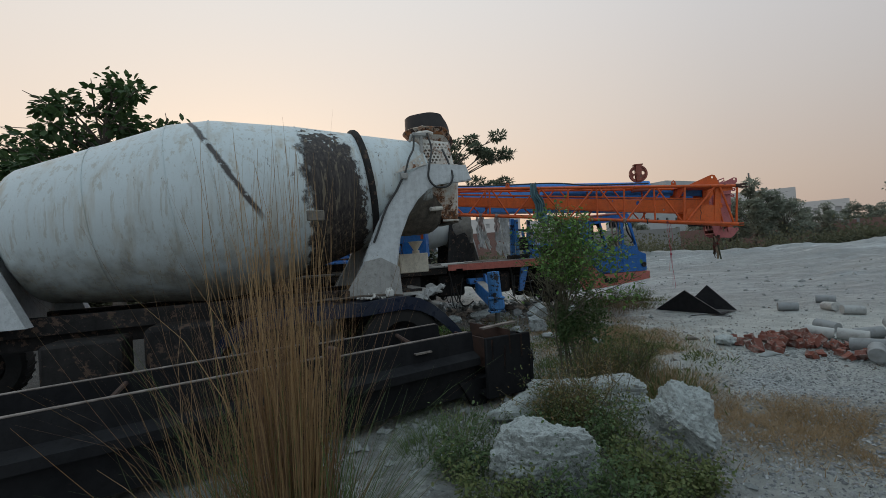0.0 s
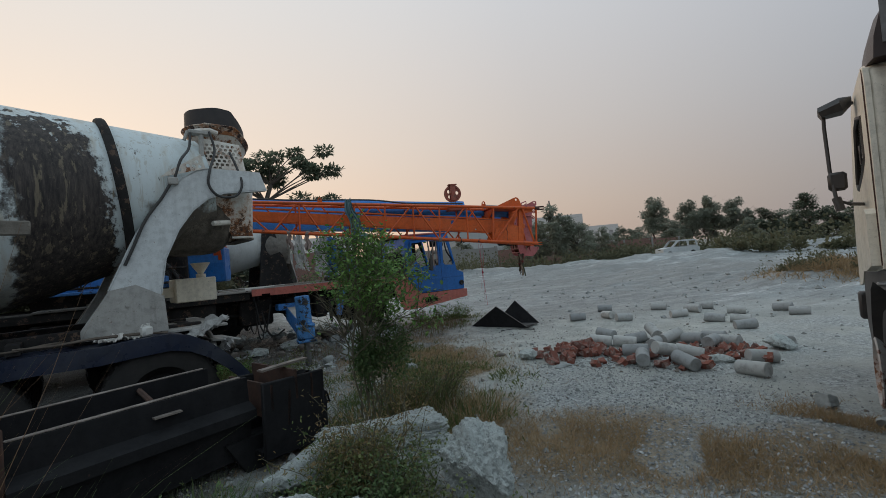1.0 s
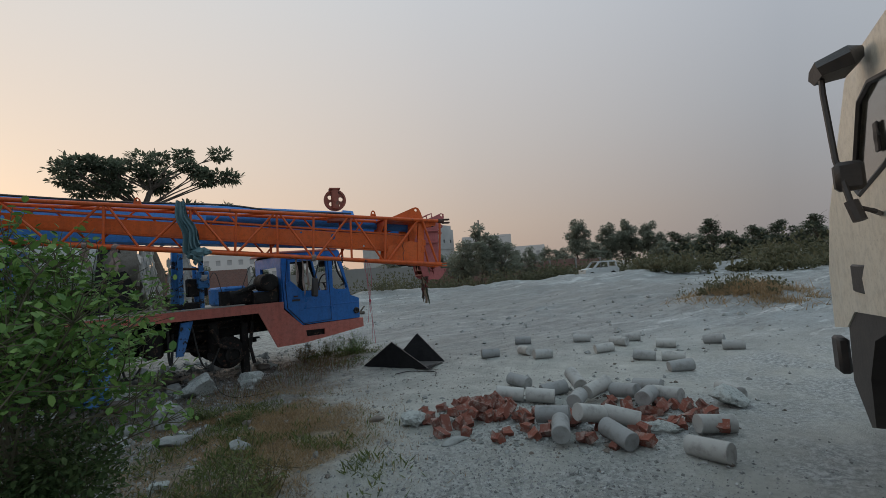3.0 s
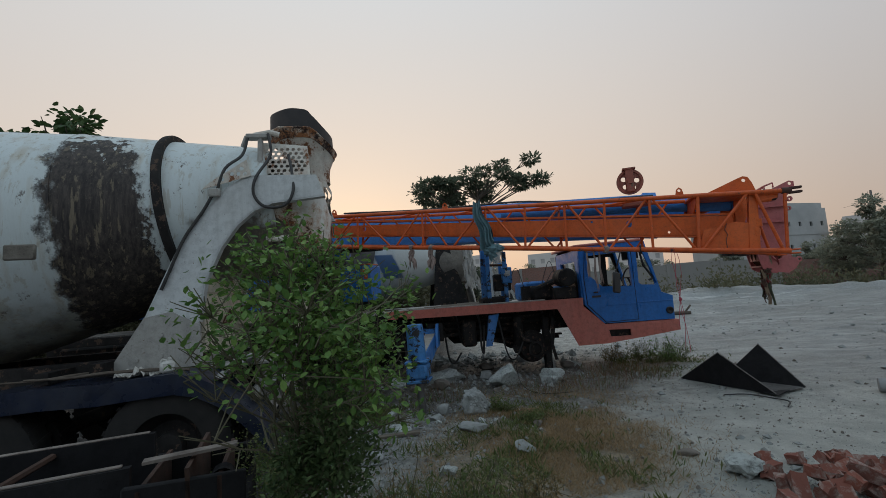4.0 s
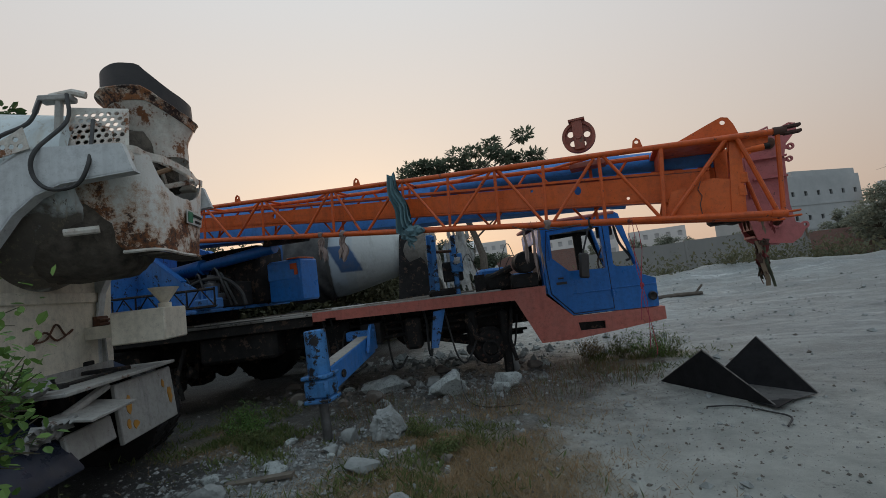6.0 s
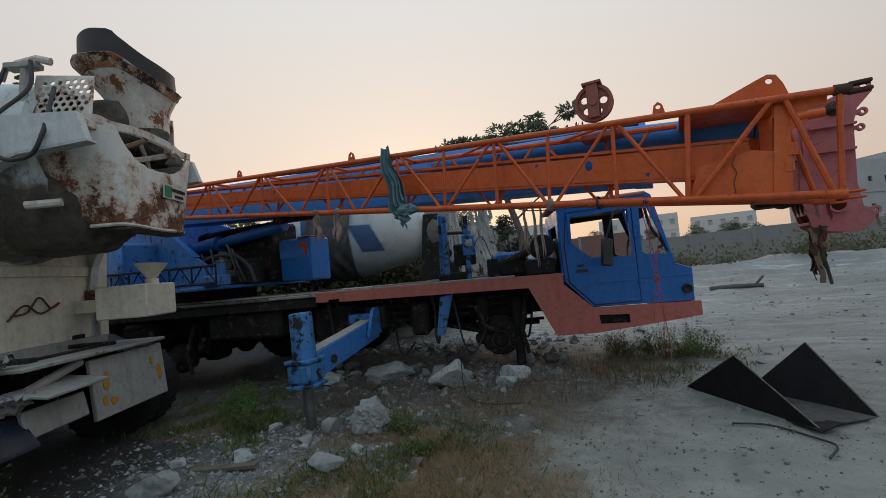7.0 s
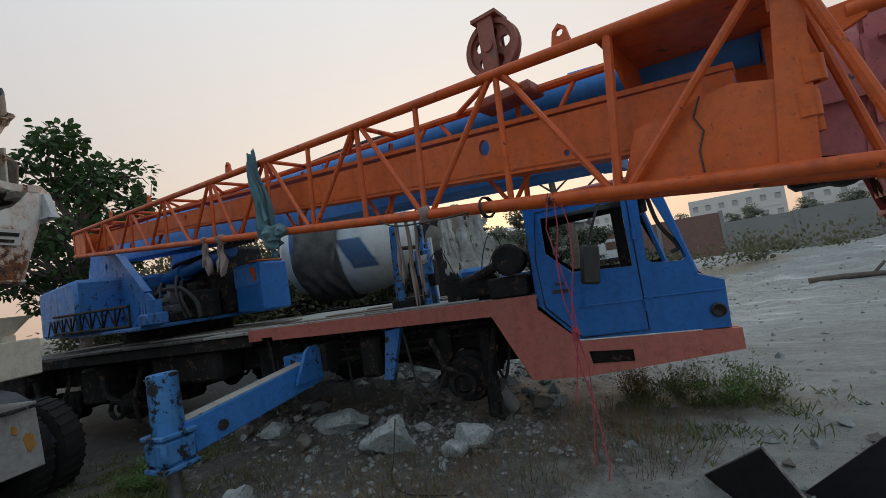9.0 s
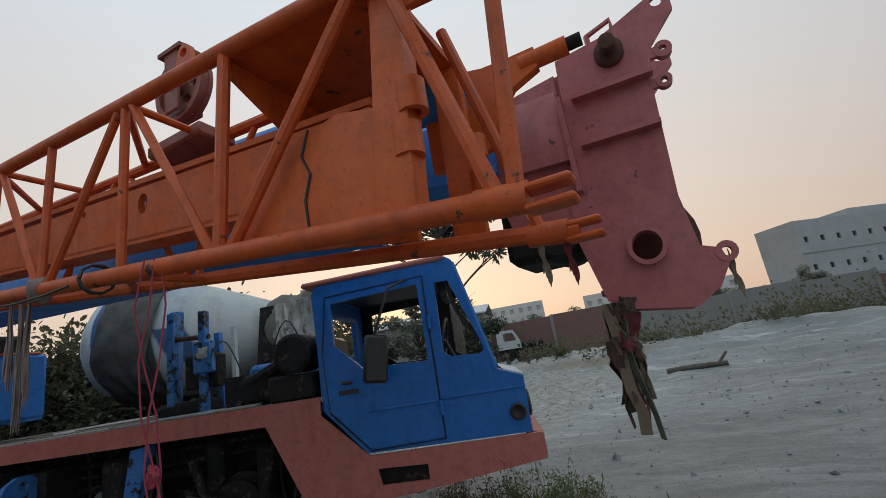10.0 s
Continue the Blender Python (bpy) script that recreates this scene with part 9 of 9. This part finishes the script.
def slab(a, b, c, th=0.012, mat="black_steel", name="flap", parent=scrap, extra=None):
    pts = [Vector(p) - Vector((5.0, 8.55, 0)) for p in ([a, b, c] + ([extra] if extra else []))]
    n = (pts[1] - pts[0]).cross(pts[2] - pts[0]).normalized() * th
    k = len(pts)
    g = Geo()
    g.grow(pts + [p + n for p in pts], [tuple(range(k)), tuple(range(2 * k - 1, k - 1, -1))] + [(i, (i + 1) % k, (i + 1) % k + k, i + k) for i in range(k)])
    return part(name, g, mat, parent)


slab((4.50, 9.12, 0.0), (5.14, 7.92, 0.02), (4.80, 8.52, 0.43))
slab((4.98, 8.95, 0.01), (5.62, 8.22, 0.02), (5.43, 8.80, 0.47))
slab((4.60, 9.05, 0.015), (5.14, 7.96, 0.02), (5.60, 8.20, 0.02), 0.008, "dusty_plate", "floor_plate", scrap, (5.02, 8.95, 0.02))
slab((5.0, 8.12, 0.015), (5.12, 7.84, 0.03), (5.30, 7.95, 0.06), 0.006, "black_steel", "bent_corner", scrap, (5.25, 8.12, 0.02))
for p, q in (((4.50, 9.12, 0.004), (4.80, 8.52, 0.437)), ((4.80, 8.52, 0.437), (5.14, 7.92, 0.024)), ((4.98, 8.95, 0.012), (5.43, 8.80, 0.477)), ((5.43, 8.80, 0.477), (5.62, 8.22, 0.024))):
    part("worn_edge", Geo().tube([Vector(p) - Vector((5.0, 8.55, 0)), Vector(q) - Vector((5.0, 8.55, 0))], 0.0075, 5), "worn_edge", scrap, "scuffed pale edge")
tagged(part("rubber_hose", Geo().tube(soft([(4.62, 8.05, 0.01), (4.85, 8.0, 0.02), (5.05, 7.8, 0.012), (5.12, 7.65, 0.012), (5.0, 7.45, 0.012)]), 0.008, 6), "rubber_black"), "thin black rubber hose on the ground", "hose")
tagged(part("cable", Geo().tube(soft([(2.15, 9.0, 0.35), (2.2, 8.85, 0.10), (2.35, 8.6, 0.015), (2.6, 8.45, 0.012), (2.9, 8.5, 0.012)]), 0.006, 5), "rubber_black"), "thin black cable trailing on the ground", "cable")
LOGX, LOGY = 7.75, 19.6
tagged(part("log", Geo().tube([(LOGX + a, LOGY + 0.1 * b, height(LOGX + a, LOGY) + 0.06) for a, b in ((-0.7, 0), (0, 0.6), (0.7, 0))], 0.08, 8, r_end=0.06).tube([(LOGX + 0.5, LOGY, height(LOGX, LOGY) + 0.08), (LOGX + 0.75, LOGY + 0.1, height(LOGX, LOGY) + 0.32)], 0.035, 6), "bark"), "grey fallen log on the slurry", "log")
tagged(part("plank", Geo().box(-0.28, 0.28, -0.035, 0.035, 0, 0.025, pose(0.85, 6.75, 0.02, 2, -3, 12)), "wood"), "weathered wooden plank on stony soil", "plank")

# ---- rags, ropes and cloths tied to the jib ----
def J(u, y, z):
    return JB @ Vector((u, y, z))


def cloth_thing(name, world_m, w, h, mat, label, seed, folds=3.0, ragged=0.15):
    t = thing(name, Matrix.Identity(4), label, "cloth")
    hanging("cloth", t, world_m, w, h, mat, "", seed, folds, ragged)
    return t


R8 = Matrix.Rotation(radians(-9.2), 4, "Z")
tc = cloth_thing("tied_cloth", Matrix.Translation(J(3.64, 0.06, 2.70)) @ R8 @ Matrix.Rotation(radians(-13), 4, "Y"), 0.21, 0.70, "cloth_teal", "faded teal cloth tied over the jib", 2, 3.2, 0.04)
hanging("cloth_layer", tc, Matrix.Translation(J(3.60, 0.10, 2.62)) @ R8 @ Matrix.Rotation(radians(-17), 4, "Y"), 0.11, 0.58, "cloth_teal", "", 9, 2.2, 0.1)
for k, (du, dz, rr) in enumerate(((0.0, 0.0, 0.085), (0.07, -0.03, 0.07), (-0.07, 0.015, 0.065), (0.03, -0.08, 0.06))):
    part("knot", rock_geo((rr * 1.25, rr, rr * 0.85), 71 + k, 3, 0.9), "cloth_teal", tc).location = J(3.43 + du, 0.05, 2.03 + dz)
hanging("cloth_tail", tc, Matrix.Translation(J(3.47, 0.06, 2.0)) @ R8, 0.07, 0.16, "cloth_teal", "", 12, 1.5, 0.3)
for u, s in ((2.02, 81), (4.65, 82), (4.35, 83)):
    t = thing("knotted_rag", Matrix.Identity(4), "dirty rag knotted round the jib's lower chord", "rag")
    part("knot", rock_geo((0.055, 0.05, 0.05), s, 3, 0.9), "cloth_grey", t).location = J(u, 0.0, bot(u))
    if u > 3:
        hanging("cloth", t, Matrix.Translation(J(u, 0.02, bot(u))) @ R8, 0.10, 0.32, "cloth_grey", "", s, 2.0, 0.4)
for u, s, h in ((2.17, 5, 0.60), (2.11, 6, 0.52), (2.25, 8, 0.42)):
    cloth_thing("hanging_rag", Matrix.Translation(J(u, 0.0, bot(u) + 0.02)) @ R8, 0.032, h, "cloth_grey", "long dirty rag hanging from the jib", s, 1.6, 0.35)
rp = thing("red_rope", Matrix.Identity(4), "frayed red rope hanging from the jib to the bumper", "rope")
for k in range(3):
    q = random.Random(k)
    a = J(1.24 + 0.02 * k, 0.03, bot(1.24) + 0.03)
    part("strand", Geo().tube([a + Vector((0.03 * math.sin(j * 1.1 + k * 2) * (j > 0), 0.02 * math.cos(j + k), -j * 0.155 - (0.1 if j == 7 else 0))) for j in range(9 - k)], 0.0028, 5), "rope_red", rp)
part("rope_tangle", rock_geo((0.018, 0.016, 0.03), 91, 3, 1.8), "rope_red", rp).location = J(1.26, 0.03, 1.20)
wire = thing("loose_wire", Matrix.Identity(4), "thin black wire drooping from the jib", "wire")
part("wire", Geo().tube(soft([J(2.35, 0.04, bot(2.3)), J(2.2, 0.05, bot(2.2) - 0.05), J(1.9, 0.05, bot(1.9) - 0.04), J(1.7, 0.05, bot(1.7) - 0.02)]), 0.005, 5), "rubber_black", wire)
part("wire_loop", Geo().tube([J(1.62 + 0.012 * math.sin(k * 0.7), 0.052 * math.cos(k * 0.63), bot(1.62) + 0.052 * math.sin(k * 0.63)) for k in range(31)], 0.005, 5), "rubber_black", wire)
rag = thing("rag_bundle", Matrix.Identity(4), "bundle of dark and tan rags hanging from the boom head", "rag")
for k in range(40):
    q = random.Random(500 + k)
    top_p = J(0.075 + q.gauss(0, 0.018), -0.93 + q.gauss(0, 0.018), 1.48)
    h_, sway = q.uniform(0.12, 0.36) if k % 3 else q.uniform(0.30, 0.47), 0.10 * q.random()
    a_, fan = q.uniform(0, 6.28), q.uniform(0.0, 0.035)
    path = [top_p + Vector((0.012 * n / 6 + fan * math.cos(a_) * n / 6 + q.gauss(0, 0.009), fan * math.sin(a_) * n / 6 + q.gauss(0, 0.009), -h_ * n / 6)) for n in range(7)]
    g_ = Geo()
    wv = Vector((math.cos(a_), math.sin(a_), 0)) * q.uniform(0.007, 0.020)
    tv = Vector((-math.sin(a_), math.cos(a_), 0)) * 0.0018
    ring, turn = [], q.uniform(-0.25, 0.25)
    for n, p in enumerate(path):
        tw = Matrix.Rotation(turn * n, 3, "Z")
        ring.append([g_.bm.verts.new(p + tw @ (sx * wv + sy * tv)) for sx, sy in ((-1, -1), (1, -1), (1, 1), (-1, 1))])
    for n in range(6):
        for i in range(4):
            g_.bm.faces.new((ring[n][i], ring[n][(i + 1) % 4], ring[n + 1][(i + 1) % 4], ring[n + 1][i])).smooth = True
    part("rag_strip", g_, ("rag_a", "rag_b", "rag_c", "rag_a", "rag_d", "rag_b", "rag_a")[k % 7], rag)
for k in range(9):
    q = random.Random(980 + k)
    part("rag_clump", rock_geo((q.uniform(0.034, 0.05), q.uniform(0.034, 0.05), q.uniform(0.045, 0.07)), 97 + k, 3, 1.3), ("rag_a", "rag_a", "rag_c")[k % 3], rag).location = J(0.075 + q.gauss(0, 0.02), -0.93 + q.gauss(0, 0.02), 1.46 - 0.024 * k)
for u, y, z, mt in ((0.10, -0.375, 1.66, "rag_c"), (0.17, -0.372, 1.67, "rag_b"), (-0.32, -0.917, 1.57, "rag_b")):
    t = thing("rag", Matrix.Identity(4), "short rag tied to the boom head", "rag")
    hanging("rag_strip", t, Matrix.Translation(J(u, y, z)) @ R8, 0.022, 0.13, mt, "", 7, 0.4, 0.3, 0.003)

# ---- boundary wall, buildings and distant things ----
wb_ = Mat("wall_plaster", 0.95)
wb_.color(wb_.mix(wb_.noise(0.7, 7, 0.7, (1, 1, 0.5)), (0.30, 0.29, 0.27), (0.20, 0.195, 0.185)))
wb_.bump(wb_.noise(8, 6), 0.03, 0.4)
M["plaster"] = wb_.m
br_ = Mat("brick_wall", 0.95)
tb_ = br_.n.new("ShaderNodeTexBrick")
tb_.inputs["Color1"].default_value, tb_.inputs["Color2"].default_value, tb_.inputs["Mortar"].default_value = (0.27, 0.125, 0.095, 1), (0.20, 0.095, 0.075, 1), (0.22, 0.20, 0.18, 1)
tb_.inputs["Scale"].default_value = 4.0
tb_.inputs["Mortar Size"].default_value = 0.015
mp_ = br_.n.new("ShaderNodeMapping")
mp_.inputs["Rotation"].default_value = (radians(90), 0, 0)
br_.l.new(br_.co, mp_.inputs[0])
br_.l.new(mp_.outputs[0], tb_.inputs["Vector"])
br_.color(br_.mix(br_.math("MULTIPLY", br_.noise(0.9, 6), 0.4), tb_.outputs["Color"], (0.13, 0.11, 0.10)))
M["brick_wall"] = br_.m
M["bldg"] = simple("raw_concrete_building", (0.46, 0.46, 0.45), (0.35, 0.355, 0.35), 0.4, 0.95)
# far walls and window panes paled: distance haze mixed into their colours
M["bldg_hazed"] = simple("haze_paled_walls", (0.66, 0.62, 0.59), (0.60, 0.56, 0.53), 0.4, 0.95)
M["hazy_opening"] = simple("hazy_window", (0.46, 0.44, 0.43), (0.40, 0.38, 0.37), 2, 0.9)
M["dark_opening"] = simple("dark_interior", (0.035, 0.035, 0.036), (0.05, 0.05, 0.05), 2, 0.9)

WL = pose(-18, 45.5, 0, 0, 0, -4)
wall = thing("wall_boundary", WL, "plastered and bare brick boundary wall of the yard", "wall", kind="structure")
for i in range(16):
    x0 = i * 4.2
    br_seg = i in (3, 4, 5) or i > 9
    h = (3.1 if i < 6 else 2.45 if i < 10 else 2.0) + 0.08 * ((i * 7) % 3)
    part("wall_panel", Geo().box(x0, x0 + 3.95, 0, 0.22, -0.3, h), "brick_wall" if br_seg else "plaster", wall)
    part("pilaster", Geo().box(x0 + 3.95, x0 + 4.2, -0.08, 0.30, -0.3, h + 0.10, bevel=0.02), "plaster", wall)


def building(x, y, rz, w, d, h, storeys, cols, mat, label, parapet=0.5, name="building", win=(1.0, 1.2)):
    t = thing(name, pose(x, y, -0.2, 0, 0, rz), label, "building")
    sh = h / storeys
    holes = []
    for s in range(storeys):
        for c in range(cols):
            cx = (c + 0.5) * w / cols
            z0 = s * sh + sh * 0.35
            holes.append([(cx - win[0] / 2, z0), (cx + win[0] / 2, z0), (cx + win[0] / 2, z0 + win[1]), (cx - win[0] / 2, z0 + win[1])])
    f = part("wall", Geo().plate([(0, 0), (w, 0), (w, h + parapet), (0, h + parapet)], 0, 0.25, holes=holes), mat, t)
    part("side_wall", Geo().box(0, 0.25, 0.25, d, 0, h + parapet).box(w - 0.25, w, 0.25, d, 0, h + parapet).box(0.25, w - 0.25, d - 0.25, d, 0, h + parapet), mat, t)
    part("roof", Geo().box(0.25, w - 0.25, 0.25, d - 0.25, h - 0.2, h), mat, t)
    for s in range(1, storeys):
        part("storey_band", Geo().box(-0.06, w + 0.06, -0.08, 0.0, s * sh - 0.12, s * sh + 0.12), mat, t)
    for q in holes:
        part("window", Geo().box(q[0][0], q[1][0], 0.18, 0.24, q[0][1], q[2][1]), "hazy_opening" if mat == "bldg_hazed" else "dark_opening", t)
    return t


bl = building(29.2, 64.0, 27, 20, 5.0, 9.4, 3, 9, "bldg", "unfinished grey concrete building beyond the yard", 0.5, win=(0.55, 0.6))
part("roof_room", Geo().box(8.5, 19.8, 0.3, 4.7, 9.9, 10.7), "bldg", bl)
building(6, 118, -8, 17, 12, 9.6, 3, 7, "bldg_hazed", "hazy pale apartment building in the distance")
building(-20, 122, 4, 16, 12, 11.0, 4, 7, "bldg_hazed", "hazy pale apartment block in the distance")
building(27, 124, -10, 13, 10, 8.6, 3, 5, "bldg_hazed", "hazy pale building in the distance")
building(-44, 120, 8, 18, 12, 9.0, 3, 7, "bldg_hazed", "hazy pale building far behind the mixer truck")
building(60, 96, -30, 24, 10, 6.6, 2, 7, "bldg_hazed", "pale low building behind the trees")
building(47, 70, -32, 9, 6, 7.6, 2, 3, "bldg_hazed", "pale yellowish building beside the unfinished one")
shed = thing("shed", pose(-11, 40, 0, 0, 0, 6), "low shed with a pale sheet roof behind the crane", "shed")
part("wall", Geo().box(0, 9, 0, 0.2, 0, 4.2).box(0, 9, 5.8, 6, 0, 4.2).box(0, 0.2, 0.2, 5.8, 0, 4.2).box(8.8, 9, 0.2, 5.8, 0, 4.2), "plaster", shed)
rf = Geo().plate([(-0.3, 4.15), (-0.3, 4.25), (3.1, 5.1), (6.3, 4.25), (6.3, 4.15), (3.1, 5.0)], -0.3, 9.3, RX)
part("roof", rf, "white_paint", shed, "pale sheet roof")
mast = thing("lattice_mast", pose(38, 52, 0), "thin steel mast beyond the trees", "mast")
part("pole", Geo().tube([(0, 0, 0), (0, 0, 8.6)], 0.10, 6), "bare_metal", mast)

# abandoned white car at the far edge of the yard
car = thing("abandoned_car", pose(37.4, 31.5, height(37.4, 31.5) - 0.05, 0, 0, 160), "abandoned dirty white car without doors or glass", "car")
body = [(-1.75, 0.45), (-1.80, 0.85), (-1.6, 0.95), (1.0, 1.0), (1.75, 0.88), (1.8, 0.45)]
cabn = [(-1.62, 0.95), (-1.5, 1.55), (-1.3, 1.62), (0.25, 1.62), (0.42, 1.55), (0.95, 1.0)]
wins = [[(-1.45, 1.05), (-1.38, 1.48), (-0.75, 1.5), (-0.75, 1.05)], [(-0.62, 0.98), (-0.62, 1.5), (0.22, 1.5), (0.70, 1.02)]]
part("body", Geo().plate(body, -0.75, 0.75), "white_paint", car)
part("cabin_side", Geo().plate(cabn, -0.74, -0.70, holes=wins).plate(cabn, 0.70, 0.74, holes=wins), "white_paint", car)
part("roof", Geo().box(-1.4, 0.35, -0.72, 0.72, 1.58, 1.63, bevel=0.02), "white_paint", car)
for y in (-0.7, 0.7):
    part("windscreen_pillar", Geo().tube([(0.95, y, 1.0), (0.40, y, 1.56)], 0.03, 6), "white_paint", car)
part("tailgate", Geo().box(-1.62, -1.5, -0.7, 0.7, 0.95, 1.1), "white_paint", car)
part("interior", Geo().box(-1.5, 0.8, -0.66, 0.66, 0.90, 1.03), "dark_opening", car)
for x in (-1.1, 1.15):
    for y in (-0.72, 0.72):
        w_ = part("wheel", Geo().lathe([(-0.09, 0.0), (-0.09, 0.26), (-0.06, 0.29), (0.06, 0.29), (0.09, 0.26), (0.09, 0.0)], 20, pose(x, y, 0.33, 0, 0, 90)), "rubber", car)

# small white tractor unit and scrap near the wall
wt = thing("small_truck", pose(-0.6, 41.5, 0.2, 0, 0, 10), "old white truck cab on a dark chassis by the wall", "truck")
part("cab", Geo().plate([(-0.8, 0.9), (-0.8, 2.3), (0.5, 2.3), (0.9, 1.5), (0.95, 0.9)], -0.9, 0.9, holes=[[(-0.3, 1.5), (-0.3, 2.1), (0.4, 2.1), (0.65, 1.5)]]), "white_paint", wt)
part("chassis", Geo().box(-0.8, 3.2, -0.7, 0.7, 0.55, 0.9, bevel=0.05).box(0.9, 2.6, -0.8, 0.8, 0.9, 1.25, bevel=0.1), "grime", wt)
for x in (0.2, 2.6):
    for y in (-0.8, 0.8):
        tyre(wt, x, y, 0.42, 0.42, 0.24, "grime", 1 if y > 0 else -1)
sp = thing("scrap_frame", pose(5.2, 31.0, 0.35, 0, 0, -15), "pale scrap pipe frame lying in weeds", "scrap metal")
for k in range(4):
    part("pipe", Geo().tube([(-1.6, k * 0.3, 0.05), (1.6, k * 0.3 - 0.2, 0.25)], 0.045, 6), "white_paint", sp)
for k in range(3):
    part("pipe", Geo().tube([(-1.2 + k, -0.1, 0.1), (-1.0 + k, 1.0, 0.2)], 0.045, 6), "white_paint", sp)
pts = []
rng = random.Random(55)
for k in range(90):
    x, y = rng.uniform(-12, 12), rng.uniform(24, 33)
    z0 = height(x, y)
    r = rng.uniform(0.3, 0.9)
    for _ in range(70):
        v = Vector((rng.gauss(0, 0.5), rng.gauss(0, 0.5), abs(rng.gauss(0, 0.5)))) * r
        pts.append((Vector((x, y, z0)) + v, Vector((v.x, v.y, v.z + 0.4)).normalized()))
for k in range(70):
    x, y = rng.uniform(13, 29), rng.uniform(27.5, 31)
    z0 = height(x, y)
    r = rng.uniform(0.4, 1.1) * (1.5 if k % 9 == 0 else 1)
    for _ in range(90):
        v = Vector((rng.gauss(0, 0.5), rng.gauss(0, 0.5), abs(rng.gauss(0, 0.6)))) * r
        pts.append((Vector((x, y, z0)) + v, Vector((v.x, v.y, v.z + 0.4)).normalized()))
for k in range(160):
    x, y = rng.uniform(-16, -1.5), rng.uniform(13.5, 19)
    r = rng.uniform(0.3, 0.9)
    for _ in range(80):
        v = Vector((rng.gauss(0, 0.5), rng.gauss(0, 0.5), abs(rng.gauss(0, 0.7)))) * r
        pts.append((Vector((x, y, height(x, y))) + v, Vector((v.x, v.y, v.z + 0.4)).normalized()))
for k in range(620):
    x = rng.uniform(-17, -1.0)
    y = 13.6 + 0.1 * (x + 14) + rng.uniform(0, 4.5)
    tall = 3.0 + 0.5 * math.sin(x * 1.3) + 0.3 * math.sin(x * 3.1) - 0.10 * max(0.0, x + 7)
    z0 = height(x, y) + tall * rng.random() ** 0.8
    r = rng.uniform(0.4, 0.8)
    for _ in range(110):
        v = Vector((rng.gauss(0, 0.5), rng.gauss(0, 0.5), rng.gauss(0, 0.5))) * r
        if z0 + v.z > 0.02:
            pts.append((Vector((x, y, z0)) + v, Vector((v.x, v.y, v.z + 0.4)).normalized()))
vs, fs = leaves_mesh(pts, 0.19, rng, 0.55)
sm = bpy.data.meshes.new("undergrowth")
sm.from_pydata([tuple(v) for v in vs], [], fs)
sm.materials.append(M["leaf_scrub"])
tagged(new("undergrowth", sm), "green undergrowth behind the crane and along the wall", "undergrowth", kind="stuff")
